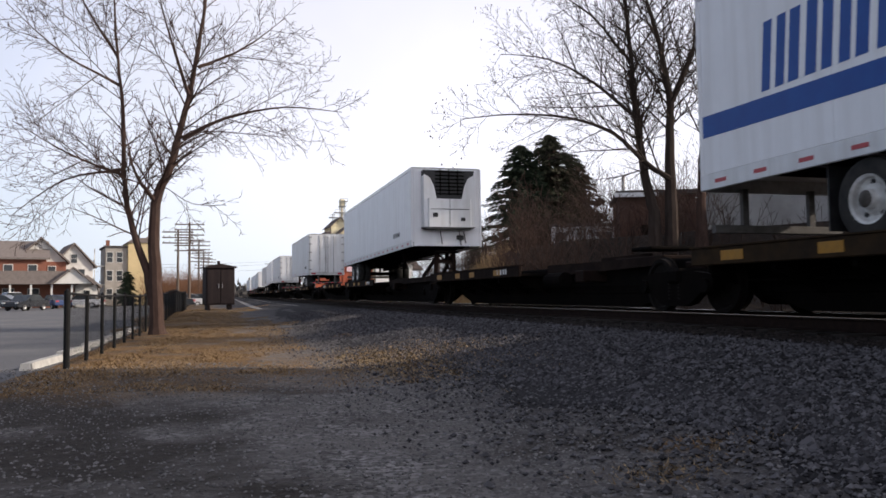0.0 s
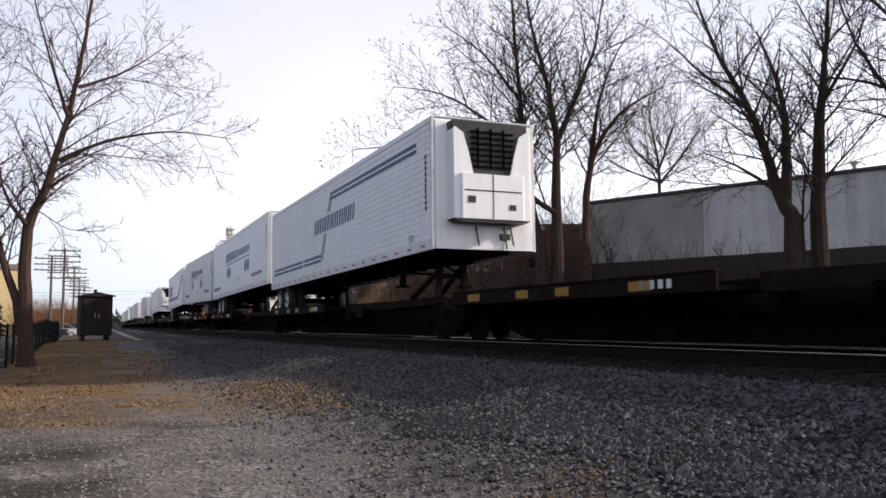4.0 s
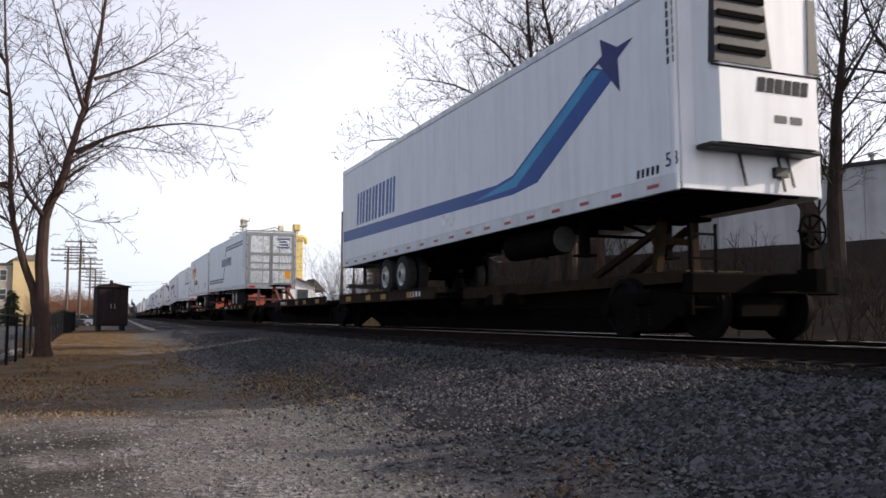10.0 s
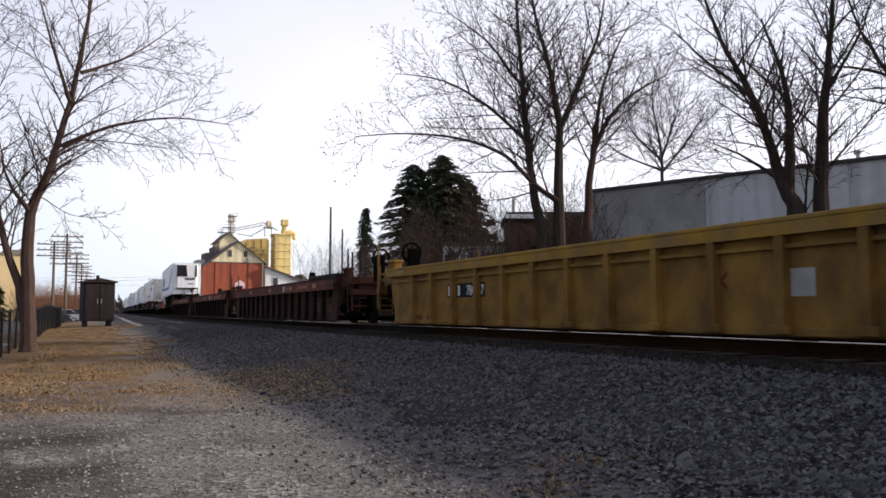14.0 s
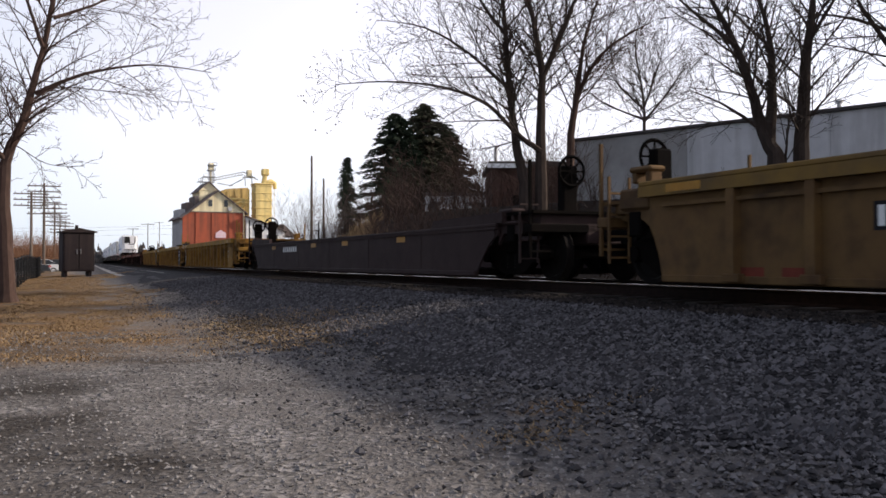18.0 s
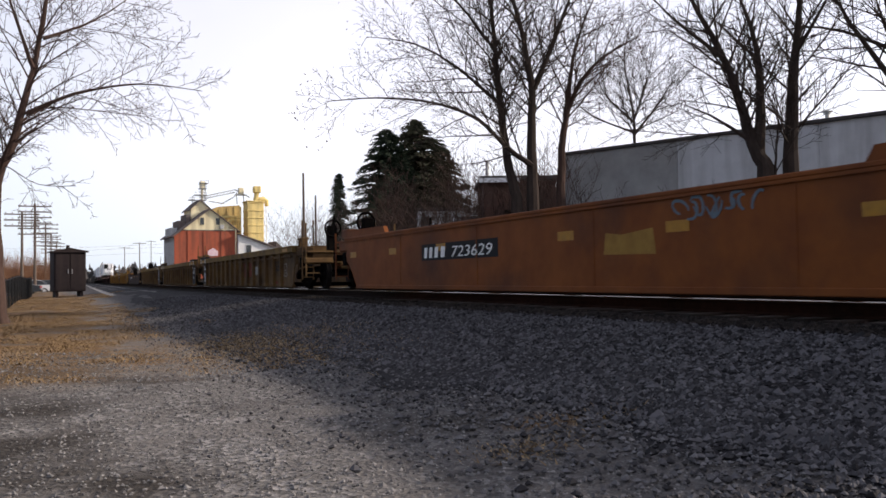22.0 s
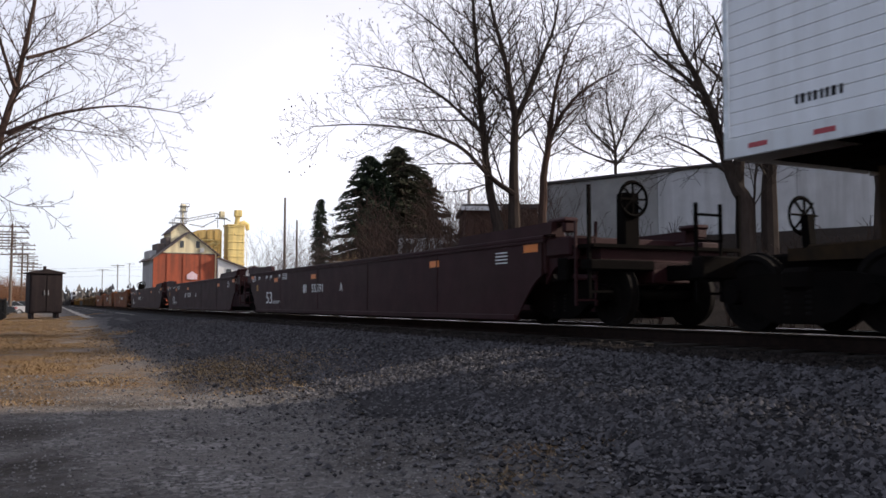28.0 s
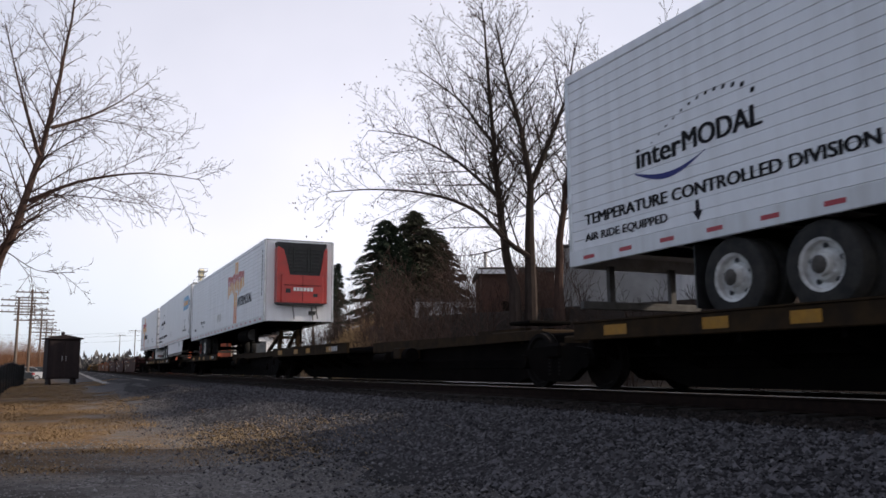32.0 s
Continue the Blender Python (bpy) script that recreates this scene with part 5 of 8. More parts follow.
def wd_red(car, X, a, ZT):
    s = Shape().box(X - 0.13, X, -a + 0.2, a - 0.2, ZT - 0.36, ZT - 0.065)
    bandp = part("upper_band", s, WELLRED, car, "brighter red upper band")
    cap = part("cap", Shape().box(X - 0.14, X + 0.12, -a - 0.1, -a + 3.1, ZT + 0.002, ZT + 0.10, 0.02), BLACKV, car, "black cap on the top chord")
    part("cap_bracket", Shape().prism([(-a + 3.08, ZT + 0.08), (-a + 2.92, ZT + 0.08), (-a + 2.90, ZT + 0.24), (-a + 3.04, ZT + 0.24)], "x", X - 0.12, X + 0.05), DARK, cap)
    for y, w in ((-a + 0.9, 0.16), (-a + 1.75, 0.2), (-a + 2.6, 0.16)):
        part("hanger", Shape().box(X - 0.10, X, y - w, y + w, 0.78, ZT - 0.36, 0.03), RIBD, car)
    for d in (2.2, 5.5, 9.0, 13.0):
        part("reflector", Shape().box(X - 0.136, X - 0.13, -a + d, -a + d + 0.38, ZT - 0.27, ZT - 0.14), YELR, bandp)
    s = Shape()
    for d in (3.2, 4.6):
        s.box(X - 0.135, X - 0.13, -a + d, -a + d + 0.04, ZT - 0.36, ZT - 0.08)
    for d in (3.4, 3.8, 4.2, 6.1):
        s.box(X - 0.135, X - 0.13, -a + d, -a + d + 0.2, ZT - 0.26, ZT - 0.16)
    part("stencil", s, YELR, bandp)
    s = Shape()
    for d in (6.5,):
        for k in range(3):
            s.box(X - 0.135, X - 0.13, -a + d, -a + d + 0.45, ZT - 0.29 + k * 0.07, ZT - 0.26 + k * 0.07)
    part("small_print", s, WHT, bandp)
    faded = mat("faded_ochre_mark", (0.15, 0.075, 0.03), (0.08, 0.035, 0.018), 9, 0.8)
    side_text("125T", X, -a + 1.60, 0.34, 0.21, faded, car, width=0.74)
    side_text("53", X, -0.45, 0.42, 0.27, faded, car, width=0.46)
    s = Shape()
    s.box(X - 0.004, X, -a + 2.35, -a + 2.34, 0.35, 0.60)
    s.box(X - 0.004, X, -a + 2.14, -a + 2.13, 0.35, 0.60)
    s.box(X - 0.004, X, -a + 2.35, -a + 2.13, 0.59, 0.60)
    s.box(X - 0.004, X, -a + 2.35, -a + 2.13, 0.35, 0.36)
    part("stencil_frame", s, FADEW, car)


def scrawl(car, X, y0, w, z0, z1, material, seed, n, thick):
    """Sprayed loops and strokes, long weathered, from y0 towards -y."""
    rnd = random.Random(seed)
    s = Shape()
    for k in range(n):
        cy, cz = y0 - w * (k + 0.5) / n + rnd.uniform(-0.04, 0.04), (z0 + z1) / 2 + rnd.uniform(-0.15, 0.15) * (z1 - z0)
        ry, rz = w / n * rnd.uniform(0.5, 0.95), (z1 - z0) * rnd.uniform(0.28, 0.5)
        a0, span, twist = rnd.uniform(0, 6.28), rnd.uniform(2.2, 5.6), rnd.uniform(-0.5, 0.5)
        last = None
        for i in range(15):
            q = a0 + span * i / 14
            y = cy + ry * math.cos(q) + twist * 0.2 * math.sin(2 * q) * ry
            z = min(z1, max(z0, cz + rz * math.sin(q * (1 + 0.4 * twist))))
            d = thick * (0.6 + 0.4 * math.sin(3.0 * i / 14))
            if last:
                ya, za = last
                l = math.hypot(y - ya, z - za) or 1
                oy, oz = -(z - za) / l * d / 2, (y - ya) / l * d / 2
                s.prism([(ya + oy, za + oz), (y + oy, z + oz), (y - oy, z - oz), (ya - oy, za - oz)], "x", X - 0.003 - 0.00004 * (k * 15 + i), X)
            last = (y, z)
    part("paint_scrawl", s, material, car, "faded sprayed scrawl")


def wd_orange(kind, at=4.7):
    def draw(car, X, a, ZT):
        if kind == "emblem":
            s = Shape().box(X - 0.003, X, 1.57, -1.0, 0.56, 1.16)
            pn = part("emblem_panel", s, BLACKV, car, "black panel with white angular emblem")
            for y0, y1 in ((1.42, 0.66), (0.58, -0.14), (-0.24, -0.86)):
                for z0, z1 in ((0.64, 0.75), (0.78, 0.87), (0.90, 1.08)):
                    q0, q1 = 0.12 * (z0 - 0.64), 0.12 * (z1 - 0.64)
                    w = 0.14 if z1 < 0.8 else (0.06 if z1 < 0.9 else 0.0)
                    part("emblem_bar", Shape().prism([(y0 - w - q0, z0), (y1 + w - q0, z0), (y1 + w - q1, z1), (y0 - w - q1, z1)], "x", X - 0.006, X - 0.003), WHT, pn)
        else:
            s = Shape()
            blocks(s, 4, X - 0.003, a - at - 0.12, 0.71, 1.1, 0.21, 0.15, 0.2, 31)
            pn = part("number_patch", Shape().box(X - 0.003, X, a - at, a - at - 3.2, 0.66, 0.99), BLACKV, car, "dark repainted number patch")
            part("car_mark", s, WHT, pn)
            side_text("723629", X - 0.003, a - at - 1.35, 0.71, 0.21, WHT, pn, width=1.6, shear=0.15)
        for d in (0.3, 2.9, 5.4, 9.75, 12.2, 15.0):
            part("reflector", Shape().box(X - 0.004, X, a - d, a - d - 0.42, 0.84, 0.98), YELR, car)
        # worn patches and old paint scrawls
        pale = mat("faded_paint", (0.34, 0.33, 0.27), (0.24, 0.22, 0.16), 8, 0.7)
        bluish = mat("faded_blue_paint", (0.13, 0.17, 0.20), (0.09, 0.11, 0.13), 8, 0.7)
        ochre = mat("ochre_patch", (0.30, 0.17, 0.04), (0.22, 0.12, 0.03), 5, 0.7)
        if kind == "emblem":
            scrawl(car, X, a - 12.4, 2.3, 0.28, 1.22, pale, 41, 15, 0.055)
            scrawl(car, X, a - 11.6, 0.5, 0.5, 1.15, ochre, 44, 6, 0.03)
        elif at < 6:
            scrawl(car, X, a - 12.4, 1.4, 0.98, 1.24, bluish, 17, 9, 0.04)
            part("patch", Shape().prism([(a - 10.9, 0.60), (a - 12.0, 0.58), (a - 11.95, 0.92), (a - 11.3, 0.86), (a - 10.95, 0.90)], "x", X - 0.0025, X), ochre, car, "worn ochre patch")
        else:
            scrawl(car, X, a - 7.95, 1.0, 0.76, 1.22, pale, 23, 6, 0.028)
            scrawl(car, X, a - 7.95, 1.0, 0.34, 0.74, pale, 29, 6, 0.028)
    return draw


def wd_maroon(car, X, a, ZT):
    side_text("53", X, a - 1.95, 0.34, 0.38, WHT, car, width=0.68)
    s = Shape()
    blocks(s, 3, X, a - 5.90, 0.64, 0.33, 0.22, 0.0, 0.25, 51)
    part("car_mark", s, WHT, car)
    side_text("55591", X, a - 6.65, 0.64, 0.22, WHT, car, width=0.93)
    side_text("A", X, a - 8.9, 0.64, 0.22, WHT, car, width=0.2)
    for d, z in ((0.0, 1.28), (2.9, 1.12), (6.6, 1.12), (14.0, 1.14), (2 * a - 0.5, 1.24)):
        part("reflector", Shape().box(X - 0.004, X, a - d, a - d - 0.40, z - 0.12, z), NORANGE, car)
    part("reflector", Shape().box(X - 0.004, X, a - 0.75, a - 0.95, 0.75, 0.95), YELR, car)
    s = Shape()
    for d in (1.0, 1.9, 2.4, 3.4):
        s.box(X - 0.003, X, a - d, a - d - 0.03, 1.08, 1.22)
        s.box(X - 0.003, X, a - d - 0.07, a - d - 0.20, 1.14, 1.22)
    for k in range(4):
        s.box(X - 0.003, X, a - 3.8, a - 4.3, 1.06 + k * 0.05, 1.08 + k * 0.05)
        s.box(X - 0.003, X, a - 0.1, a - 0.62, 1.08 + k * 0.05, 1.10 + k * 0.05)
        s.box(X - 0.003, X, -a + 1.0, -a + 1.38, 0.98 + k * 0.055, 1.0 + k * 0.055)
    s.box(X - 0.003, X, a - 2.75, a - 3.6, 0.40, 0.42)
    s.box(X - 0.003, X, a - 2.75, a - 3.4, 0.35, 0.37)
    part("small_print", s, WHT, car)


def wd_brown(car, X, a, ZT):
    for d in (3.0, 8.0, 11.0, 15.0):
        part("reflector", Shape().box(X - 0.004, X, a - d, a - d - 0.5, ZT - 0.24, ZT - 0.12), YELR, car)
    s = Shape()
    blocks(s, 7, X, a - 4.6, 0.66, 1.8, 0.16, 0.0, 0.2, 61)
    part("car_mark", s, WHT, car)


# ribs and hangers near black: grime, with the shade on them painted in
RIBD = mat("grimy_shaded_rib", (0.012, 0.007, 0.006), (0.020, 0.011, 0.009), 4, 0.85, spec=0.05)
RED_L = "rust-red ribbed well car, empty"
well_unit(RED_L, -13.7, 5.6, WELLREDD, "ribs", (False, True), wd_red, rib=RIBD)
well_unit(RED_L, -31.9, -13.7, WELLREDD, "ribs", (False, False), wd_red, rib=RIBD)
well_unit(RED_L, -52.05, -31.9, WELLREDD, "ribs", (True, False), wd_red, rib=RIBD)
# worn top chord, lighter than the sides: sky light is put into its paint
CHORDY = mat("worn_skylit_yellow_chord", (0.34, 0.185, 0.026), (0.22, 0.125, 0.032), 2.2, 0.7, dirt=(0.16, 0.115, 0.06), dscale=1.3, damount=0.9, bump=0.1, bscale=20)
YEL_L = "weathered yellow ribbed well car with black data panels, empty"
well_unit(YEL_L, -74.5, -54.0, WELLYEL, "ribs", (False, True), wd_yellow(False, (-1,)), top_paint=CHORDY)
well_unit(YEL_L, -93.9, -74.5, WELLYEL, "ribs", (False, False), wd_yellow(True, (1, -1)), top_paint=CHORDY)
well_unit(YEL_L, -113.3, -93.9, WELLYEL, "ribs", (True, False), wd_yellow(True, (1,)), top_paint=CHORDY)
well_unit("low-sided dark brown well car, empty", -137.7, -115.3, WELLBRN, "smooth", (True, True), wd_brown, ZT=1.0)
# grimy chord of the ochre cars, lightened the same way for the sky above
CHORDO = mat("grimy_skylit_yellow_chord", (0.20, 0.120, 0.030), (0.13, 0.080, 0.030), 2.2, 0.75, dirt=(0.075, 0.055, 0.035), dscale=1.3, damount=0.9, bump=0.1, bscale=20)
OLD_L = "grimy ochre ribbed well car with black data panels, empty"
well_unit(OLD_L, -160.6, -139.4, WELLYEL2, "ribs", (False, True), wd_yellow(False, (-1,)), top_paint=CHORDO)
well_unit(OLD_L, -180.2, -160.6, WELLYEL2, "ribs", (False, False), wd_yellow(True, (1, -1)), top_paint=CHORDO)
well_unit(OLD_L, -200.8, -180.2, WELLYEL2, "ribs", (True, False), wd_yellow(True, (1,)), top_paint=CHORDO)
ORA_L = "rust-orange smooth-sided well car with faded scrawls, empty"
well_unit(ORA_L, -224.1, -203.35, WELLORA, "smooth", (False, True), wd_orange("name"))
well_unit(ORA_L, -244.6, -224.1, WELLORA, "smooth", (False, False), wd_orange("emblem"))
well_unit(ORA_L, -265.3, -244.6, WELLORA, "smooth", (True, False), wd_orange("name", 10.05))
MAR_L = "dark maroon smooth-sided well car with white markings, empty"
well_unit(MAR_L, -289.9, -267.1, WELLMAR, "smooth", (False, True), wd_maroon)
well_unit(MAR_L, -310.4, -289.9, WELLMAR, "smooth", (False, False), wd_maroon)
well_unit(MAR_L, -331.6, -310.4, WELLMAR, "smooth", (True, False), wd_maroon)


# ---------------------------------------------------------------- ground
def smooth(a, b, v):
    q = min(1.0, max(0.0, (v - a) / (b - a)))
    return q * q * (3 - 2 * q)


def track_x(y):
    return line(y)[0]


WALL_P, WALL_D = Vector((21.4, 31.4, 0)), Vector((0.375, -0.927, 0))     # the warehouse's corner and the run of its wall


def wall_x(y):
    return 21.4 + (31.4 - y) * 0.4045


def ground_z(x, y):
    lat = x - track_x(max(-80.0, min(y, 400.0)))
    if lat < 0:
        z = 0.58 * smooth(-6.9, -1.9, lat) ** 1.15
        z += 0.33 * smooth(22, 50, y) * smooth(-13, -8.5, lat) * (1 - smooth(-4.5, -2.5, lat))
        z += 0.10 * smooth(-5.5, -9.5, lat) * noise.noise((x * 0.12, y * 0.12, 0)) * (1 if x > -3 else 0)
    else:
        z = 0.58 - 0.12 * smooth(1.9, 3.6, lat)
        wl = max(9.0, wall_x(min(y, 44)) - track_x(y) - 1.0)
        top = 3.75 * (1 - 0.62 * smooth(42, 70, y))
        z += (top - 0.46) * smooth(3.8, wl, lat)
    return z + 0.03 * noise.noise((x * 0.5, y * 0.5, 3.0)) * (1 if abs(lat) > 2.4 else 0)


def axis_steps(lo, hi, fine_lo, fine_hi, fine, grow=1.18):
    v = [fine_lo]
    while v[-1] < fine_hi:
        v.append(v[-1] + fine)
    d = fine
    while v[-1] < hi:
        d *= grow
        v.append(v[-1] + d)
    d = fine
    while v[0] > lo:
        d *= grow
        v.insert(0, v[0] - d)
    return v


def sheet(xs, ys, zf):
    s = Shape()
    s.v = [(x, y, zf(x, y)) for y in ys for x in xs]
    n = len(xs)
    s.f = [(j * n + i, j * n + i + 1, (j + 1) * n + i + 1, (j + 1) * n + i) for j in range(len(ys) - 1) for i in range(n - 1)]
    return s


def ground_material():
    """Dry gravel and dirt, with straw-coloured dead grass in patches away from the drive."""
    m = bpy.data.materials.new("dirt_and_dead_grass")
    m.use_nodes = True
    nt = m.node_tree
    N, L = nt.nodes.new, nt.links.new
    bs = nt.nodes["Principled BSDF"]
    ge = N("ShaderNodeNewGeometry")

    def noise_at(scale, detail=6.0, rough=0.6):
        n = N("ShaderNodeTexNoise")
        n.inputs["Scale"].default_value, n.inputs["Detail"].default_value, n.inputs["Roughness"].default_value = scale, detail, rough
        L(ge.outputs["Position"], n.inputs["Vector"])
        return n.outputs["Fac"]

    def ramp(v, stops):
        r = N("ShaderNodeValToRGB")
        while len(r.color_ramp.elements) < len(stops):
            r.color_ramp.elements.new(0.5)
        for e, (p, c) in zip(r.color_ramp.elements, stops):
            e.position, e.color = p, (*c, 1) if len(c) == 3 else c
        L(v, r.inputs[0])
        return r.outputs[0]

    def mix(f, a, b):
        x = N("ShaderNodeMixRGB")
        L(f, x.inputs[0])
        L(a, x.inputs[1])
        L(b, x.inputs[2])
        return x.outputs[0]

    def math_(op, a, b=None, c=None):
        x = N("ShaderNodeMath")
        x.operation = op
        for i, v in enumerate((a, b, c)):
            if v is None:
                continue
            if isinstance(v, (int, float)):
                x.inputs[i].default_value = v
            else:
                L(v, x.inputs[i])
        return x.outputs[0]

    stones = N("ShaderNodeTexVoronoi")
    stones.inputs["Scale"].default_value = 22.0
    L(ge.outputs["Position"], stones.inputs["Vector"])
    grit = ramp(stones.outputs["Color"], [(0.2, (0.095, 0.087, 0.081)), (0.5, (0.16, 0.149, 0.139)), (0.85, (0.30, 0.278, 0.263))])
    fine = ramp(noise_at(60, 4), [(0.3, (0.10, 0.09, 0.083)), (0.7, (0.22, 0.20, 0.185))])
    gravel = mix(ramp(noise_at(1.3, 8), [(0.42, (0, 0, 0)), (0.6, (1, 1, 1))]), grit, fine)
    mud = ramp(noise_at(14, 8), [(0.3, (0.034, 0.029, 0.025)), (0.7, (0.068, 0.058, 0.050))])
    # dark fines washed down from the ballast
    fines = ramp(noise_at(30, 6), [(0.3, (0.042, 0.039, 0.040)), (0.7, (0.098, 0.092, 0.093))])
    spx = N("ShaderNodeSeparateXYZ")
    L(ge.outputs["Position"], spx.inputs[0])
    edge = math_("ADD", spx.outputs["X"], math_("MULTIPLY_ADD", noise_at(0.7, 6), 2.4, -1.2))
    gravel = mix(ramp(math_("MULTIPLY", edge, 0.1), [(0.14, (0, 0, 0)), (0.40, (1, 1, 1))]), gravel, fines)
    # the darker dirt takes more of the drive towards the fence
    dark_bias = math_("MINIMUM", math_("MAXIMUM", math_("MULTIPLY_ADD", spx.outputs["X"], -0.09, 0.05), -0.12), 0.13)
    dirt = mix(ramp(math_("ADD", noise_at(0.55, 6), dark_bias), [(0.42, (0, 0, 0)), (0.60, (1, 1, 1))]), gravel, mud)
    straw = ramp(noise_at(35, 6), [(0.3, (0.072, 0.043, 0.021)), (0.55, (0.18, 0.108, 0.050)), (0.75, (0.33, 0.215, 0.11))])
    # where the grass grows: a strip beyond the drive, between the fence and the ballast
    sp = N("ShaderNodeSeparateXYZ")
    L(ge.outputs["Position"], sp.inputs[0])
    wob = math_("MULTIPLY_ADD", noise_at(0.35, 4), 7.0, -3.5)
    yy = math_("ADD", sp.outputs["Y"], wob)
    xx = math_("ADD", sp.outputs["X"], math_("MULTIPLY_ADD", noise_at(0.5, 4), 3.2, -1.6))
    g1 = math_("MULTIPLY", ramp(math_("DIVIDE", yy, 40.0), [(0.24, (0, 0, 0)), (0.31, (1, 1, 1))]), ramp(math_("MULTIPLY_ADD", xx, 0.1, 0.5), [(0.66, (1, 1, 1)), (0.78, (0, 0, 0))]))
    g2 = math_("MULTIPLY", g1, ramp(noise_at(0.9, 5), [(0.38, (0.25, 0.25, 0.25)), (0.55, (1, 1, 1))]))
    # two thin patches of grass at the foot of the ballast
    for cx, cy, rx, ry in ((3.45, 13.4, 1.15, 2.3), (3.32, 5.15, 0.36, 0.30)):
        ex = math_("DIVIDE", math_("SUBTRACT", xx if rx > 1 else sp.outputs["X"], cx), rx)
        ey = math_("DIVIDE", math_("SUBTRACT", sp.outputs["Y"], cy), ry)
        rad = math_("ADD", math_("ADD", math_("MULTIPLY", ex, ex), math_("MULTIPLY", ey, ey)), math_("MULTIPLY_ADD", noise_at(2.5, 6), 1.6, -0.8))
        g2 = math_("MAXIMUM", g2, ramp(rad, [(0.25, (0.8, 0.8, 0.8)), (1.0, (0, 0, 0))]))
    # brush and leaf litter on the bank across the line
    bank = ramp(math_("MULTIPLY", sp.outputs["X"], 0.05), [(0.58, (0, 0, 0)), (0.66, (1, 1, 1))])
    litter = ramp(noise_at(9, 8), [(0.3, (0.012, 0.009, 0.008)), (0.6, (0.026, 0.019, 0.014)), (0.8, (0.05, 0.037, 0.025))])
    col = mix(bank, mix(g2, dirt, straw), litter)
    L(col, bs.inputs["Base Color"])
    bs.inputs["Roughness"].default_value = 0.95
    bs.inputs["Specular IOR Level"].default_value = 0.1
    bp = N("ShaderNodeBump")
    bp.inputs["Strength"].default_value, bp.inputs["Distance"].default_value = 0.7, 0.03
    L(math_("ADD", stones.outputs["Distance"], noise_at(40, 6)), bp.inputs["Height"])
    L(bp.outputs[0], bs.inputs["Normal"])
    return m


GROUND = ground_material()
xs = axis_steps(-900, 900, -8, 26, 0.6, 1.25)
ys = axis_steps(-500, 2500, -3, 60, 0.8, 1.2)
solo("ground", sheet(xs, ys, lambda x, y: ground_z(x, y) - (0.05 if x < -2.2 else 0)), GROUND, "dry gravel and dirt with patches of dead straw-coloured grass", "ground", kind="structure", smooth=True)

# the paved lot beyond the fence
ASPHALT = mat("asphalt", (0.14, 0.14, 0.145), (0.10, 0.10, 0.105), 25, 0.9, dirt=(0.19, 0.185, 0.18), dscale=0.4, damount=0.7, bump=0.3, bscale=120, world_space=True)


def fence_x(y):
    return -1.83 + (y - 14.7) * 0.0396


s = Shape()
ly = [-40, 0, 8, 14, 20, 30, 50, 80, 120]
s.v = [(x, y, 0.012) for y in ly for x in (-120, -40, fence_x(max(y, 14)) - 0.35)]
s.f = [(j * 3 + i, j * 3 + i + 1, j * 3 + i + 4, j * 3 + i + 3) for j in range(len(ly) - 1) for i in range(2)]
solo("pavement", s, ASPHALT, "worn grey asphalt parking lot beyond the fence", "pavement", kind="structure")

# ---------------------------------------------------------------- ballast, ties and rails
BALLAST = mat("ballast_bed", (0.014, 0.0133, 0.0148), (0.032, 0.030, 0.033), 30, 0.95, dirt=(0.02, 0.019, 0.0195), dscale=0.8, damount=0.7, bump=0.8, bscale=28, world_space=True)
us = [-60 + 2 * k for k in range(30)] + [0.5 * k for k in range(60)] + [30 + 2 * k for k in range(35)] + [100 + 8 * k for k in range(60)]
lats = [-5.5, -4.9, -4.0, -3.0, -2.2, -1.8, -1.45, 1.45, 1.8, 2.4, 3.6]
s = Shape()
for u in us:
    for l in lats:
        x, y, _ = line(u, l + (0.9 * noise.noise((u * 0.31, l * 0.0, 5.0)) + 0.5 * noise.noise((u * 1.1, 0, 9.0)) if l < -4.5 else 0))
        lift = 0.015 if l > -5.2 else -0.03
        s.v.append((x, y, 0.605 if abs(l) < 1.5 else ground_z(x, y) + (lift if l < 3 else -0.03)))
n = len(lats)
s.f = [(j * n + i, j * n + i + 1, (j + 1) * n + i + 1, (j + 1) * n + i) for j in range(len(us) - 1) for i in range(n - 1)]
solo("ballast", s, BALLAST, "dark grey crushed-stone ballast shoulder sloping up to the track", "ballast", kind="structure", smooth=True)


# the bed between and beside the rails: oily, with under-train shade in its black
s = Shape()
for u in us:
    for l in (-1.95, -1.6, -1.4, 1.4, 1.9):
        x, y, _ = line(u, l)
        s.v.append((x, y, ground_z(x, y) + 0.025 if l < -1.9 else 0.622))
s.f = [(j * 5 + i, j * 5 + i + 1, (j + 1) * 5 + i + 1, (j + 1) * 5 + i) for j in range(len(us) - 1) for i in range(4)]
CRIB = mat("shaded_track_bed", (0.010, 0.008, 0.007), (0.020, 0.016, 0.014), 18, 0.95, dirt=(0.03, 0.024, 0.02), dscale=1.5, damount=0.5, bump=0.9, bscale=22, world_space=True, spec=0.04)
solo("track_bed", s, CRIB, "near-black stone bed between the ties, darkened for undercar shade", "ballast", kind="structure", smooth=True)


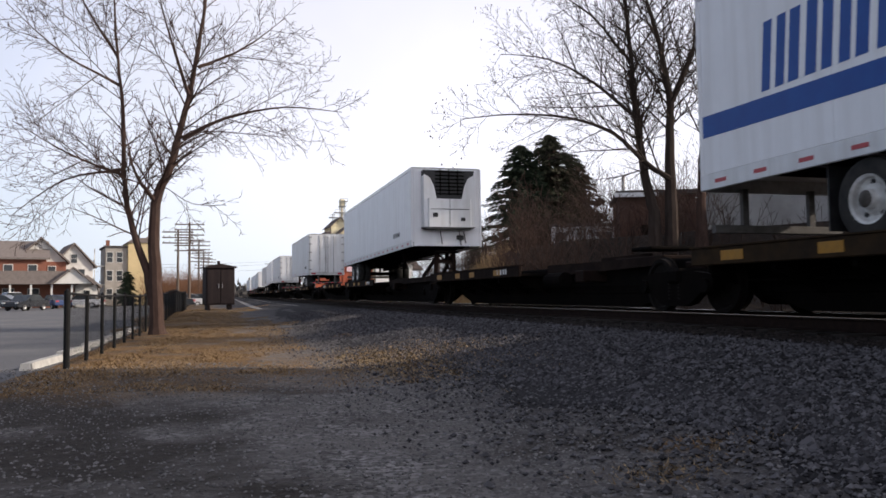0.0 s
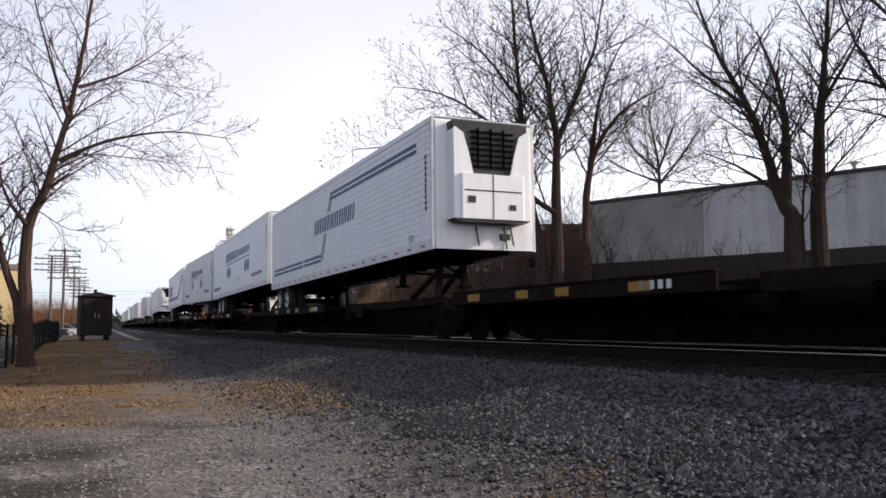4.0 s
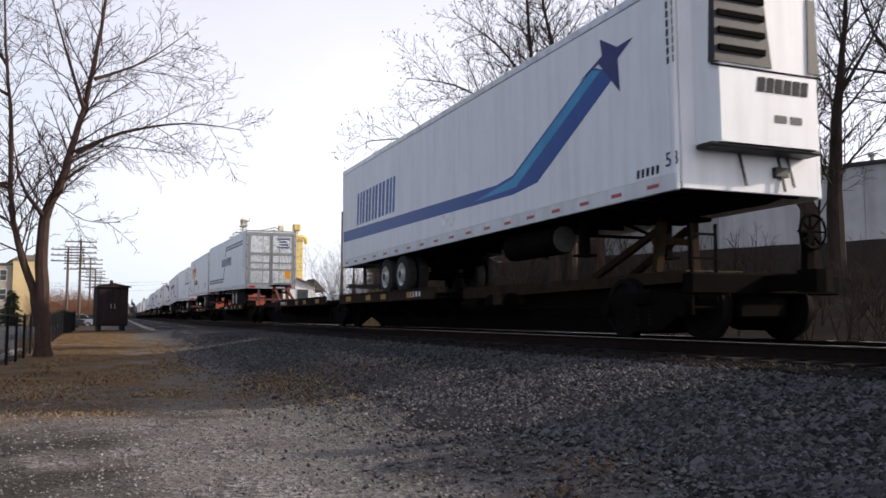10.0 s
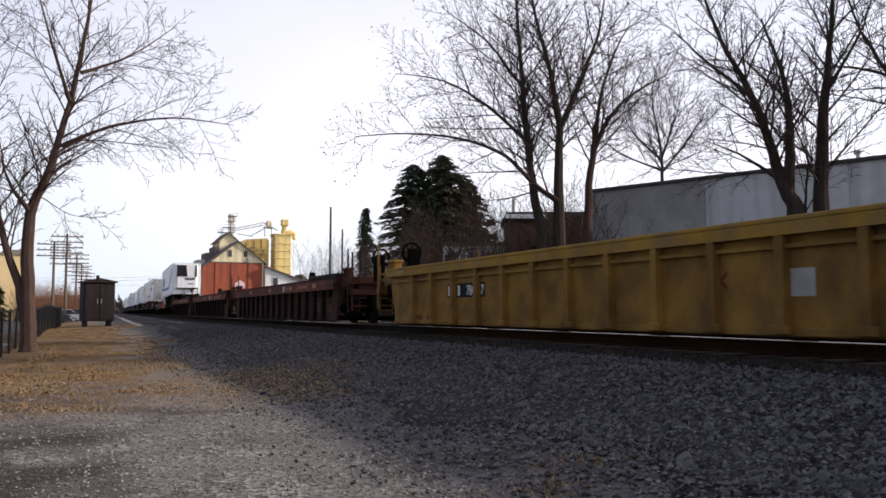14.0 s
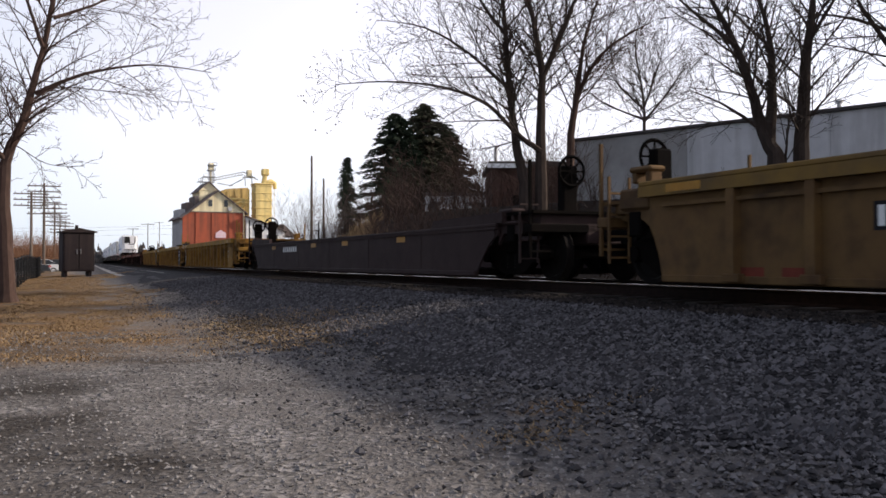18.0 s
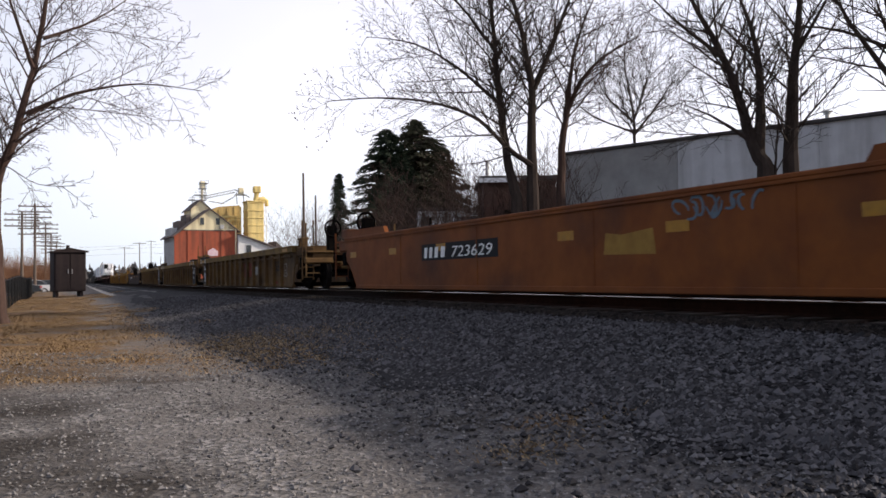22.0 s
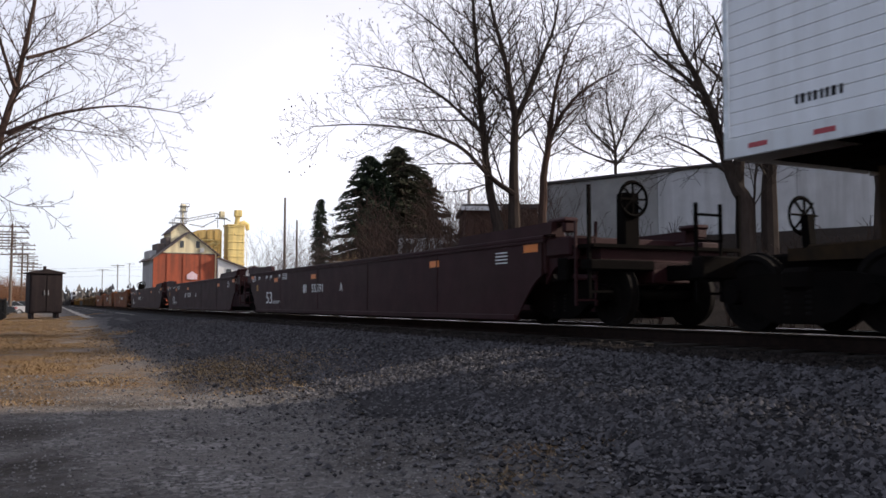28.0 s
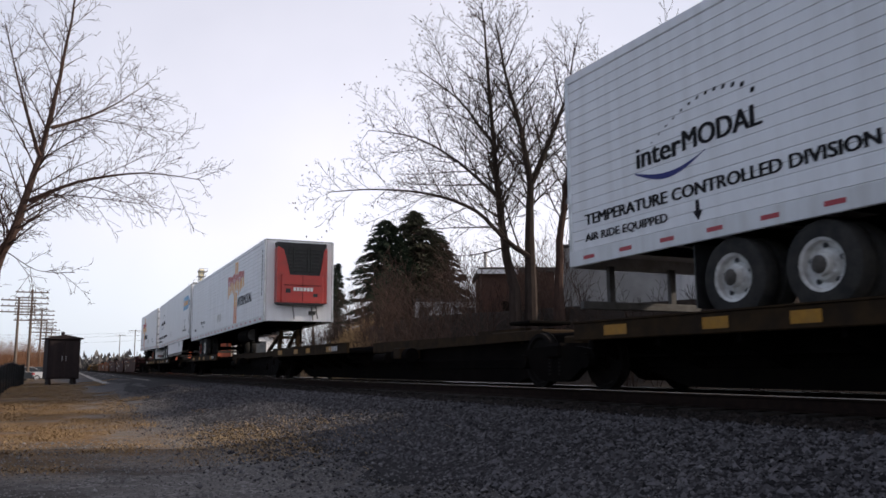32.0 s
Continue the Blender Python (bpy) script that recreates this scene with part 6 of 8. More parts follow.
def stone_field(n, place, size, seed, squash=0.75):
    """Many small angular stones as one mesh."""
    rnd = random.Random(seed)
    base = [(1, 0, 0), (-1, 0, 0), (0, 1, 0), (0, -1, 0), (0, 0, 1), (0, 0, -1)]
    tri = [(0, 2, 4), (2, 1, 4), (1, 3, 4), (3, 0, 4), (2, 0, 5), (1, 2, 5), (3, 1, 5), (0, 3, 5)]
    s = Shape()
    for _ in range(n):
        x, y, z = place(rnd)
        r = size * rnd.lognormvariate(0, 0.32)
        a = rnd.uniform(0, 6.283)
        c, q = math.cos(a), math.sin(a)
        k = len(s.v)
        for bx, by, bz in base:
            bx, by, bz = (bx * rnd.uniform(0.7, 1.25) + rnd.uniform(-0.3, 0.3), by * rnd.uniform(0.6, 1.1) + rnd.uniform(-0.3, 0.3), (bz * rnd.uniform(0.6, 1.1) + rnd.uniform(-0.2, 0.2)) * squash)
            s.v.append((x + r * (bx * c - by * q), y + r * (bx * q + by * c), z + r * bz))
        s.f.extend((k + i, k + j, k + m) for i, j, m in tri)
    return s


def island_material(name, dark, light, rough=0.9):
    m = bpy.data.materials.new(name)
    m.use_nodes = True
    nt = m.node_tree
    g = nt.nodes.new("ShaderNodeNewGeometry")
    r = nt.nodes.new("ShaderNodeValToRGB")
    r.color_ramp.elements[0].color, r.color_ramp.elements[1].color = (*dark, 1), (*light, 1)
    r.color_ramp.elements[1].position = 0.97
    nt.links.new(g.outputs["Random Per Island"], r.inputs[0])
    nt.links.new(r.outputs[0], nt.nodes["Principled BSDF"].inputs["Base Color"])
    nt.nodes["Principled BSDF"].inputs["Roughness"].default_value = rough
    nt.nodes["Principled BSDF"].inputs["Specular IOR Level"].default_value = 0.12
    return m


STONE = island_material("ballast_stone", (0.013, 0.0125, 0.0135), (0.108, 0.103, 0.109))
PEBBLE = island_material("gravel_stone", (0.085, 0.08, 0.078), (0.25, 0.236, 0.226))


def bed_place(rnd):
    y = 2.2 + 34 * rnd.random() ** 1.9
    l = rnd.uniform(-5.0, -1.95) if rnd.random() < 0.96 else -4.6 - abs(rnd.gauss(0, 0.45))
    x = track_x(y) + l
    return x, y, ground_z(x, y) + 0.015


def path_place(rnd):
    y = 2.0 + 13 * rnd.random() ** 1.6
    x = rnd.uniform(-3.4, 2.8) if rnd.random() < 0.68 else rnd.gauss(3.3, 0.9)
    return x, y, ground_z(x, y) + 0.004


def crib_place(rnd):
    y = 2.5 + 30 * rnd.random() ** 1.7
    l = rnd.uniform(-2.15, -0.85)
    return track_x(y) + l, y, 0.625 if l > -1.6 else ground_z(track_x(y) + l, y) + 0.03


# these stones carry the shade under the train in their colour
solo("crib_stones", stone_field(7000, crib_place, 0.026, 15), island_material("shaded_stone", (0.006, 0.005, 0.005), (0.035, 0.029, 0.026)), "near-black stones between the tie ends, darkened for undercar shade", "stones", kind="stuff")
solo("ballast_stones", stone_field(48000, bed_place, 0.024, 11), STONE, "loose dark crushed stones lying on the ballast", "stones", kind="stuff")
def mid_place(rnd):
    y = 2.2 + 26 * rnd.random() ** 1.8
    x = track_x(y) + rnd.gauss(-5.0, 0.75)
    return x, y, ground_z(x, y) + 0.02


solo("ballast_edge_stones", stone_field(11000, mid_place, 0.019, 14), island_material("grey_stone", (0.03, 0.028, 0.03), (0.15, 0.143, 0.147)), "grey stones strewn along the foot of the ballast", "stones", kind="stuff")
solo("gravel", stone_field(26000, path_place, 0.0115, 12), PEBBLE, "loose pale gravel on the drive", "gravel", kind="stuff")

# rails
for sx, nm in ((-1, "rail"), (1, "rail")):
    for head, material in ((True, RAIL), (False, RAILW)):
        s = Shape()
        prof = [(-0.036, -0.004), (-0.030, 0.0), (0.030, 0.0), (0.036, -0.004), (0.036, -0.012), (-0.036, -0.012)] if head else [(-0.0355, -0.012), (0.0355, -0.012), (0.034, -0.036), (0.010, -0.045), (0.010, -0.15), (0.07, -0.17), (0.07, -0.18), (-0.07, -0.18), (-0.07, -0.17), (-0.010, -0.15), (-0.010, -0.045), (-0.034, -0.036)]
        n = len(prof)
        for u in us:
            for a, b in prof:
                x, y, _ = line(u, sx * 0.7525 + a)
                s.v.append((x, y, RZ + b))
        s.f = [(j * n + i, j * n + (i + 1) % n, (j + 1) * n + (i + 1) % n, (j + 1) * n + i) for j in range(len(us) - 1) for i in range(n)]
        if head:
            rail = solo("rail", s, material, "steel running rail with a bright worn head", "rail", "rails", "structure")
        else:
            part("rail_web", s, material, rail)

# ---------------------------------------------------------------- trees
BARK = mat("bark", (0.030, 0.022, 0.019), (0.058, 0.044, 0.037), 7, 0.95, dirt=(0.045, 0.037, 0.031), dscale=3, damount=0.7, bump=0.6, bscale=18, stretch=(1, 1, 0.3), spec=0.06)
BARKR = mat("reddish_bark", (0.048, 0.030, 0.025), (0.085, 0.055, 0.045), 7, 0.9, dirt=(0.05, 0.036, 0.03), dscale=3, damount=0.6, bump=0.5, bscale=18, stretch=(1, 1, 0.3), spec=0.06)


def tube(s, pts, radii, n):
    """A tapering tube through pts."""
    k0 = len(s.v)
    prev = None
    for i, p in enumerate(pts):
        d = (pts[min(i + 1, len(pts) - 1)] - pts[max(i - 1, 0)])
        d = d.normalized() if d.length > 1e-6 else Vector((0, 0, 1))
        u = d.orthogonal() if prev is None else prev - d * prev.dot(d)
        u = u.normalized() if u.length > 1e-6 else d.orthogonal().normalized()
        prev = u
        w = d.cross(u)
        for j in range(n):
            a = 2 * math.pi * j / n
            s.v.append(tuple(p + (u * math.cos(a) + w * math.sin(a)) * radii[i]))
    for i in range(len(pts) - 1):
        for j in range(n):
            s.f.append((k0 + i * n + j, k0 + i * n + (j + 1) % n, k0 + (i + 1) * n + (j + 1) % n, k0 + (i + 1) * n + j))


def grow(s, rnd, p, d, length, r, level, droop, dense):
    """A nearly straight side branch with finer twigs set spirally along it."""
    steps = 4 if level > 1 else (3 if level == 1 else 2)
    pts, radii = [p.copy()], [r]
    q, dd = p.copy(), d.normalized()
    for i in range(steps):
        w = 0.10 if level > 1 else 0.07
        dd = (dd + Vector((rnd.uniform(-w, w), rnd.uniform(-w, w), rnd.uniform(-w, w) + droop * (i + 1) / steps))).normalized()
        q = q + dd * (length / steps)
        pts.append(q.copy())
        radii.append(max(0.006, r * (1 - 0.72 * (i + 1) / steps)))
    tube(s, pts, radii, 5 if level > 2 else (4 if level == 2 else 3))
    if level <= 0:
        return
    n = max(2, int(length * dense / (0.24 if level > 1 else 0.20)))
    turn = rnd.uniform(0, 6.283)
    for k in range(n):
        f = 0.12 + 0.86 * (k + rnd.random()) / n
        i = min(steps - 1, int(f * steps))
        b = pts[i].lerp(pts[i + 1], f * steps - i)
        ax = (pts[i + 1] - pts[i]).normalized()
        side = ax.orthogonal().normalized()
        turn += 2.4 + rnd.uniform(-0.5, 0.5)
        side.rotate(Matrix.Rotation(turn, 3, ax))
        lean = rnd.uniform(0.6, 0.95)
        nd = ax * math.cos(lean) + side * math.sin(lean) + Vector((0, 0, 0.10))
        grow(s, rnd, b, nd, max(0.16, length * rnd.uniform(0.28, 0.52) * (1.15 - 0.75 * f)), max(0.0068, radii[i] * 0.55), level - 1, droop, dense)


def tree(name, label, x, y, turn, limbs, radii, bark, seed, twig=1.0, droop=0.0, depth=1.6, levels=2, reach=2.0, leaves=0, sink=0.0):
    """Limbs are lines of (across, height) in the tree's own metres, in a plane turned to face along `turn` degrees from +y; depth sways them out of it."""
    ob = thing(name, label, "tree", "bare trees")
    rnd = random.Random(seed)
    c, q = math.cos(radians(turn)), math.sin(radians(turn))
    right, ahead = Vector((c, -q, 0)), Vector((q, c, 0))
    base = Vector((x, y, 0))
    trunk, crown = Shape(), Shape()
    tips = []
    for li, (limb, r0) in enumerate(zip(limbs, radii)):
        sway = rnd.uniform(-1, 1) * depth * (0 if li < 2 else 1)
        pts = []
        n = len(limb)
        # resample to smooth curves
        for i in range(n - 1):
            for k in range(4):
                f = k / 4
                p0, p1, p2, p3 = limb[max(i - 1, 0)], limb[i], limb[i + 1], limb[min(i + 2, n - 1)]
                a = [0.5 * (2 * p1[j] + (p2[j] - p0[j]) * f + (2 * p0[j] - 5 * p1[j] + 4 * p2[j] - p3[j]) * f * f + (3 * p1[j] - p0[j] - 3 * p2[j] + p3[j]) * f ** 3) for j in (0, 1)]
                pts.append(a)
        pts.append(limb[-1])
        m = len(pts)
        P = []
        for i, (a, z) in enumerate(pts):
            f = i / (m - 1)
            P.append(base + right * (a + rnd.uniform(-0.02, 0.02)) + ahead * (sway * f + 0.10 * math.sin(3 * f + li)) + Vector((0, 0, z)))
        if sink and limb[0][1] < 4.5:
            P.insert(0, Vector((P[0].x, P[0].y, ground_z(P[0].x, P[0].y) - 0.15)))
        R = [max(0.011, r0 * 0.84 * (1 - 0.9 * (i / (len(P) - 1)) ** 0.75)) for i in range(len(P))]
        if li == 0:
            R[0] *= 1.35
        tube(trunk if li < 3 else crown, P, R, 9 if li < 3 else 6)
        # side branches
        total = sum((P[i + 1] - P[i]).length for i in range(len(P) - 1))
        nb = int(total * 2.7 * twig)
        turn_ = rnd.uniform(0, 6.283)
        low = 0.30 if li < 2 else 0.10
        for k in range(nb):
            f = low + (1 - low) * (k + rnd.random()) / nb
            i = min(len(P) - 2, int(f * (len(P) - 1)))
            b = P[i].lerp(P[i + 1], f * (len(P) - 1) - i)
            ax = (P[i + 1] - P[i]).normalized()
            side = ax.orthogonal().normalized()
            turn_ += 2.4 + rnd.uniform(-0.5, 0.5)
            side.rotate(Matrix.Rotation(turn_, 3, ax))
            lean = rnd.uniform(0.65, 1.05)
            d = ax * math.cos(lean) + side * math.sin(lean) + Vector((0, 0, 0.10))
            ln = reach * rnd.uniform(0.55, 1.35) * (1.2 - 0.7 * f) * min(1.0, 0.3 + r0 / 0.085)
            grow(crown, rnd, b, d, ln, min(0.035, max(0.011, R[i] * 0.38)), levels, droop, twig)
            tips.append(b + d.normalized() * ln)
    part("trunk", trunk, bark, ob, smooth=True)
    part("crown", crown, bark, ob, "bare twiggy crown")
    if leaves:
        s = Shape()
        for _ in range(leaves):
            p = rnd.choice(tips) + Vector((rnd.gauss(0, 0.3), rnd.gauss(0, 0.3), rnd.gauss(0, 0.3)))
            a, b = Vector((rnd.gauss(0, 1), rnd.gauss(0, 1), rnd.gauss(0, 1))).normalized() * 0.05, Vector((rnd.gauss(0, 1), rnd.gauss(0, 1), rnd.gauss(0, 1))).normalized() * 0.035
            s.add([tuple(p - a), tuple(p + b), tuple(p + a), tuple(p - b)], [(0, 1, 2, 3)])
        part("seed_pod", s, mat("dry_leaf", (0.09, 0.05, 0.035), (0.14, 0.09, 0.06), 5, 0.9), ob, "few dry leaves left on the twigs")
    return ob


tree("lot_tree", "bare young shade tree with a forked trunk beside the fence", -0.87, 27.7, -1.79, [
    [(0.0, -0.1), (-0.09, 2.15), (-0.09, 4.09), (0.32, 5.17), (0.69, 6.63), (1.07, 8.48), (1.4, 10.72), (1.65, 12.99)],
    [(-0.12, 0.9), (-0.30, 1.9), (-0.66, 3.02), (-0.97, 4.42), (-1.06, 6.89), (-1.3, 9.36), (-1.41, 11.5)],
    [(-0.09, 4.13), (-0.68, 4.96), (-0.94, 6.01)],
    [(0.69, 6.18), (2.04, 6.86), (3.85, 7.28), (5.74, 7.21)],
    [(0.9, 7.55), (0.29, 9.51), (-0.24, 11.64)],
    [(1.19, 8.49), (2.75, 9.55), (4.22, 11.02)],
    [(-1.04, 4.94), (-2.62, 5.58), (-4.18, 6.52)],
    [(-1.09, 5.12), (-2.77, 4.79), (-4.28, 3.64)],
    [(-1.17, 7.77), (-2.66, 8.36), (-4.08, 9.45)],
    [(0.16, 4.63), (1.01, 4.03), (1.97, 3.96)],
    [(-1.24, 8.65), (-2.21, 10.34), (-2.87, 11.86)]],
    [0.29, 0.20, 0.11, 0.09, 0.085, 0.075, 0.07, 0.065, 0.065, 0.025, 0.065], BARKR, 5, 1.1, -0.03, 1.8, 2, 2.6)


def polar(r, az):
    return r * math.sin(radians(az)), r * math.cos(radians(az))


x, y = polar(31, 31.5)
tree("bank_tree", "tall bare twin-trunked tree on the bank across the line", x, y, 31.5, [
    [(-0.24, 4.07), (-0.54, 5.53), (-0.78, 7.65), (-0.93, 9.78), (-1.12, 12.59), (-1.32, 15.21)],
    [(0.38, 4.27), (0.35, 6.15), (0.41, 7.93), (0.12, 9.95), (-0.39, 12.12), (-0.8, 14.31)],
    [(0.41, 7.93), (1.25, 9.91), (1.99, 12.01), (2.33, 14.13)],
    [(0.38, 5.2), (-0.44, 5.74), (-1.57, 6.82), (-3.15, 7.39), (-5.08, 7.55), (-6.82, 7.42)],
    [(-0.74, 7.43), (-2.3, 8.97), (-4.01, 10.11), (-5.96, 10.62)],
    [(-0.83, 9.35), (-2.29, 11.34), (-3.79, 12.5)]],
    [0.27, 0.30, 0.17, 0.14, 0.11, 0.10], BARK, 8, 1.18, 0.03, 2.0, 2, 2.85, 900, sink=2.6)
x, y = polar(33, 34.0)
tree("bank_tree", "bare leaning tree on the bank", x, y, 34.0, [
    [(0.04, 4.23), (0.18, 6.66), (0.63, 8.2), (1.61, 9.49), (3.11, 10.31)],
    [(0.29, 7.32), (0.53, 9.09), (0.98, 10.86), (1.87, 12.61)]], [0.25, 0.15], BARKR, 9, 1.15, 0.03, 1.6, 2, 2.6, 150, sink=2.9)
x, y = polar(26, 47.5)
tree("bank_tree", "dark bare many-stemmed tree in front of the warehouse wall", x, y, 47.5, [
    [(-0.16, 4.23), (-0.51, 4.91), (-0.79, 6.08), (-1.29, 7.63), (-2.05, 9.25), (-2.66, 11.08)],
    [(-0.37, 4.57), (-0.26, 6.04), (-0.37, 7.87), (-0.93, 9.78)],
    [(0.5, 4.28), (0.64, 6.61), (0.83, 8.38), (1.04, 10.65)],
    [(-0.66, 5.08), (-1.64, 5.81), (-2.59, 6.31)],
    [(-1.22, 7.45), (-2.54, 8.8), (-3.68, 10.17)],
    [(0.74, 7.42), (1.57, 8.78), (2.03, 10.01)],
    [(0.1, 4.2), (0.2, 5.6), (0.05, 6.6)]],
    [0.31, 0.26, 0.31, 0.09, 0.10, 0.09, 0.06], BARK, 10, 1.08, 0.02, 1.6, 2, 2.6, sink=2.7)
x, y = polar(27, 55.0)
tree("bank_tree", "bare spreading tree beside the warehouse wall", x, y, 55.0, [
    [(0.0, 4.2), (-0.1, 6.0), (-0.3, 8.4), (-0.5, 11.0), (-0.4, 13.5)],
    [(0.05, 5.4), (0.6, 7.2), (1.0, 9.6), (1.3, 12.0)],
    [(-0.15, 6.4), (-1.1, 7.9), (-1.9, 9.6), (-2.3, 11.4)],
    [(-0.2, 7.4), (-1.5, 8.2), (-2.8, 8.6), (-3.9, 8.4)],
    [(-0.4, 9.4), (-1.6, 11.0), (-2.6, 13.0)]], [0.22, 0.14, 0.12, 0.09, 0.09], BARK, 15, 0.9, 0.0, 1.6, 2, 2.4, sink=2.8)
x, y = polar(55, 38.6)
tree("far_tree", "bare rounded tree behind the warehouse", x, y, 38.6, [
    [(0.46, 3.0), (0.40, 9.06), (0.33, 11.6), (-0.14, 14.93), (0.24, 17.11)],
    [(0.39, 10.87), (-1.41, 12.79), (-2.1, 14.68)],
    [(0.44, 10.15), (2.07, 12.24), (3.13, 13.99)], [(0.4, 11.0), (1.3, 13.6), (1.9, 16.0)], [(0.35, 10.2), (-2.2, 11.4), (-3.4, 12.6)]], [0.2, 0.12, 0.12, 0.1, 0.1], BARK, 12, 1.0, 0.05, 1.8, 2, 3.8)

# ---------------------------------------------------------------- conifers
NEEDLE = island_material("needles", (0.008, 0.014, 0.010), (0.034, 0.046, 0.028), 0.95)

NEEDLEG = island_material("grey_green_needles", (0.016, 0.019, 0.012), (0.060, 0.060, 0.038), 0.95)
NEEDLEB = island_material("brown_needles", (0.024, 0.020, 0.014), (0.075, 0.062, 0.042), 0.95)


def conifer(label, x, y, z, height, width, seed, bare=0.06, needles=None):
    ob = thing("conifer", label, "tree", "conifers")
    rnd = random.Random(seed)
    s = Shape().cyl((x, y, z - 0.3), (x, y, z + height * 0.97), 0.02 * height + 0.05, 8, 0.02)
    part("trunk", s, BARK, ob)
    s = Shape()
    n = int(height * 32)
    for k in range(n):
        f = bare + (1 - bare) * (k + rnd.random()) / n
        reach = width * (1 - f) ** 0.5 * rnd.uniform(0.65, 1.1) + 0.12
        lift = rnd.uniform(-0.05, 0.35)
        a = rnd.uniform(0, 6.283)
        zz = z + height * f
        d = Vector((math.cos(a), math.sin(a), 0))
        side = Vector((-d.y, d.x, 0))
        m = max(6, int(reach * 13))
        for i in range(m):
            q = (i + rnd.random()) / m
            fan = 0.16 * reach * (1 - 0.75 * q) + 0.06
            p = Vector((x, y, zz)) + d * reach * q + side * rnd.uniform(-fan, fan) + Vector((0, 0, (lift - 0.55 * q + 0.22 * q * q) * reach * q + rnd.uniform(-0.10, 0.06)))
            for _ in range(3):
                w = rnd.uniform(0.07, 0.17) * (1.25 - 0.55 * q) * (0.8 + 0.06 * width)
                tip = p + d * rnd.uniform(0.10, 0.40) + side * rnd.choice((-1, 1)) * w * 1.9 + Vector((0, 0, rnd.uniform(-0.24, 0.05)))
                up = Vector((rnd.uniform(-.4, .4), rnd.uniform(-.4, .4), 1)).normalized() * w * 0.45
                s.add([tuple(p + up), tuple(p - up * 0.8 + side * 0.03), tuple(tip)], [(0, 1, 2)])
    part("crown", s, needles or NEEDLE, ob, "ragged dark green boughs")
    return ob


def bearing(r, az, el):
    x, y = polar(r, az)
    return x, y, 1.17 + r * math.tan(radians(el))


x, y, z = bearing(63, 24.3, 10.6)
conifer("tall spruce with greying ragged boughs behind the brush", x, y, 1.2, z - 1.2, 4.9, 3, needles=NEEDLEG)
x, y, z = bearing(60, 22.3, 9.95)
conifer("dark spruce with dense drooping boughs", x, y, 1.2, z - 1.2, 3.9, 4)
x, y, z = bearing(66, 25.9, 8.8)
conifer("broad brownish spruce half hidden by bare trees", x, y, 1.2, z - 1.2, 3.9, 6, needles=NEEDLEB)
x, y, z = bearing(95, 19.0, 7.05)
conifer("narrow dark spruce in the distance", x, y, 1.0, z - 1.0, 1.5, 5)

# ---------------------------------------------------------------- warehouse across the line
CONC = mat("stained_stucco", (0.61, 0.61, 0.615), (0.51, 0.51, 0.52), 1.2, 0.9, dirt=(0.28, 0.275, 0.27), dscale=0.7, damount=0.55, streak=True, bump=0.15, bscale=30, world_space=True)
CONC2 = mat("grimy_stucco", (0.34, 0.33, 0.32), (0.24, 0.235, 0.23), 0.9, 0.9, dirt=(0.46, 0.46, 0.46), dscale=0.6, damount=0.5, bump=0.15, bscale=30, world_space=True)
COPING = mat("dark_coping", (0.06, 0.055, 0.055), (0.09, 0.085, 0.08), 5, 0.8)
wall = thing("warehouse", "long grey warehouse with a flat roof and stained panel wall", "building")
nrm = Vector((WALL_D.y, -WALL_D.x, 0))      # faces the line
if nrm.x > 0:
    nrm = -nrm
m4 = Matrix((( WALL_D.x, -nrm.x, 0, WALL_P.x), (WALL_D.y, -nrm.y, 0, WALL_P.y), (0, 0, 1, 0), (0, 0, 0, 1)))
wall.matrix_basis = m4
ZTOP = 6.62
n = 17
for k in range(0, n, 2):
    part("wall_panel", Shape().box(k * 2.75, min(n, k + 2) * 2.75 - 0.012, 0.006 * (k % 3 == 1), 0.3, 1.0, ZTOP - 0.12, 0.01), CONC2 if k == 0 else CONC, wall)
s = Shape().box(-0.05, n * 2.75, 0.06, 14, 0.5, ZTOP - 0.25)
part("body", s, CONC, wall)
s = Shape().box(-0.1, n * 2.75 + 0.1, -0.10, 0.35, ZTOP - 0.12, ZTOP + 0.02, 0.02)
part("coping", s, COPING, wall)
s = Shape().box(-0.1, n * 2.75 + 0.1, 0.35, 14, ZTOP - 0.25, ZTOP - 0.1)
part("roof", s, COPING, wall)
s = Shape()
for k in (11, 23, 35):
    s.cyl((k, 1.0, ZTOP - 0.1), (k, 1.0, ZTOP + 0.35), 0.08, 10)
    s.cyl((k, 1.0, ZTOP + 0.35), (k, 1.0, ZTOP + 0.45), 0.14, 10)
part("roof_vent", s, STEEL_DULL, wall)

BRICKR = mat("dark_brick", (0.12, 0.065, 0.05), (0.09, 0.05, 0.04), 12, 0.9, dirt=(0.06, 0.045, 0.04), dscale=1.0, damount=0.6, world_space=True)
# low sheds by the warehouse's end
x, y = polar(44, 30.0)
lo = thing("brick_shed", "low dark brick shed with a sagging flat roof beyond the trees", "building", m=pose(x, y, 0, 0, 0, -25))
part("wall", Shape().box(-0.9, 2.9, -0.2, 5, 1.0, 6.1, 0.02), BRICKR, lo)
part("roof", Shape().box(-1.1, 3.1, -0.5, 5.2, 6.1, 6.35, 0.03), COPING, lo)
part("door", Shape().box(0.2, 1.1, -0.24, -0.2, 2.0, 4.6), DARK, lo)
part("fascia", Shape().box(-1.15, 1.0, -0.58, -0.5, 6.0, 6.22), WHITE, lo, "white roof fascia")
part("vent_pipe", Shape().cyl((-0.6, 1.0, 6.3), (-0.6, 1.0, 7.3), 0.09, 10), STEEL_DULL, lo)

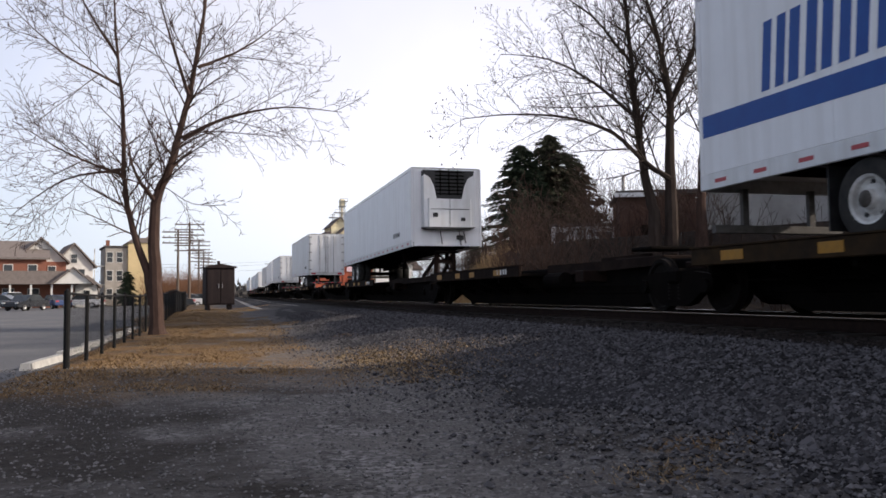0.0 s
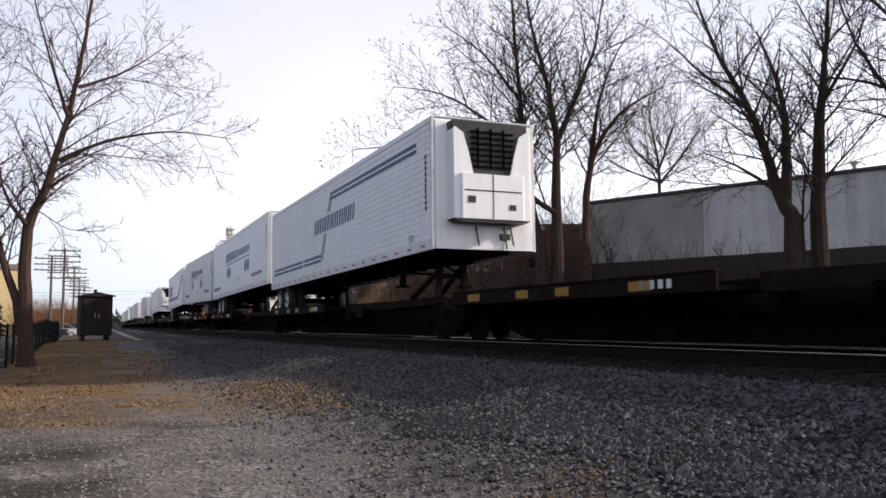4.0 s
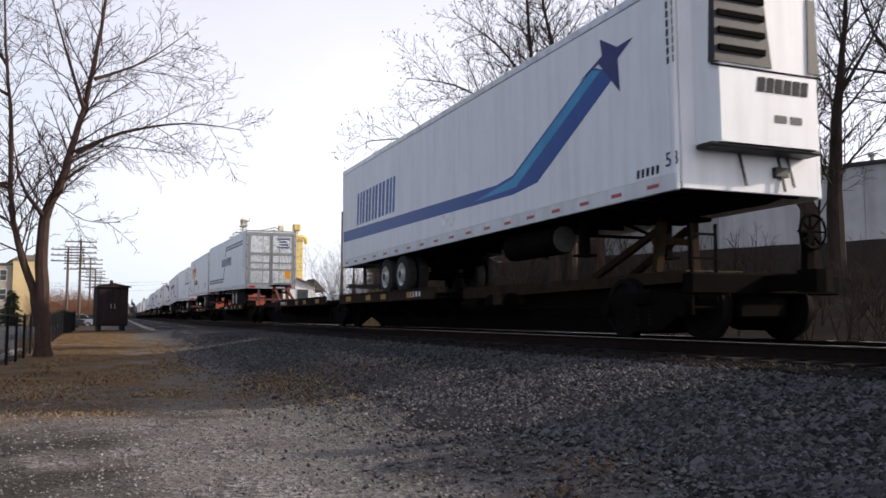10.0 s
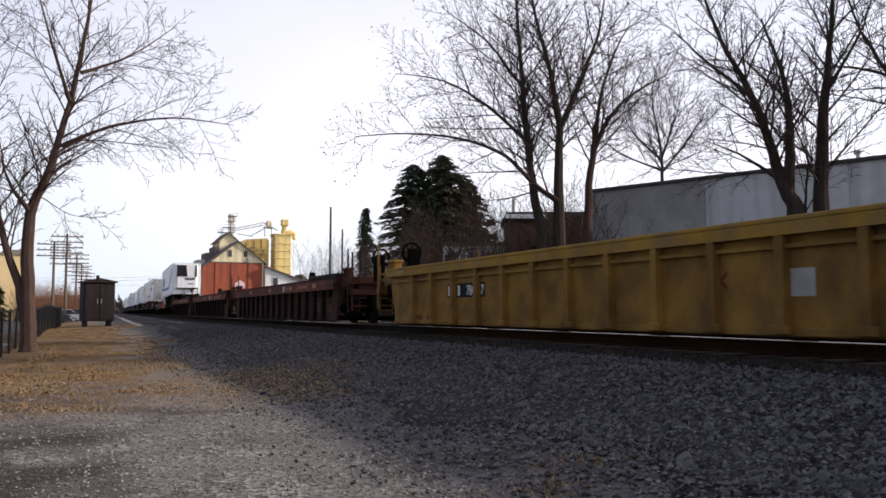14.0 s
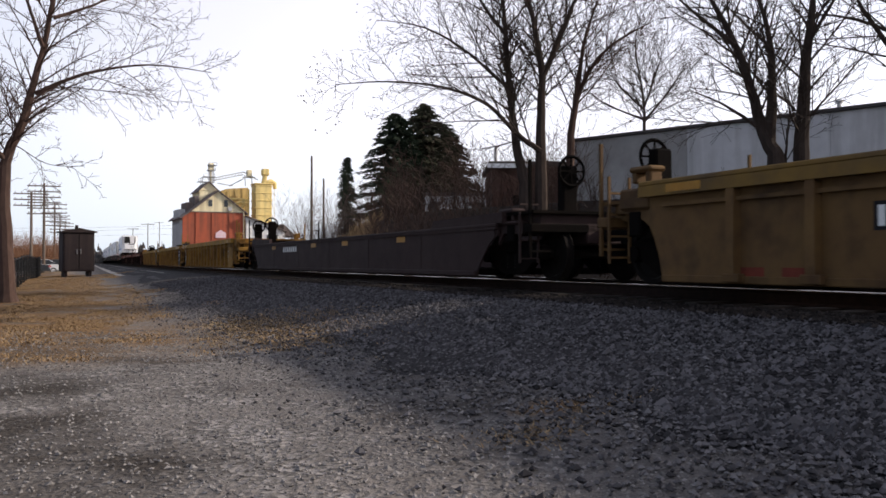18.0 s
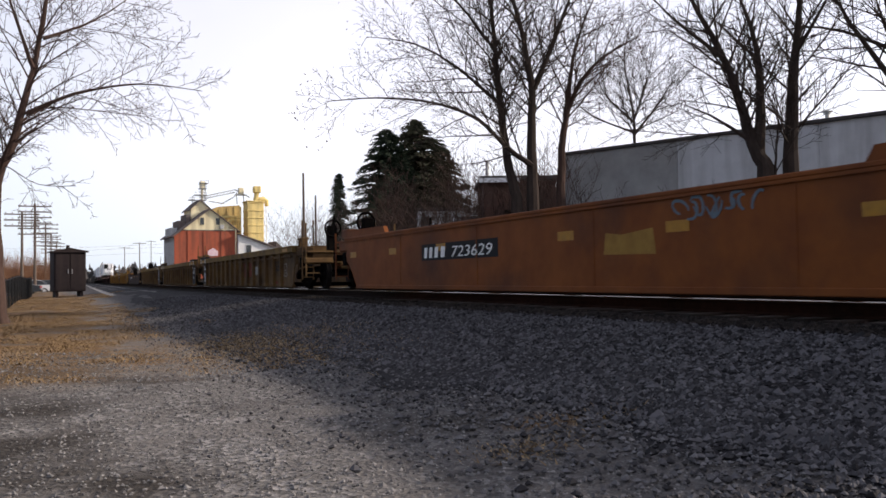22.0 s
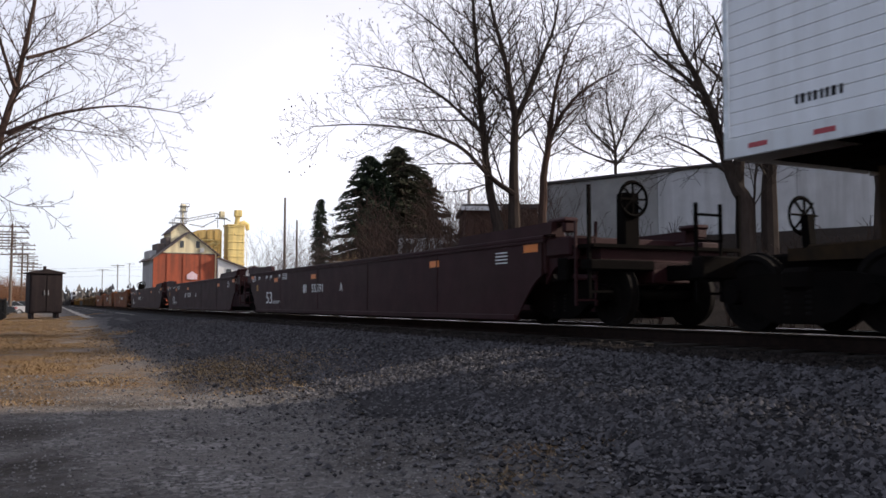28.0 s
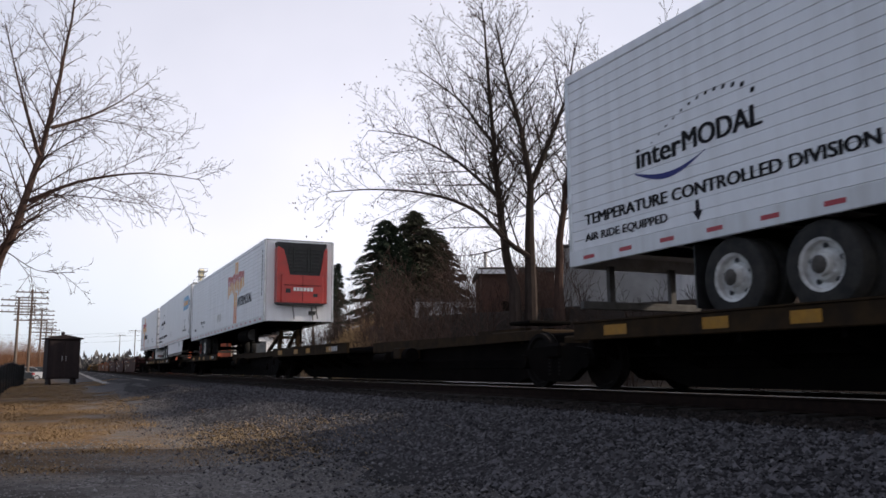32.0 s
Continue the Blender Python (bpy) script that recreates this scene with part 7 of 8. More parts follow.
x, y = polar(58, 26.7)
lo = thing("block_shed", "low pale concrete block shed behind the brush", "building", m=pose(x, y, 0, 0, 0, -22))
part("wall", Shape().box(-2.4, 2.6, 0, 5, 1.0, 5.7, 0.02), CONC, lo)
part("roof", Shape().box(-2.5, 2.7, -0.1, 5.1, 5.7, 5.9, 0.03), COPING, lo)
for pts in ([(-2.1, 4.2), (-2.1, 5.3), (-1.2, 5.3)], [(0.4, 5.3), (1.7, 5.3), (1.7, 4.3), (1.2, 4.5)]):
    part("wall_paint", Shape().prism(pts, "y", -0.02, 0.0), COPING, lo)


# ---------------------------------------------------------------- brush on the bank
def brush(n, place, seed, hmin, hmax):
    rnd = random.Random(seed)
    s = Shape()
    for _ in range(n):
        x, y = place(rnd)
        z = ground_z(x, y)
        p = Vector((x, y, z - 0.05))
        for _k in range(rnd.randint(3, 6)):
            d = Vector((rnd.uniform(-0.45, 0.45), rnd.uniform(-0.45, 0.45), 1))
            grow(s, rnd, p, d, rnd.uniform(hmin, hmax), 0.014, 1, 0.0, 0.7)
    return s


def bank_place(rnd):
    y = rnd.uniform(10, 62)
    l = rnd.uniform(4.0, 11.5)
    return track_x(y) + l, y


solo("brush", brush(380, bank_place, 21, 0.5, 1.7), mat("brush_twig", (0.03, 0.02, 0.016), (0.055, 0.038, 0.03), 4, 0.95), "tangle of bare brown brush on the bank", "brush", kind="stuff")


def sapling_place(rnd):
    return polar(rnd.uniform(33, 50), rnd.uniform(21.0, 36.0))


solo("saplings", brush(70, sapling_place, 27, 1.8, 4.2), mat("sapling_twig", (0.06, 0.038, 0.03), (0.11, 0.072, 0.056), 4, 0.95), "slender bare saplings in front of the sheds", "saplings", kind="stuff")


def wood_place(rnd):
    a = rnd.uniform(15, 33)
    return polar(rnd.uniform(66, 95), a)


solo("thicket", brush(130, wood_place, 22, 3.0, 7.5), mat("thicket_twig", (0.10, 0.075, 0.065), (0.16, 0.12, 0.105), 1, 0.95), "grey-brown bare thicket behind the sheds", "thicket", kind="stuff")

# dead grass
STRAW = island_material("dead_grass", (0.12, 0.072, 0.034), (0.34, 0.225, 0.115), 0.9)


def tufts(n, place, seed):
    rnd = random.Random(seed)
    s = Shape()
    for _ in range(n):
        x, y, h = place(rnd)
        z = ground_z(x, y)
        for _k in range(6):
            a = rnd.uniform(0, 6.283)
            l = h * rnd.uniform(0.5, 1.2)
            dx, dy = math.cos(a), math.sin(a)
            bx, by = x + rnd.gauss(0, 0.08), y + rnd.gauss(0, 0.08)
            lean = rnd.uniform(0.7, 2.0)
            w = rnd.uniform(0.006, 0.014)
            s.add([(bx - dy * w, by + dx * w, z - 0.01), (bx + dy * w, by - dx * w, z - 0.01), (bx + dx * l * lean, by + dy * l * lean, z + l * rnd.uniform(0.2, 0.7))], [(0, 1, 2)])
    return s


def strip_place(rnd):
    while True:
        y = rnd.uniform(10.5, 58)
        x = rnd.uniform(fence_x(y) - 0.2, fence_x(y) + 5.6)
        v = noise.noise((x * 0.45, y * 0.22, 7.0)) + noise.noise((x * 1.3, y * 0.6, 2.0)) * 0.4
        edge = fence_x(y) + 4.3 - max(0, (16 - y)) * 0.25
        if v > -0.10 + (0.5 if x > edge else 0) + (0.25 if y < 12.5 else 0):
            return x, y, rnd.uniform(0.025, 0.08)


def patch_place(rnd):
    """Grass that has crept over the edge of the ballast."""
    q = rnd.random()
    if q < 0.965:
        x, y = rnd.gauss(3.5, 0.62), rnd.gauss(13.6, 1.5)
    elif q < 0.986:
        x, y = rnd.gauss(2.9, 0.22), rnd.gauss(4.65, 0.12)
    else:
        x, y = rnd.gauss(3.7, 0.2), rnd.gauss(4.9, 0.10)
    return x, y, rnd.uniform(0.025, 0.07)


solo("creeping_grass", tufts(4200, patch_place, 33), island_material("pale_dead_grass", (0.12, 0.08, 0.045), (0.34, 0.245, 0.14), 0.9), "thin dead grass creeping over the stones", "grass", kind="stuff")
solo("dry_grass", tufts(16000, strip_place, 31), STRAW, "matted dead straw-coloured grass in patches", "grass", kind="stuff")



def reed_place(rnd):
    x, y = polar(rnd.uniform(40, 49), rnd.gauss(19.4, 0.85))
    return x, y, rnd.uniform(0.5, 1.05)


def reeds(n, place, seed):
    """Tall dry stalks, nearly upright."""
    rnd = random.Random(seed)
    s = Shape()
    for _ in range(n):
        x, y, h = place(rnd)
        z = ground_z(x, y) - 0.02
        for _k in range(4):
            a = rnd.uniform(0, 6.283)
            bx, by, w, l = x + rnd.gauss(0, 0.1), y + rnd.gauss(0, 0.1), 0.012, rnd.uniform(0.05, 0.35) * h
            s.add([(bx - w, by, z), (bx + w, by, z), (bx + l * math.cos(a), by + l * math.sin(a), z + h * rnd.uniform(0.7, 1.1))], [(0, 1, 2)])
    return s


solo("dry_reeds", reeds(900, reed_place, 35), island_material("dry_reed", (0.22, 0.14, 0.07), (0.46, 0.33, 0.18), 0.9), "clump of tall tan dry stalks across the line", "reeds", kind="stuff")

# ---------------------------------------------------------------- fence
FENCE = mat("black_fence", (0.008, 0.008, 0.009), (0.014, 0.014, 0.014), 10, 0.7)


def fence():
    f = thing("chain_link_fence", "low black chain-link fence along the parking lot", "fence")
    ys_ = [14.7 + 2.05 * k for k in range(23)]
    for k, yy in enumerate(ys_):
        x = fence_x(yy)
        z = ground_z(x, yy)
        p = Shape().cyl((x, yy, z - 0.1), (x, yy, z + 1.24), 0.036 if k else 0.05, 10)
        p.cyl((x, yy, z + 1.24), (x, yy, z + 1.28), 0.04, 10, 0.01)
        part("post", p, FENCE, f)
    for a, b in zip(ys_, ys_[1:]):
        x0, x1 = fence_x(a), fence_x(b)
        z0, z1 = ground_z(x0, a), ground_z(x1, b)
        s = Shape().cyl((x0, a, z0 + 1.2), (x1, b, z1 + 1.2), 0.022, 8)
        part("top_rail", s, FENCE, f)
        s = Shape()
        L = b - a
        step = 0.085 if a < 30 else 0.16
        wire = 0.0017 if a < 30 else 0.0032
        nn = int((L + 1.15) / step)
        for i in range(nn):
            for sgn in (1, -1):
                # diagonal wires clipped to the bay
                c0 = i * step - (1.15 if sgn > 0 else 0)
                p0, p1 = (c0, 0.05), (c0 + sgn * 1.15, 1.2)
                if sgn > 0:
                    t0, t1 = max(0, -c0 / 1.15), min(1, (L - c0) / 1.15)
                else:
                    t0, t1 = max(0, (c0 - L) / 1.15), min(1, c0 / 1.15)
                if t1 <= t0:
                    continue
                q = []
                for t_ in (t0, t1):
                    yy = p0[0] + (p1[0] - p0[0]) * t_
                    zz = p0[1] + (p1[1] - p0[1]) * t_
                    q.append((x0 + (x1 - x0) * yy / L, a + yy, z0 + (z1 - z0) * yy / L + zz))
                s.cyl(q[0], q[1], wire, 3, caps=False)
        part("mesh_bay", s, FENCE, f, "black diamond wire mesh")
    return f


fence()

# ---------------------------------------------------------------- relay case beside the track
CASE = mat("relay_case_paint", (0.018, 0.013, 0.014), (0.026, 0.019, 0.019), 5, 0.75, dirt=(0.035, 0.026, 0.024), dscale=1.5, damount=0.6, streak=True)
x, y = polar(55, 2.0)
zb = ground_z(x, y)
case = thing("relay_case", "dark brown steel signal relay case on short legs", "relay case", m=pose(x, y, zb, 0, 0, 8))
part("body", Shape().box(-0.881, 0.881, -0.678, 0.678, 0.316, 2.622, 0.034), CASE, case)
part("roof", Shape().prism([(-1.017, 2.622), (1.017, 2.622), (1.017, 2.689), (0.000, 2.893), (-1.017, 2.689)], "y", -0.814, 0.814), CASE, case)
for sx in (-0.678, 0.678):
    part("leg", Shape().box(sx - 0.079, sx + 0.079, -0.508, 0.508, -0.136, 0.316), CASE, case)
for sx in (-1, 1):
    d = part("door", Shape().box(sx * 0.034, sx * 0.791, -0.712, -0.678, 0.407, 2.531, 0.011), CASE, case)
    part("handle", Shape().box(sx * 0.090, sx * 0.124, -0.757, -0.712, 1.356, 1.638), STEEL_DULL, d)
part("roof_vent", Shape().cyl((0, 0, 2.825), (0, 0, 3.074), 0.102, 10), CASE, case)

# ---------------------------------------------------------------- concrete wheel stops
STOPC = mat("wheel_stop_concrete", (0.48, 0.47, 0.44), (0.40, 0.39, 0.37), 8, 0.9, dirt=(0.25, 0.24, 0.22), dscale=4, damount=0.5, bump=0.3)
for k in range(6):
    yy = 15.9 + k * 3.0
    s = Shape().prism([(-0.09, 0.0), (0.09, 0.0), (0.065, 0.115), (-0.065, 0.115)], "y", -1.1, 1.1)
    w = solo("wheel_stop", s, STOPC, "pale concrete wheel stop on the asphalt", "wheel stop", "wheel stops")
    w.matrix_basis = pose(fence_x(yy) - 0.55, yy, 0.014, 0, 0, -6)

# ---------------------------------------------------------------- telegraph and utility poles
POLEW = mat("pole_wood", (0.10, 0.075, 0.06), (0.15, 0.12, 0.10), 6, 0.95, stretch=(1, 1, 0.2), bump=0.3)


def pole(name, label, x, y, z, height, arms, turn, r=0.15, gap=0.55):
    p = thing(name, label, "utility pole", "poles beside the line", pose(x, y, z, 0, 0, turn))
    part("post", Shape().cyl((0, 0, -0.3), (0, 0, height), r, 10, r * 0.62), POLEW, p)
    for k in range(arms):
        zz = height - 0.35 - k * gap
        s = Shape().box(-1.5, 1.5, -0.16, -0.05, zz, zz + 0.11)
        a = part("crossarm", s, POLEW, p)
        s = Shape()
        for i in range(6):
            q = -1.35 + i * 0.54
            s.cyl((q, -0.1, zz + 0.11), (q, -0.1, zz + 0.26), 0.045, 8)
        part("insulator", s, STEEL_DULL, a)
    return p


for k, (r, az) in enumerate(((92, 0.16), (88, -0.55), (121, 0.75), (150, 1.05), (180, 1.35), (215, 1.55), (260, 1.8))):
    x, y = polar(r, az)
    pole("telegraph_pole", "old wooden telegraph pole with stacked crossarms", x, y, 0.3, 8.7 if k != 1 else 7.6, 6 if k != 1 else 3, -3)
for r, az, el in ((75, 16.65, 7.08), (88, 17.45, 5.6)):
    x, y, z = bearing(r, az, el)
    pole("utility_pole", "plain wooden utility pole", x, y, 1.2, z - 1.2, 0, 0, 0.14)
for r, az, el in ((210, 6.2, 2.5), (260, 5.3, 2.2), (300, 6.9, 2.6)):
    x, y, z = bearing(r, az, el)
    pole("utility_pole", "thin wooden utility pole in the distance", x, y, 0.5, z - 0.5, 1, -5, 0.14)
# wires across the line in the distance
s = Shape()
for z0, z1, yy in ((9.2, 9.0, 190), (8.6, 8.5, 192), (8.1, 8.0, 215)):
    pts = [Vector((-40 + 130 * i / 24, yy, z0 + (z1 - z0) * i / 24 - 1.1 * math.sin(math.pi * (i % 12) / 12))) for i in range(25)]
    tube(s, pts, [0.022] * 25, 4)
solo("overhead_wires", s, BLACKP, "thin overhead wires crossing the line", "wires", kind="structure")

# ---------------------------------------------------------------- feed mill
MILLRED = mat("mill_brick_red", (0.38, 0.10, 0.055), (0.31, 0.085, 0.05), 2.0, 0.85, dirt=(0.13, 0.06, 0.045), dscale=0.6, damount=0.6, streak=True, world_space=True)
CREAM = mat("mill_cream_siding", (0.80, 0.72, 0.48), (0.74, 0.65, 0.43), 1.0, 0.8, dirt=(0.36, 0.30, 0.2), dscale=0.6, damount=0.5, streak=True, world_space=True)
TANKY = mat("bin_yellow", (0.78, 0.62, 0.26), (0.70, 0.54, 0.22), 0.8, 0.6, dirt=(0.33, 0.26, 0.12), dscale=0.5, damount=0.6, streak=True, world_space=True)
MROOF = mat("mill_roof", (0.16, 0.13, 0.12), (0.11, 0.09, 0.085), 2, 0.9)
PANE = mat("dark_pane", (0.03, 0.035, 0.04), (0.05, 0.055, 0.06), 2, 0.12)
MR = 120.0
mx, my = polar(MR, 10.56)
mill = thing("feed_mill", "red brick and cream feed mill with a gabled front", "building", m=pose(mx, my, 0.4, 0, 0, 2))
GREYB = mat("grey_boards", (0.42, 0.43, 0.44), (0.34, 0.35, 0.36), 2, 0.85, dirt=(0.24, 0.24, 0.24), dscale=0.7, damount=0.5, streak=True, world_space=True)
XL, XR, ze, zp = -4.75, 3.72, 7.62, 10.5           # brick front from XL to XR, eaves, ridge
part("brick_front", Shape().prism([(XL, 0.0), (XR, 0.0), (XR, ze), (-3.5, ze), (XL, 6.9)], "y", 0.0, 0.3), MILLRED, mill)
for x in (-2.9, -0.75, 1.6):
    part("pilaster", Shape().box(x - 0.13, x + 0.13, -0.07, 0.0, 0.0, ze - 0.15), MILLRED, mill)
part("side_wall", Shape().box(XL, XL + 0.25, 0.3, 8, 0.0, 6.75), GREYB, mill, "grey boarded side wall")
part("side_wall", Shape().box(XR - 0.3, XR, 0.3, 9, 0.0, ze - 0.2), MILLRED, mill)
gb = part("gable", Shape().prism([(-3.5, ze), (XR, ze), (XR, ze + 0.12), (0.0, zp), (-3.5, ze + 0.12)], "y", -0.03, 0.3), CREAM, mill, "cream boarded gable")
s = Shape()
for k in range(10):
    z = ze + 0.2 + k * 0.27
    w = 3.5 * (1 - (z - ze) / (zp - ze)) - 0.1
    if w > 0.2:
        s.box(-w, w, -0.045, -0.03, z, z + 0.03)
part("siding_lap", s, CREAM, gb)
part("band", Shape().box(-3.55, XR + 0.05, -0.06, -0.03, ze - 0.06, ze + 0.06), MROOF, gb)
for x in (-1.08, 1.06):
    w = part("window", Shape().box(x - 0.36, x + 0.36, -0.08, -0.03, 8.32, 9.42, 0.02), CREAM, gb)
    part("pane", Shape().box(x - 0.27, x + 0.27, -0.09, -0.075, 8.4, 9.34), PANE, w)
part("roof_slope", Shape().prism([(XR + 0.35, ze - 0.25), (0, zp + 0.04), (0, zp + 0.17), (XR + 0.4, ze - 0.1)], "y", -0.35, 9.2), MROOF, mill)
part("roof_slope", Shape().prism([(XL - 0.3, 6.6), (0, zp + 0.04), (0, zp + 0.17), (XL - 0.35, 6.74)], "y", -0.35, 9.2), MROOF, mill)
for x0, x1, z in ((-4.75, -3.85, 8.1), (-3.7, -2.75, 9.1), (-2.6, -2.0, 10.0)):
    part("dormer", Shape().box(x0, x1, 3.0, 7.0, z - 2.0, z, 0.02), MROOF if z > 8.5 else GREYB, mill)
part("loading_door", Shape().box(-0.2, 0.9, -0.1, 0.0, 0.6, 3.0), DARK, mill)
part("sign_board", Shape().prism([(-0.35, 4.1), (1.05, 4.1), (1.05, 4.75), (0.35, 5.2), (-0.35, 4.75)], "y", -0.12, -0.07), mat("sign_pink_white", (0.62, 0.42, 0.48), (0.7, 0.6, 0.62), 3, 0.6), mill, "small pale pink sign")
part("vent_box", Shape().box(1.3, 1.85, -0.3, -0.03, 7.8, 8.4, 0.03), GREYB, mill)
part("downpipe", Shape().cyl((XR - 0.2, -0.1, 0.2), (XR - 0.2, -0.1, 7.8), 0.09, 8), CREAM, mill)
part("head_house", Shape().box(-1.75, 0.95, 4.0, 9.0, 8.0, 10.9, 0.03), CREAM, mill)
part("head_gable", Shape().prism([(-1.75, 10.9), (0.95, 10.9), (-0.45, 12.1)], "y", 3.95, 9.0), CREAM, mill)
for ex, ez in ((-2.0, 10.62), (1.2, 10.62)):
    part("head_roof", Shape().prism([(ex, ez), (-0.45, 12.08), (-0.45, 12.2), (ex, ez + 0.12)], "y", 3.6, 9.3), MROOF, mill)
# stepped elevator tower over the ridge
for x, y0 in ((-0.9, 6.0), (0.55, 6.0), (-0.9, 7.2), (0.55, 7.2)):
    part("tower_leg", Shape().bar((x, y0, 11.2), (x, y0, 13.0), 0.09), GREYB, mill)
for x, y0 in ((0.15, 6.2), (0.75, 6.2), (0.15, 7.0), (0.75, 7.0)):
    part("tower_leg", Shape().bar((x, y0, 12.3), (x, y0, 15.0), 0.08), GREYB, mill)
for x0, x1, z in ((-1.5, 0.9, 12.3), (-0.75, 0.9, 13.05), (-0.1, 0.95, 14.0), (0.0, 1.2, 14.75)):
    part("tower_deck", Shape().box(x0, x1, 5.9, 7.3, z, z + 0.07), GREYB, mill)
    for x in (x0, x1 - 0.04):
        part("deck_rail", Shape().bar((x, 5.9, z), (x, 5.9, z + 0.42), 0.05), GREYB, mill)
    part("deck_rail", Shape().bar((x0, 5.9, z + 0.42), (x1, 5.9, z + 0.42), 0.05), GREYB, mill)
part("elevator_head", Shape().box(0.05, 0.75, 6.2, 7.0, 14.1, 15.1, 0.06), CREAM, mill)
part("elevator_leg", Shape().box(0.2, 0.5, 6.4, 6.7, 11.0, 14.1, 0.02), CREAM, mill)
# bins beside it
bins = thing("grain_bins", "yellow grain bins with bent spouting beside the mill", "grain bin", m=pose(mx, my, 0.4, 0, 0, 2))
bn = part("bin", Shape().box(6.3, 8.7, 4.0, 6.4, 6.3, 12.1, 0.08), TANKY, bins, "banded yellow tower bin")
for k in range(6):
    part("bin_band", Shape().box(6.22, 8.78, 3.92, 6.48, 6.45 + k * 1.08, 6.60 + k * 1.08, 0.02), TANKY, bn)
part("bin_cap", Shape().box(6.15, 8.85, 3.85, 6.55, 12.1, 12.28, 0.03), TANKY, bn)
part("hopper", Shape().prism([(6.9, 5.3), (8.1, 5.3), (8.6, 6.3), (6.4, 6.3)], "y", 4.3, 6.1), TANKY, bins)
for x in (6.4, 8.55):
    for y0 in (4.1, 6.3):
        part("bin_leg", Shape().box(x - 0.1, x + 0.1, y0 - 0.1, y0 + 0.1, -0.4, 6.3), TANKY, bins)
RBIN = mat("bin_ochre", (0.56, 0.41, 0.17), (0.48, 0.35, 0.14), 0.8, 0.7, dirt=(0.28, 0.20, 0.10), dscale=0.7, damount=0.7, streak=True, world_space=True)
part("rear_bin", Shape().prism([(0.6, 3.0), (6.2, 3.0), (6.2, 11.9), (3.0, 11.6), (0.6, 10.3)], "y", 8.0, 13.0), RBIN, bins, "ochre bin block with a sloping roof")
for x in (1.9, 3.1, 4.3, 5.4):
    part("bin_rib", Shape().box(x - 0.06, x + 0.06, 7.92, 8.0, 4.0, 10.6 + 0.2 * x), RBIN, bins)
for pts, r in (([(2.6, 9.4), (3.4, 10.0), (4.6, 10.05), (5.9, 9.9)], 0.2), ([(3.5, 7.6), (3.9, 9.0), (4.8, 9.6), (5.9, 9.5)], 0.26), ([(5.5, 9.4), (5.0, 8.8), (5.1, 8.0), (5.7, 7.4), (5.6, 6.6)], 0.24), ([(5.75, 10.2), (5.75, 6.0)], 0.16), ([(6.1, 11.6), (6.1, 6.2)], 0.13)):
    d = Shape()
    tube(d, [Vector((x, 7.2, z)) for x, z in pts], [r] * len(pts), 10)
    part("duct", d, TANKY, bins, "bent yellow spouting", True)
cy = part("cyclone", Shape().cyl((7.75, 5.0, 12.2), (7.95, 5.0, 13.5), 0.36, 14), TANKY, bins, smooth=True)
part("cyclone_head", Shape().box(7.45, 8.5, 4.5, 5.5, 13.5, 14.5, 0.12), TANKY, cy)
d = Shape()
tube(d, [Vector((8.1, 5.0, 12.45)), Vector((8.9, 5.0, 12.7)), Vector((9.4, 5.0, 12.4)), Vector((9.45, 5.0, 11.6))], [0.36, 0.36, 0.34, 0.3], 12)
part("elbow", d, TANKY, cy, "bent pipe", True)
for a, b in (((0.6, 6, 12.9), (5.0, 6, 14.0)), ((0.6, 6, 12.55), (5.0, 6, 13.6)), ((5.0, 6, 14.0), (7.2, 6, 12.9)), ((2.9, 6, 11.8), (5.0, 6, 13.0)), ((1.2, 6, 12.2), (3.4, 6, 11.9))):
    part("conveyor_chord", Shape().bar(a, b, 0.13), GREYB, bins)
for k in range(9):
    x = 0.8 + k * 0.47
    part("conveyor_brace", Shape().bar((x, 6, 12.58 + k * 0.115), (x + 0.3, 6, 12.95 + k * 0.115), 0.05), GREYB, bins)
part("conveyor_head", Shape().box(5.5, 6.2, 5.6, 6.4, 13.3, 14.3, 0.06), CREAM, bins)
for x in (5.3, 6.3):
    part("tower_leg", Shape().bar((x, 6, 11.9), (x - 0.1, 6, 13.6), 0.1), GREYB, bins)
part("tower_deck", Shape().box(5.0, 6.6, 5.4, 6.6, 13.2, 13.28), GREYB, bins)
for x in (8.95, 9.35):
    part("ladder_rail", Shape().bar((x, 5.0, 0.5), (x, 5.0, 12.2), 0.05), TANKY, bins)
# white lean-to
lean = thing("white_office", "low white building with a sloping roof beside the mill", "building", m=pose(mx, my, 0.4, 0, 0, 2))
WBOARD = mat("white_boards", (0.72, 0.72, 0.71), (0.64, 0.64, 0.63), 2, 0.8, dirt=(0.44, 0.42, 0.4), dscale=0.8, damount=0.4, world_space=True)
part("wall", Shape().prism([(3.76, -0.4), (9.2, -0.4), (9.2, 5.1), (3.76, 7.0)], "y", -0.6, 3.5), WBOARD, lean)
part("roof", Shape().prism([(3.75, 7.02), (9.6, 4.98), (9.6, 5.16), (3.75, 7.2)], "y", -1.0, 3.7), MROOF, lean)
for x, z, w, h in ((5.2, 4.4, 0.7, 1.2), (7.4, 2.4, 1.6, 2.2)):
    wn = part("window", Shape().box(x - w / 2 - 0.08, x + w / 2 + 0.08, -0.66, -0.6, z - 0.08, z + h + 0.08), WBOARD, lean)
    part("pane", Shape().box(x - w / 2, x + w / 2, -0.68, -0.655, z, z + h), PANE, wn)
part("eave_shade", Shape().prism([(9.3, 4.7), (11.0, 4.3), (11.0, 4.5), (9.3, 6.2)], "y", 0.0, 4.0), MROOF, lean)


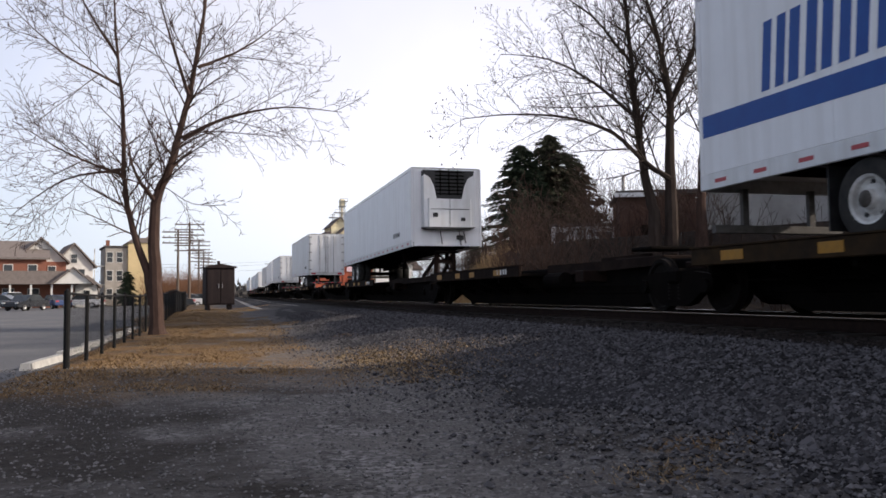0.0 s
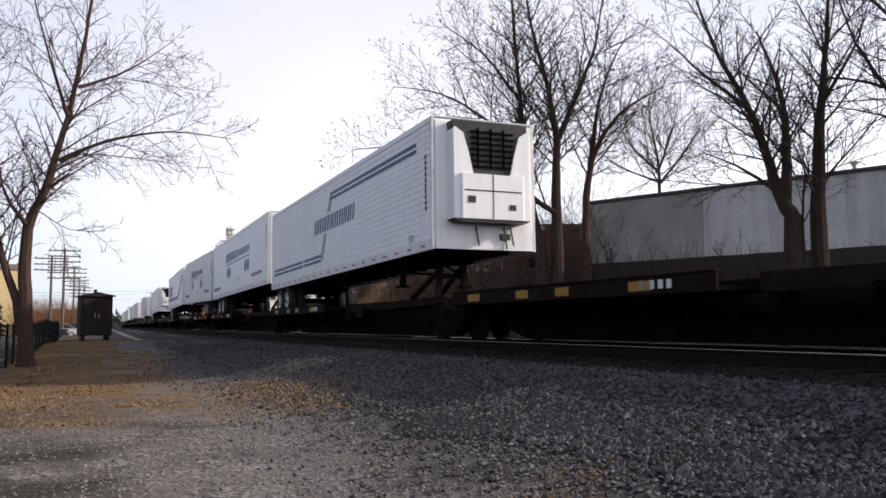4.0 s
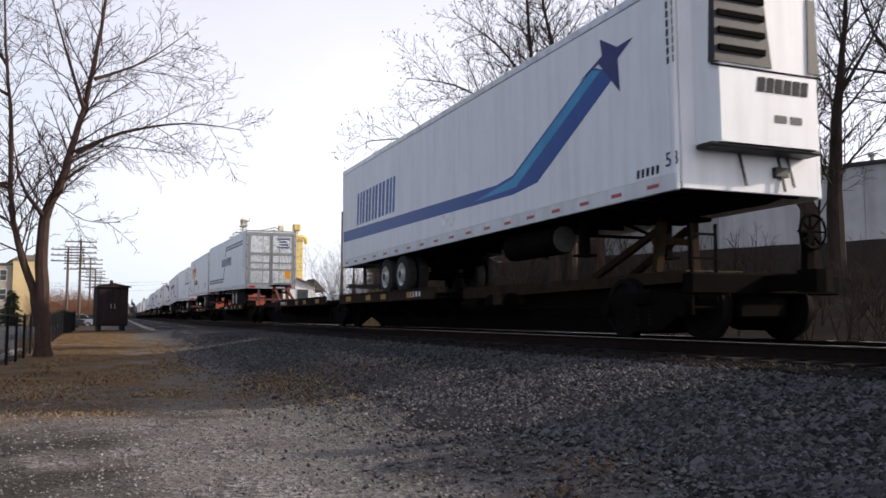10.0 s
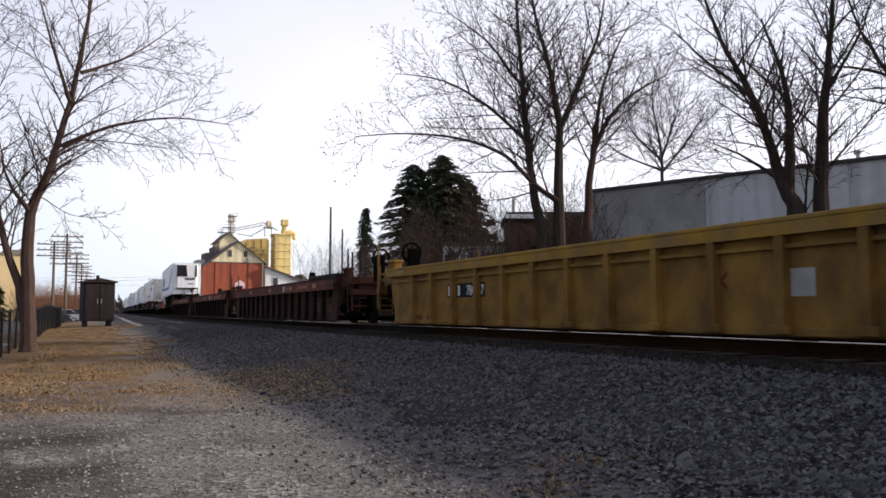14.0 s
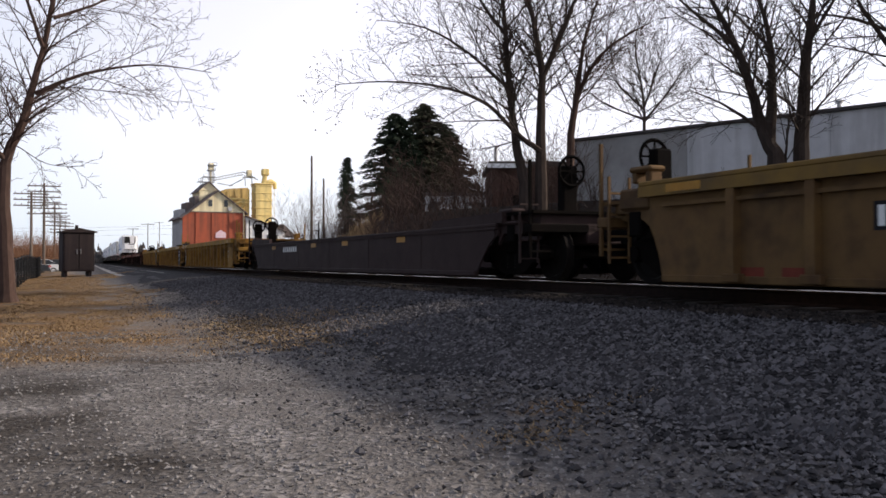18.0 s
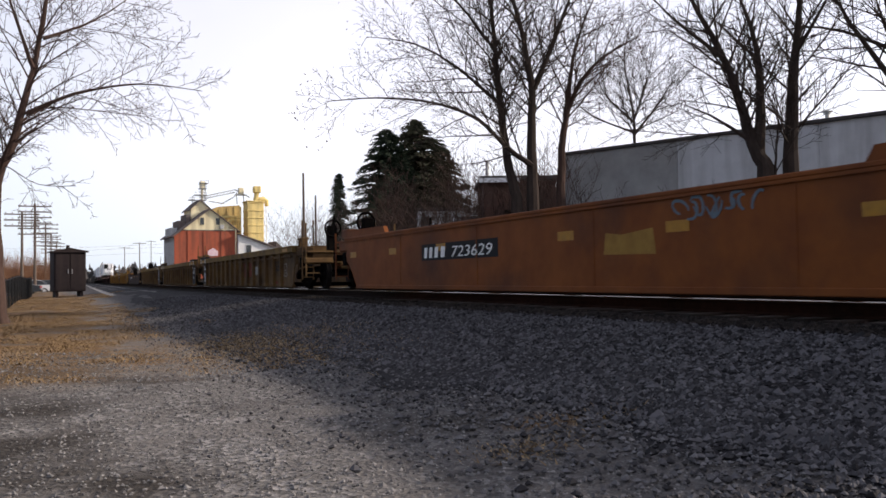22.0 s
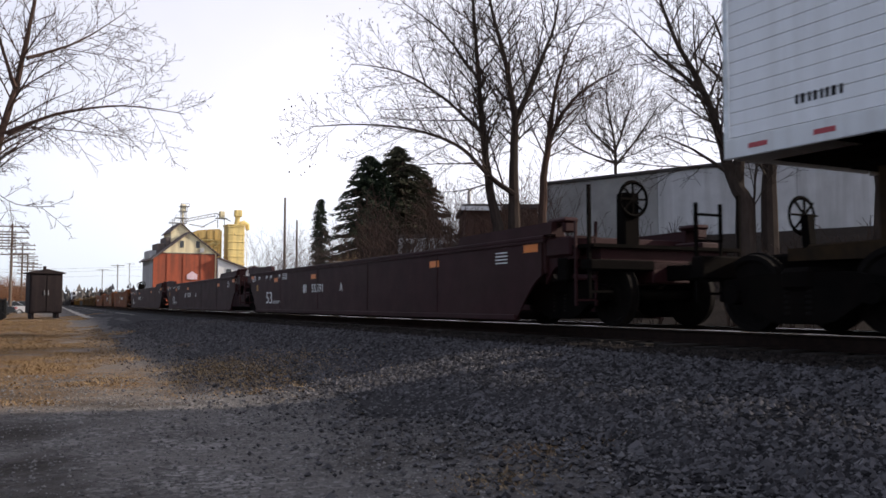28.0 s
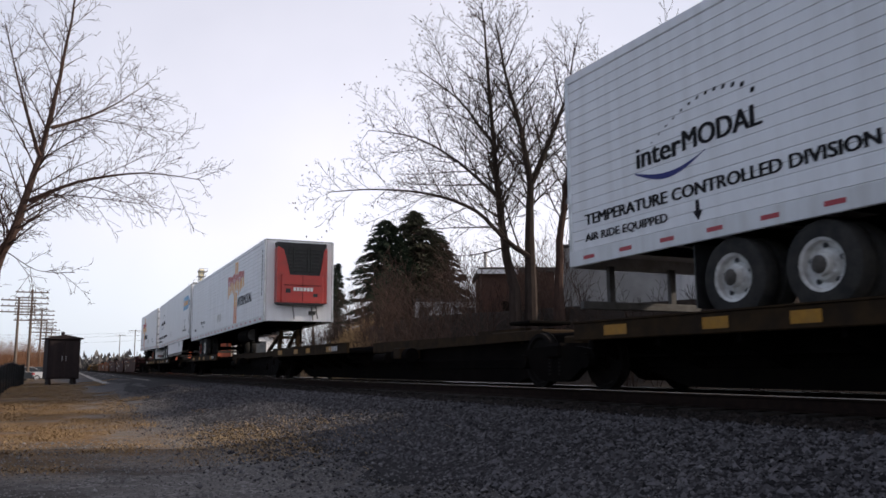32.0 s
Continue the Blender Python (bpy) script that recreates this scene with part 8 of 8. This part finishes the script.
# ---------------------------------------------------------------- houses across the lot
SIDEW = mat("white_siding", (0.62, 0.61, 0.58), (0.54, 0.53, 0.5), 1, 0.8, dirt=(0.4, 0.38, 0.35), dscale=0.5, damount=0.4, world_space=True)
BRICKH = mat("house_brick", (0.26, 0.11, 0.075), (0.2, 0.085, 0.06), 6, 0.9, dirt=(0.14, 0.08, 0.06), dscale=0.7, damount=0.5, world_space=True)
SHING = mat("grey_shingle", (0.20, 0.17, 0.155), (0.15, 0.13, 0.12), 3, 0.95, bump=0.2, bscale=6, world_space=True)
OCHRE = mat("yellow_stucco", (0.58, 0.46, 0.26), (0.52, 0.41, 0.23), 1, 0.9, dirt=(0.40, 0.33, 0.2), dscale=0.5, damount=0.4, world_space=True)
GSTONE = mat("grey_stucco", (0.36, 0.33, 0.30), (0.30, 0.28, 0.25), 1, 0.9, dirt=(0.22, 0.2, 0.18), dscale=0.5, damount=0.5, world_space=True)


def window(x, z, w, h, parent, y=0.0, frame_mat=None):
    o = part("window", Shape().box(x - w / 2 - 0.08, x + w / 2 + 0.08, y - 0.06, y, z - 0.08, z + h + 0.08, 0.01), frame_mat or SIDEW, parent)
    part("pane", Shape().box(x - w / 2, x + w / 2, y - 0.07, y - 0.055, z, z + h * 0.48), PANE, o)
    part("pane", Shape().box(x - w / 2, x + w / 2, y - 0.07, y - 0.055, z + h * 0.52, z + h), PANE, o)


def gable_house(label, x, y, turn, w, d, eave, ridge, wall_mat, along=False, wins=(), chimney=None):
    hs = thing("house", label, "house", "houses across the lot", pose(x, y, 0, 0, 0, turn))
    body = part("wall", Shape().box(-w / 2, w / 2, 0, d, 0, eave, 0.02), wall_mat, hs)
    if not along:
        part("gable", Shape().prism([(-w / 2, eave), (w / 2, eave), (0, ridge)], "y", 0, d), SIDEW if wall_mat is BRICKH else wall_mat, hs)
        for sx in (-1, 1):
            part("roof", Shape().prism([(sx * (w / 2 + 0.4), eave - 0.25), (0, ridge), (0, ridge + 0.22), (sx * (w / 2 + 0.45), eave - 0.02)], "y", -0.5, d + 0.4), SHING, hs)
    else:
        part("gable", Shape().prism([(0, eave), (d, eave), (d / 2, ridge)], "x", -w / 2, w / 2), wall_mat, hs)
        for a, b in ((-0.5, d / 2), (d + 0.5, d / 2)):
            part("roof", Shape().prism([(a, eave - 0.25), (b, ridge), (b, ridge + 0.22), (a, eave - 0.02)], "x", -w / 2 - 0.4, w / 2 + 0.4), SHING, hs)
    for wx, wz, ww, wh in wins:
        window(wx, wz, ww, wh, hs)
    if chimney:
        ch = part("chimney", Shape().box(chimney - 0.35, chimney + 0.35, d / 2 - 0.4, d / 2 + 0.4, eave, ridge + 1.3, 0.03), BRICKH, hs)
        part("chimney_cap", Shape().box(chimney - 0.45, chimney + 0.45, d / 2 - 0.5, d / 2 + 0.5, ridge + 1.3, ridge + 1.45), COPING, ch)
    return hs


x, y = polar(112, -10.6)
gable_house("brick house with a shingled roof and porch", x, y, 10, 9, 9, 6.0, 8.0, BRICKH, True, ((-2.4, 3.6, 0.9, 1.5), (0.4, 3.6, 0.9, 1.5), (3.0, 3.6, 0.9, 1.5)))
x, y = polar(114, -8.6)
gable_house("brick house with a dark front gable", x, y, 10, 5.6, 10, 5.6, 8.4, BRICKH, False, ((-1.2, 3.6, 0.8, 1.4), (1.2, 3.6, 0.8, 1.4)))
x, y = polar(118, -6.75)
gable_house("white sided house with a steep gable", x, y, 14, 4.6, 10, 5.2, 8.0, SIDEW, False, ((-1.0, 3.3, 0.8, 1.5), (0.9, 3.3, 0.8, 1.5), (0, 5.6, 0.7, 1.1), (-1.0, 0.9, 0.8, 1.5)))
x, y = polar(106, -9.3)
p = thing("porch", "low white-gabled porch in front of the houses", "porch", m=pose(x, y, 0, 0, 0, 10))
part("roof", Shape().prism([(-6.5, 2.7), (5.2, 2.7), (4.4, 4.2), (-5.5, 4.2)], "y", -1.0, 4.5), SHING, p)
part("gable", Shape().prism([(2.6, 2.75), (6.6, 2.75), (4.6, 4.45)], "y", -1.4, -1.15), SIDEW, p)
for sx in (-1, 1):
    part("gable_roof", Shape().prism([(4.6 + sx * 2.25, 2.6), (4.6, 4.5), (4.6, 4.68), (4.6 + sx * 2.35, 2.75)], "y", -1.7, 2), SHING, p)
for k in range(6):
    part("post", Shape().box(-6.1 + k * 2.1, -5.9 + k * 2.1, -0.9, -0.7, 0, 2.7), SIDEW, p)
part("wall", Shape().box(-6.3, 5.0, 2.5, 4.2, 0, 2.7), BRICKH, p)
for k in range(3):
    window(-4.6 + k * 2.6, 0.9, 1.1, 1.3, p, 2.5)
x, y = polar(108, -6.0)
gable_house("small white shed with a gabled front", x, y, 14, 2.4, 4, 2.5, 3.6, SIDEW, False, ((0, 1.0, 0.7, 1.0),))

x, y = polar(128, -3.65)
ap = thing("apartment_block", "three-storey stucco apartment block, one face yellow and one grey", "building", m=pose(x, y, 0, 0, 0, 9))
part("wall", Shape().box(-2.9, 0.1, 0, 9, 0, 8.2, 0.03), GSTONE, ap)
part("wall", Shape().box(0.1, 3.4, -0.4, 9, 0, 8.9, 0.03), OCHRE, ap)
part("roof", Shape().box(-3.1, 0.1, -0.2, 9.2, 8.2, 8.45, 0.03), COPING, ap)
part("roof", Shape().prism([(-0.1, 8.9), (3.6, 8.9), (2.6, 9.6), (0.9, 9.6)], "y", -0.6, 9.2), SHING, ap)
for z in (0.9, 3.5, 6.1):
    for wx in (-2.3, -1.0):
        window(wx, z, 0.75, 1.4, ap)
part("chimney", Shape().box(-2.6, -2.1, 3, 3.6, 8.2, 9.4), BRICKH, ap)
part("chimney", Shape().box(3.0, 3.5, 3, 3.6, 8.9, 10.0), BRICKH, ap)
for z in (2.9, 5.5):
    part("balcony", Shape().box(-4.3, -2.9, 0.5, 3, z, z + 0.15), SIDEW, ap)
    part("balcony_rail", Shape().box(-4.3, -4.24, 0.5, 3, z + 0.15, z + 1.0), SIDEW, ap)
for x0 in (-4.25,):
    part("balcony_post", Shape().box(x0 - 0.06, x0 + 0.06, 0.5, 0.62, 0, 8.0), SIDEW, ap)
x, y = polar(122, -3.6)
conifer("small round evergreen by the apartment block", x, y, 0, 4.6, 1.5, 7, 0.02)


# ---------------------------------------------------------------- parked cars
def car(label, x, y, turn, paint, kind="sedan"):
    c = thing("car", label, "car", "parked cars", pose(x, y, 0.014, 0, 0, turn))
    L, W = 4.6, 0.88
    if kind == "pickup":
        low = [(-2.6, 0.45), (2.6, 0.45), (2.65, 0.75), (2.55, 1.0), (1.0, 1.05), (-2.6, 1.05)]
        top = [(-0.9, 1.05), (1.15, 1.05), (0.55, 1.72), (-0.75, 1.72)]
    else:
        low = [(-2.3, 0.35), (2.3, 0.35), (2.32, 0.62), (2.15, 0.82), (0.95, 0.92), (-1.6, 0.95), (-2.25, 0.90)]
        top = [(-1.75, 0.93), (1.05, 0.92), (0.35, 1.40), (-0.95, 1.42)]
    part("body", Shape().prism(low, "x", -W, W), paint, c)
    part("cabin", Shape().prism(top, "x", -W + 0.12, W - 0.12), PANE, c)
    roof = [(top[3][0] + 0.05, top[3][1]), (top[2][0] - 0.05, top[2][1]), (top[2][0] - 0.12, top[2][1] + 0.04), (top[3][0] + 0.12, top[3][1] + 0.04)]
    part("roof", Shape().prism(roof, "x", -W + 0.13, W - 0.13), paint, c)
    for sx in (-1, 1):
        for k in (-1.38, 1.42):
            w = part("tyre", Shape().lathe((sx * (W - 0.1), k, 0.32), (sx, 0, 0), [(-0.1, 0.1), (-0.1, 0.3), (0, 0.33), (0.11, 0.3), (0.11, 0.2)], 18), RUBBER, c)
            part("rim", Shape().lathe((sx * (W - 0.1), k, 0.32), (sx, 0, 0), [(0.11, 0.2), (0.08, 0.12), (0.1, 0.0)], 14), STEEL_DULL, w)
        part("headlight", Shape().box(sx * 0.5, sx * 0.8, 2.2, 2.3, 0.62, 0.76, 0.02), WHT, c)
        part("tail_light", Shape().box(sx * 0.55, sx * 0.83, -2.36, -2.26, 0.70, 0.86, 0.02), REDL, c)
        part("mirror", Shape().box(sx * W, sx * (W + 0.16), 0.75, 0.85, 0.92, 1.06, 0.02), paint, c)
    part("bumper", Shape().box(-W + 0.02, W - 0.02, 2.3, 2.4, 0.36, 0.55, 0.03), paint, c)
    part("bumper", Shape().box(-W + 0.02, W - 0.02, -2.4, -2.28, 0.36, 0.55, 0.03), paint, c)
    return c


CBLACK = mat("car_black", (0.02, 0.022, 0.026), (0.03, 0.032, 0.036), 2, 0.2)
CWHITE = mat("car_white", (0.7, 0.7, 0.7), (0.64, 0.64, 0.64), 2, 0.25)
CGREY = mat("car_grey", (0.16, 0.17, 0.18), (0.2, 0.21, 0.22), 2, 0.25, 0.4)
CBLUE = mat("car_blue", (0.03, 0.05, 0.12), (0.04, 0.06, 0.14), 2, 0.2)
for label, r, az, turn, paint, kind in (("black sedan parked on the lot", 86, -9.4, 155, CBLACK, "sedan"), ("white pickup truck parked on the lot", 97, -10.2, 120, CWHITE, "pickup"),
                                        ("dark blue car parked by the porch", 98, -7.8, 30, CBLUE, "sedan"), ("white car parked by the houses", 101, -6.3, 80, CWHITE, "sedan"),
                                        ("grey car parked far down the lot", 92, -10.9, 75, CGREY, "sedan"), ("dark car parked behind the fence", 88, -1.0, 85, CBLACK, "sedan"),
                                        ("white car parked behind the fence", 95, -0.1, 85, CWHITE, "sedan"), ("grey car parked behind the fence", 100, 0.7, 80, CGREY, "sedan")):
    x, y = polar(r, az)
    car(label, x, y, turn, paint, kind)

# low orange-brown building, scrub and the road beyond
x, y = polar(150, 1.0)
gable_house("low tan building far down the line", x, y, 0, 7, 6, 2.8, 3.8, mat("tan_block", (0.42, 0.24, 0.12), (0.36, 0.2, 0.1), 1, 0.9), True)


def far_scrub(rnd):
    a = rnd.uniform(-2.6, 1.5)
    return polar(rnd.uniform(112, 160), a)


solo("scrub", brush(170, far_scrub, 25, 2.4, 5.2), mat("scrub_twig", (0.16, 0.08, 0.045), (0.24, 0.13, 0.075), 1, 0.95), "brown bare scrub far down the line", "scrub", kind="stuff")


def hill_wood(rnd):
    a = rnd.uniform(-16, 9)
    return polar(rnd.uniform(330, 520), a)


s = Shape()
rnd = random.Random(77)
for _ in range(900):
    x, y = hill_wood(rnd)
    h = rnd.uniform(4, 8)
    for _k in range(7):
        px, py, pz = x + rnd.gauss(0, 2.0), y + rnd.gauss(0, 2.0), rnd.uniform(0.2, 1) * h
        a = rnd.uniform(0, 6.28)
        w = rnd.uniform(0.5, 1.4)
        s.add([(px - w * math.cos(a), py - w * math.sin(a), pz - w), (px + w * math.cos(a), py + w * math.sin(a), pz - w * 0.8), (px, py, pz + w)], [(0, 1, 2)])
solo("distant_woods", s, island_material("far_wood", (0.05, 0.05, 0.05), (0.13, 0.12, 0.115), 1.0), "low grey-brown line of woods on the horizon", "woods", kind="stuff")
# pale access road beside the track
s = Shape()
ROADU = list(range(48, 330, 6))
for u in ROADU:
    for l in (-5.6, -3.2):
        x, y, _ = line(u, l)
        s.v.append((x, y, ground_z(x, y) + 0.03))
s.f = [(2 * j, 2 * j + 1, 2 * j + 3, 2 * j + 2) for j in range(len(ROADU) - 1)]
solo("road", s, mat("pale_gravel", (0.30, 0.28, 0.26), (0.24, 0.23, 0.21), 3, 0.95, world_space=True, bump=0.3), "pale gravel access track beside the line", "road", kind="structure")

# ---------------------------------------------------------------- ties, one by one where they are near
track = tagged(new("track"), "wooden ties under the running rails", "track", kind="structure")
tie_mesh = Shape().box(-1.3, 1.3, -0.115, 0.115, -0.2, 0.0, 0.01).mesh("tie", TIE)
far_ties = Shape()
k = 0
u = -20.0
while u < 330:
    m = on_line(u, 0.664 - 0.004 * (k % 3)) @ pose(0.06 * math.sin(k * 7.3), 0, 0, 0, 0, 1.2 * math.sin(k * 3.1))
    if k < 290:
        o = new("tie", tie_mesh)
        o.parent = track
        o.matrix_basis = m
    else:
        n0 = len(far_ties.v)
        far_ties.box(-1.3, 1.3, -0.115, 0.115, -0.2, 0.0)
        far_ties.v[n0:] = [tuple(m @ Vector(v)) for v in far_ties.v[n0:]]
    u += 0.52
    k += 1
tagged(part("far_ties", far_ties, TIE, track), kind="stuff")


# ---------------------------------------------------------------- what moves
def motions():
    """The whole train runs away along the line."""
    times = [float(k) for k in range(0, 33)]
    for ob, s, tilt, z in MOVING:
        rows = []
        for t in times:
            x, y, h = line(s + run(t))
            rows.append((t, Matrix.Translation((x, y, RZ + z)) @ Matrix.Rotation(-h, 4, "Z") @ Matrix.Rotation(radians(tilt), 4, "X")))
        walk(ob, rows)
    # the wheels of the cars that pass close by turn as they roll
    place = {ob: s for ob, s, _, _ in MOVING}
    steps = [k / 30 for k in range(0, 961)]
    turns = [Matrix.Rotation(-run(t) / 0.457, 4, "X") for t in steps]
    for ob, car_, y, z in ROLLING:
        if -340 < place[car_] < 60:
            shift = Matrix.Translation((0, y, z))
            walk(ob, [(t, shift @ m) for t, m in zip(steps, turns)])


motions()
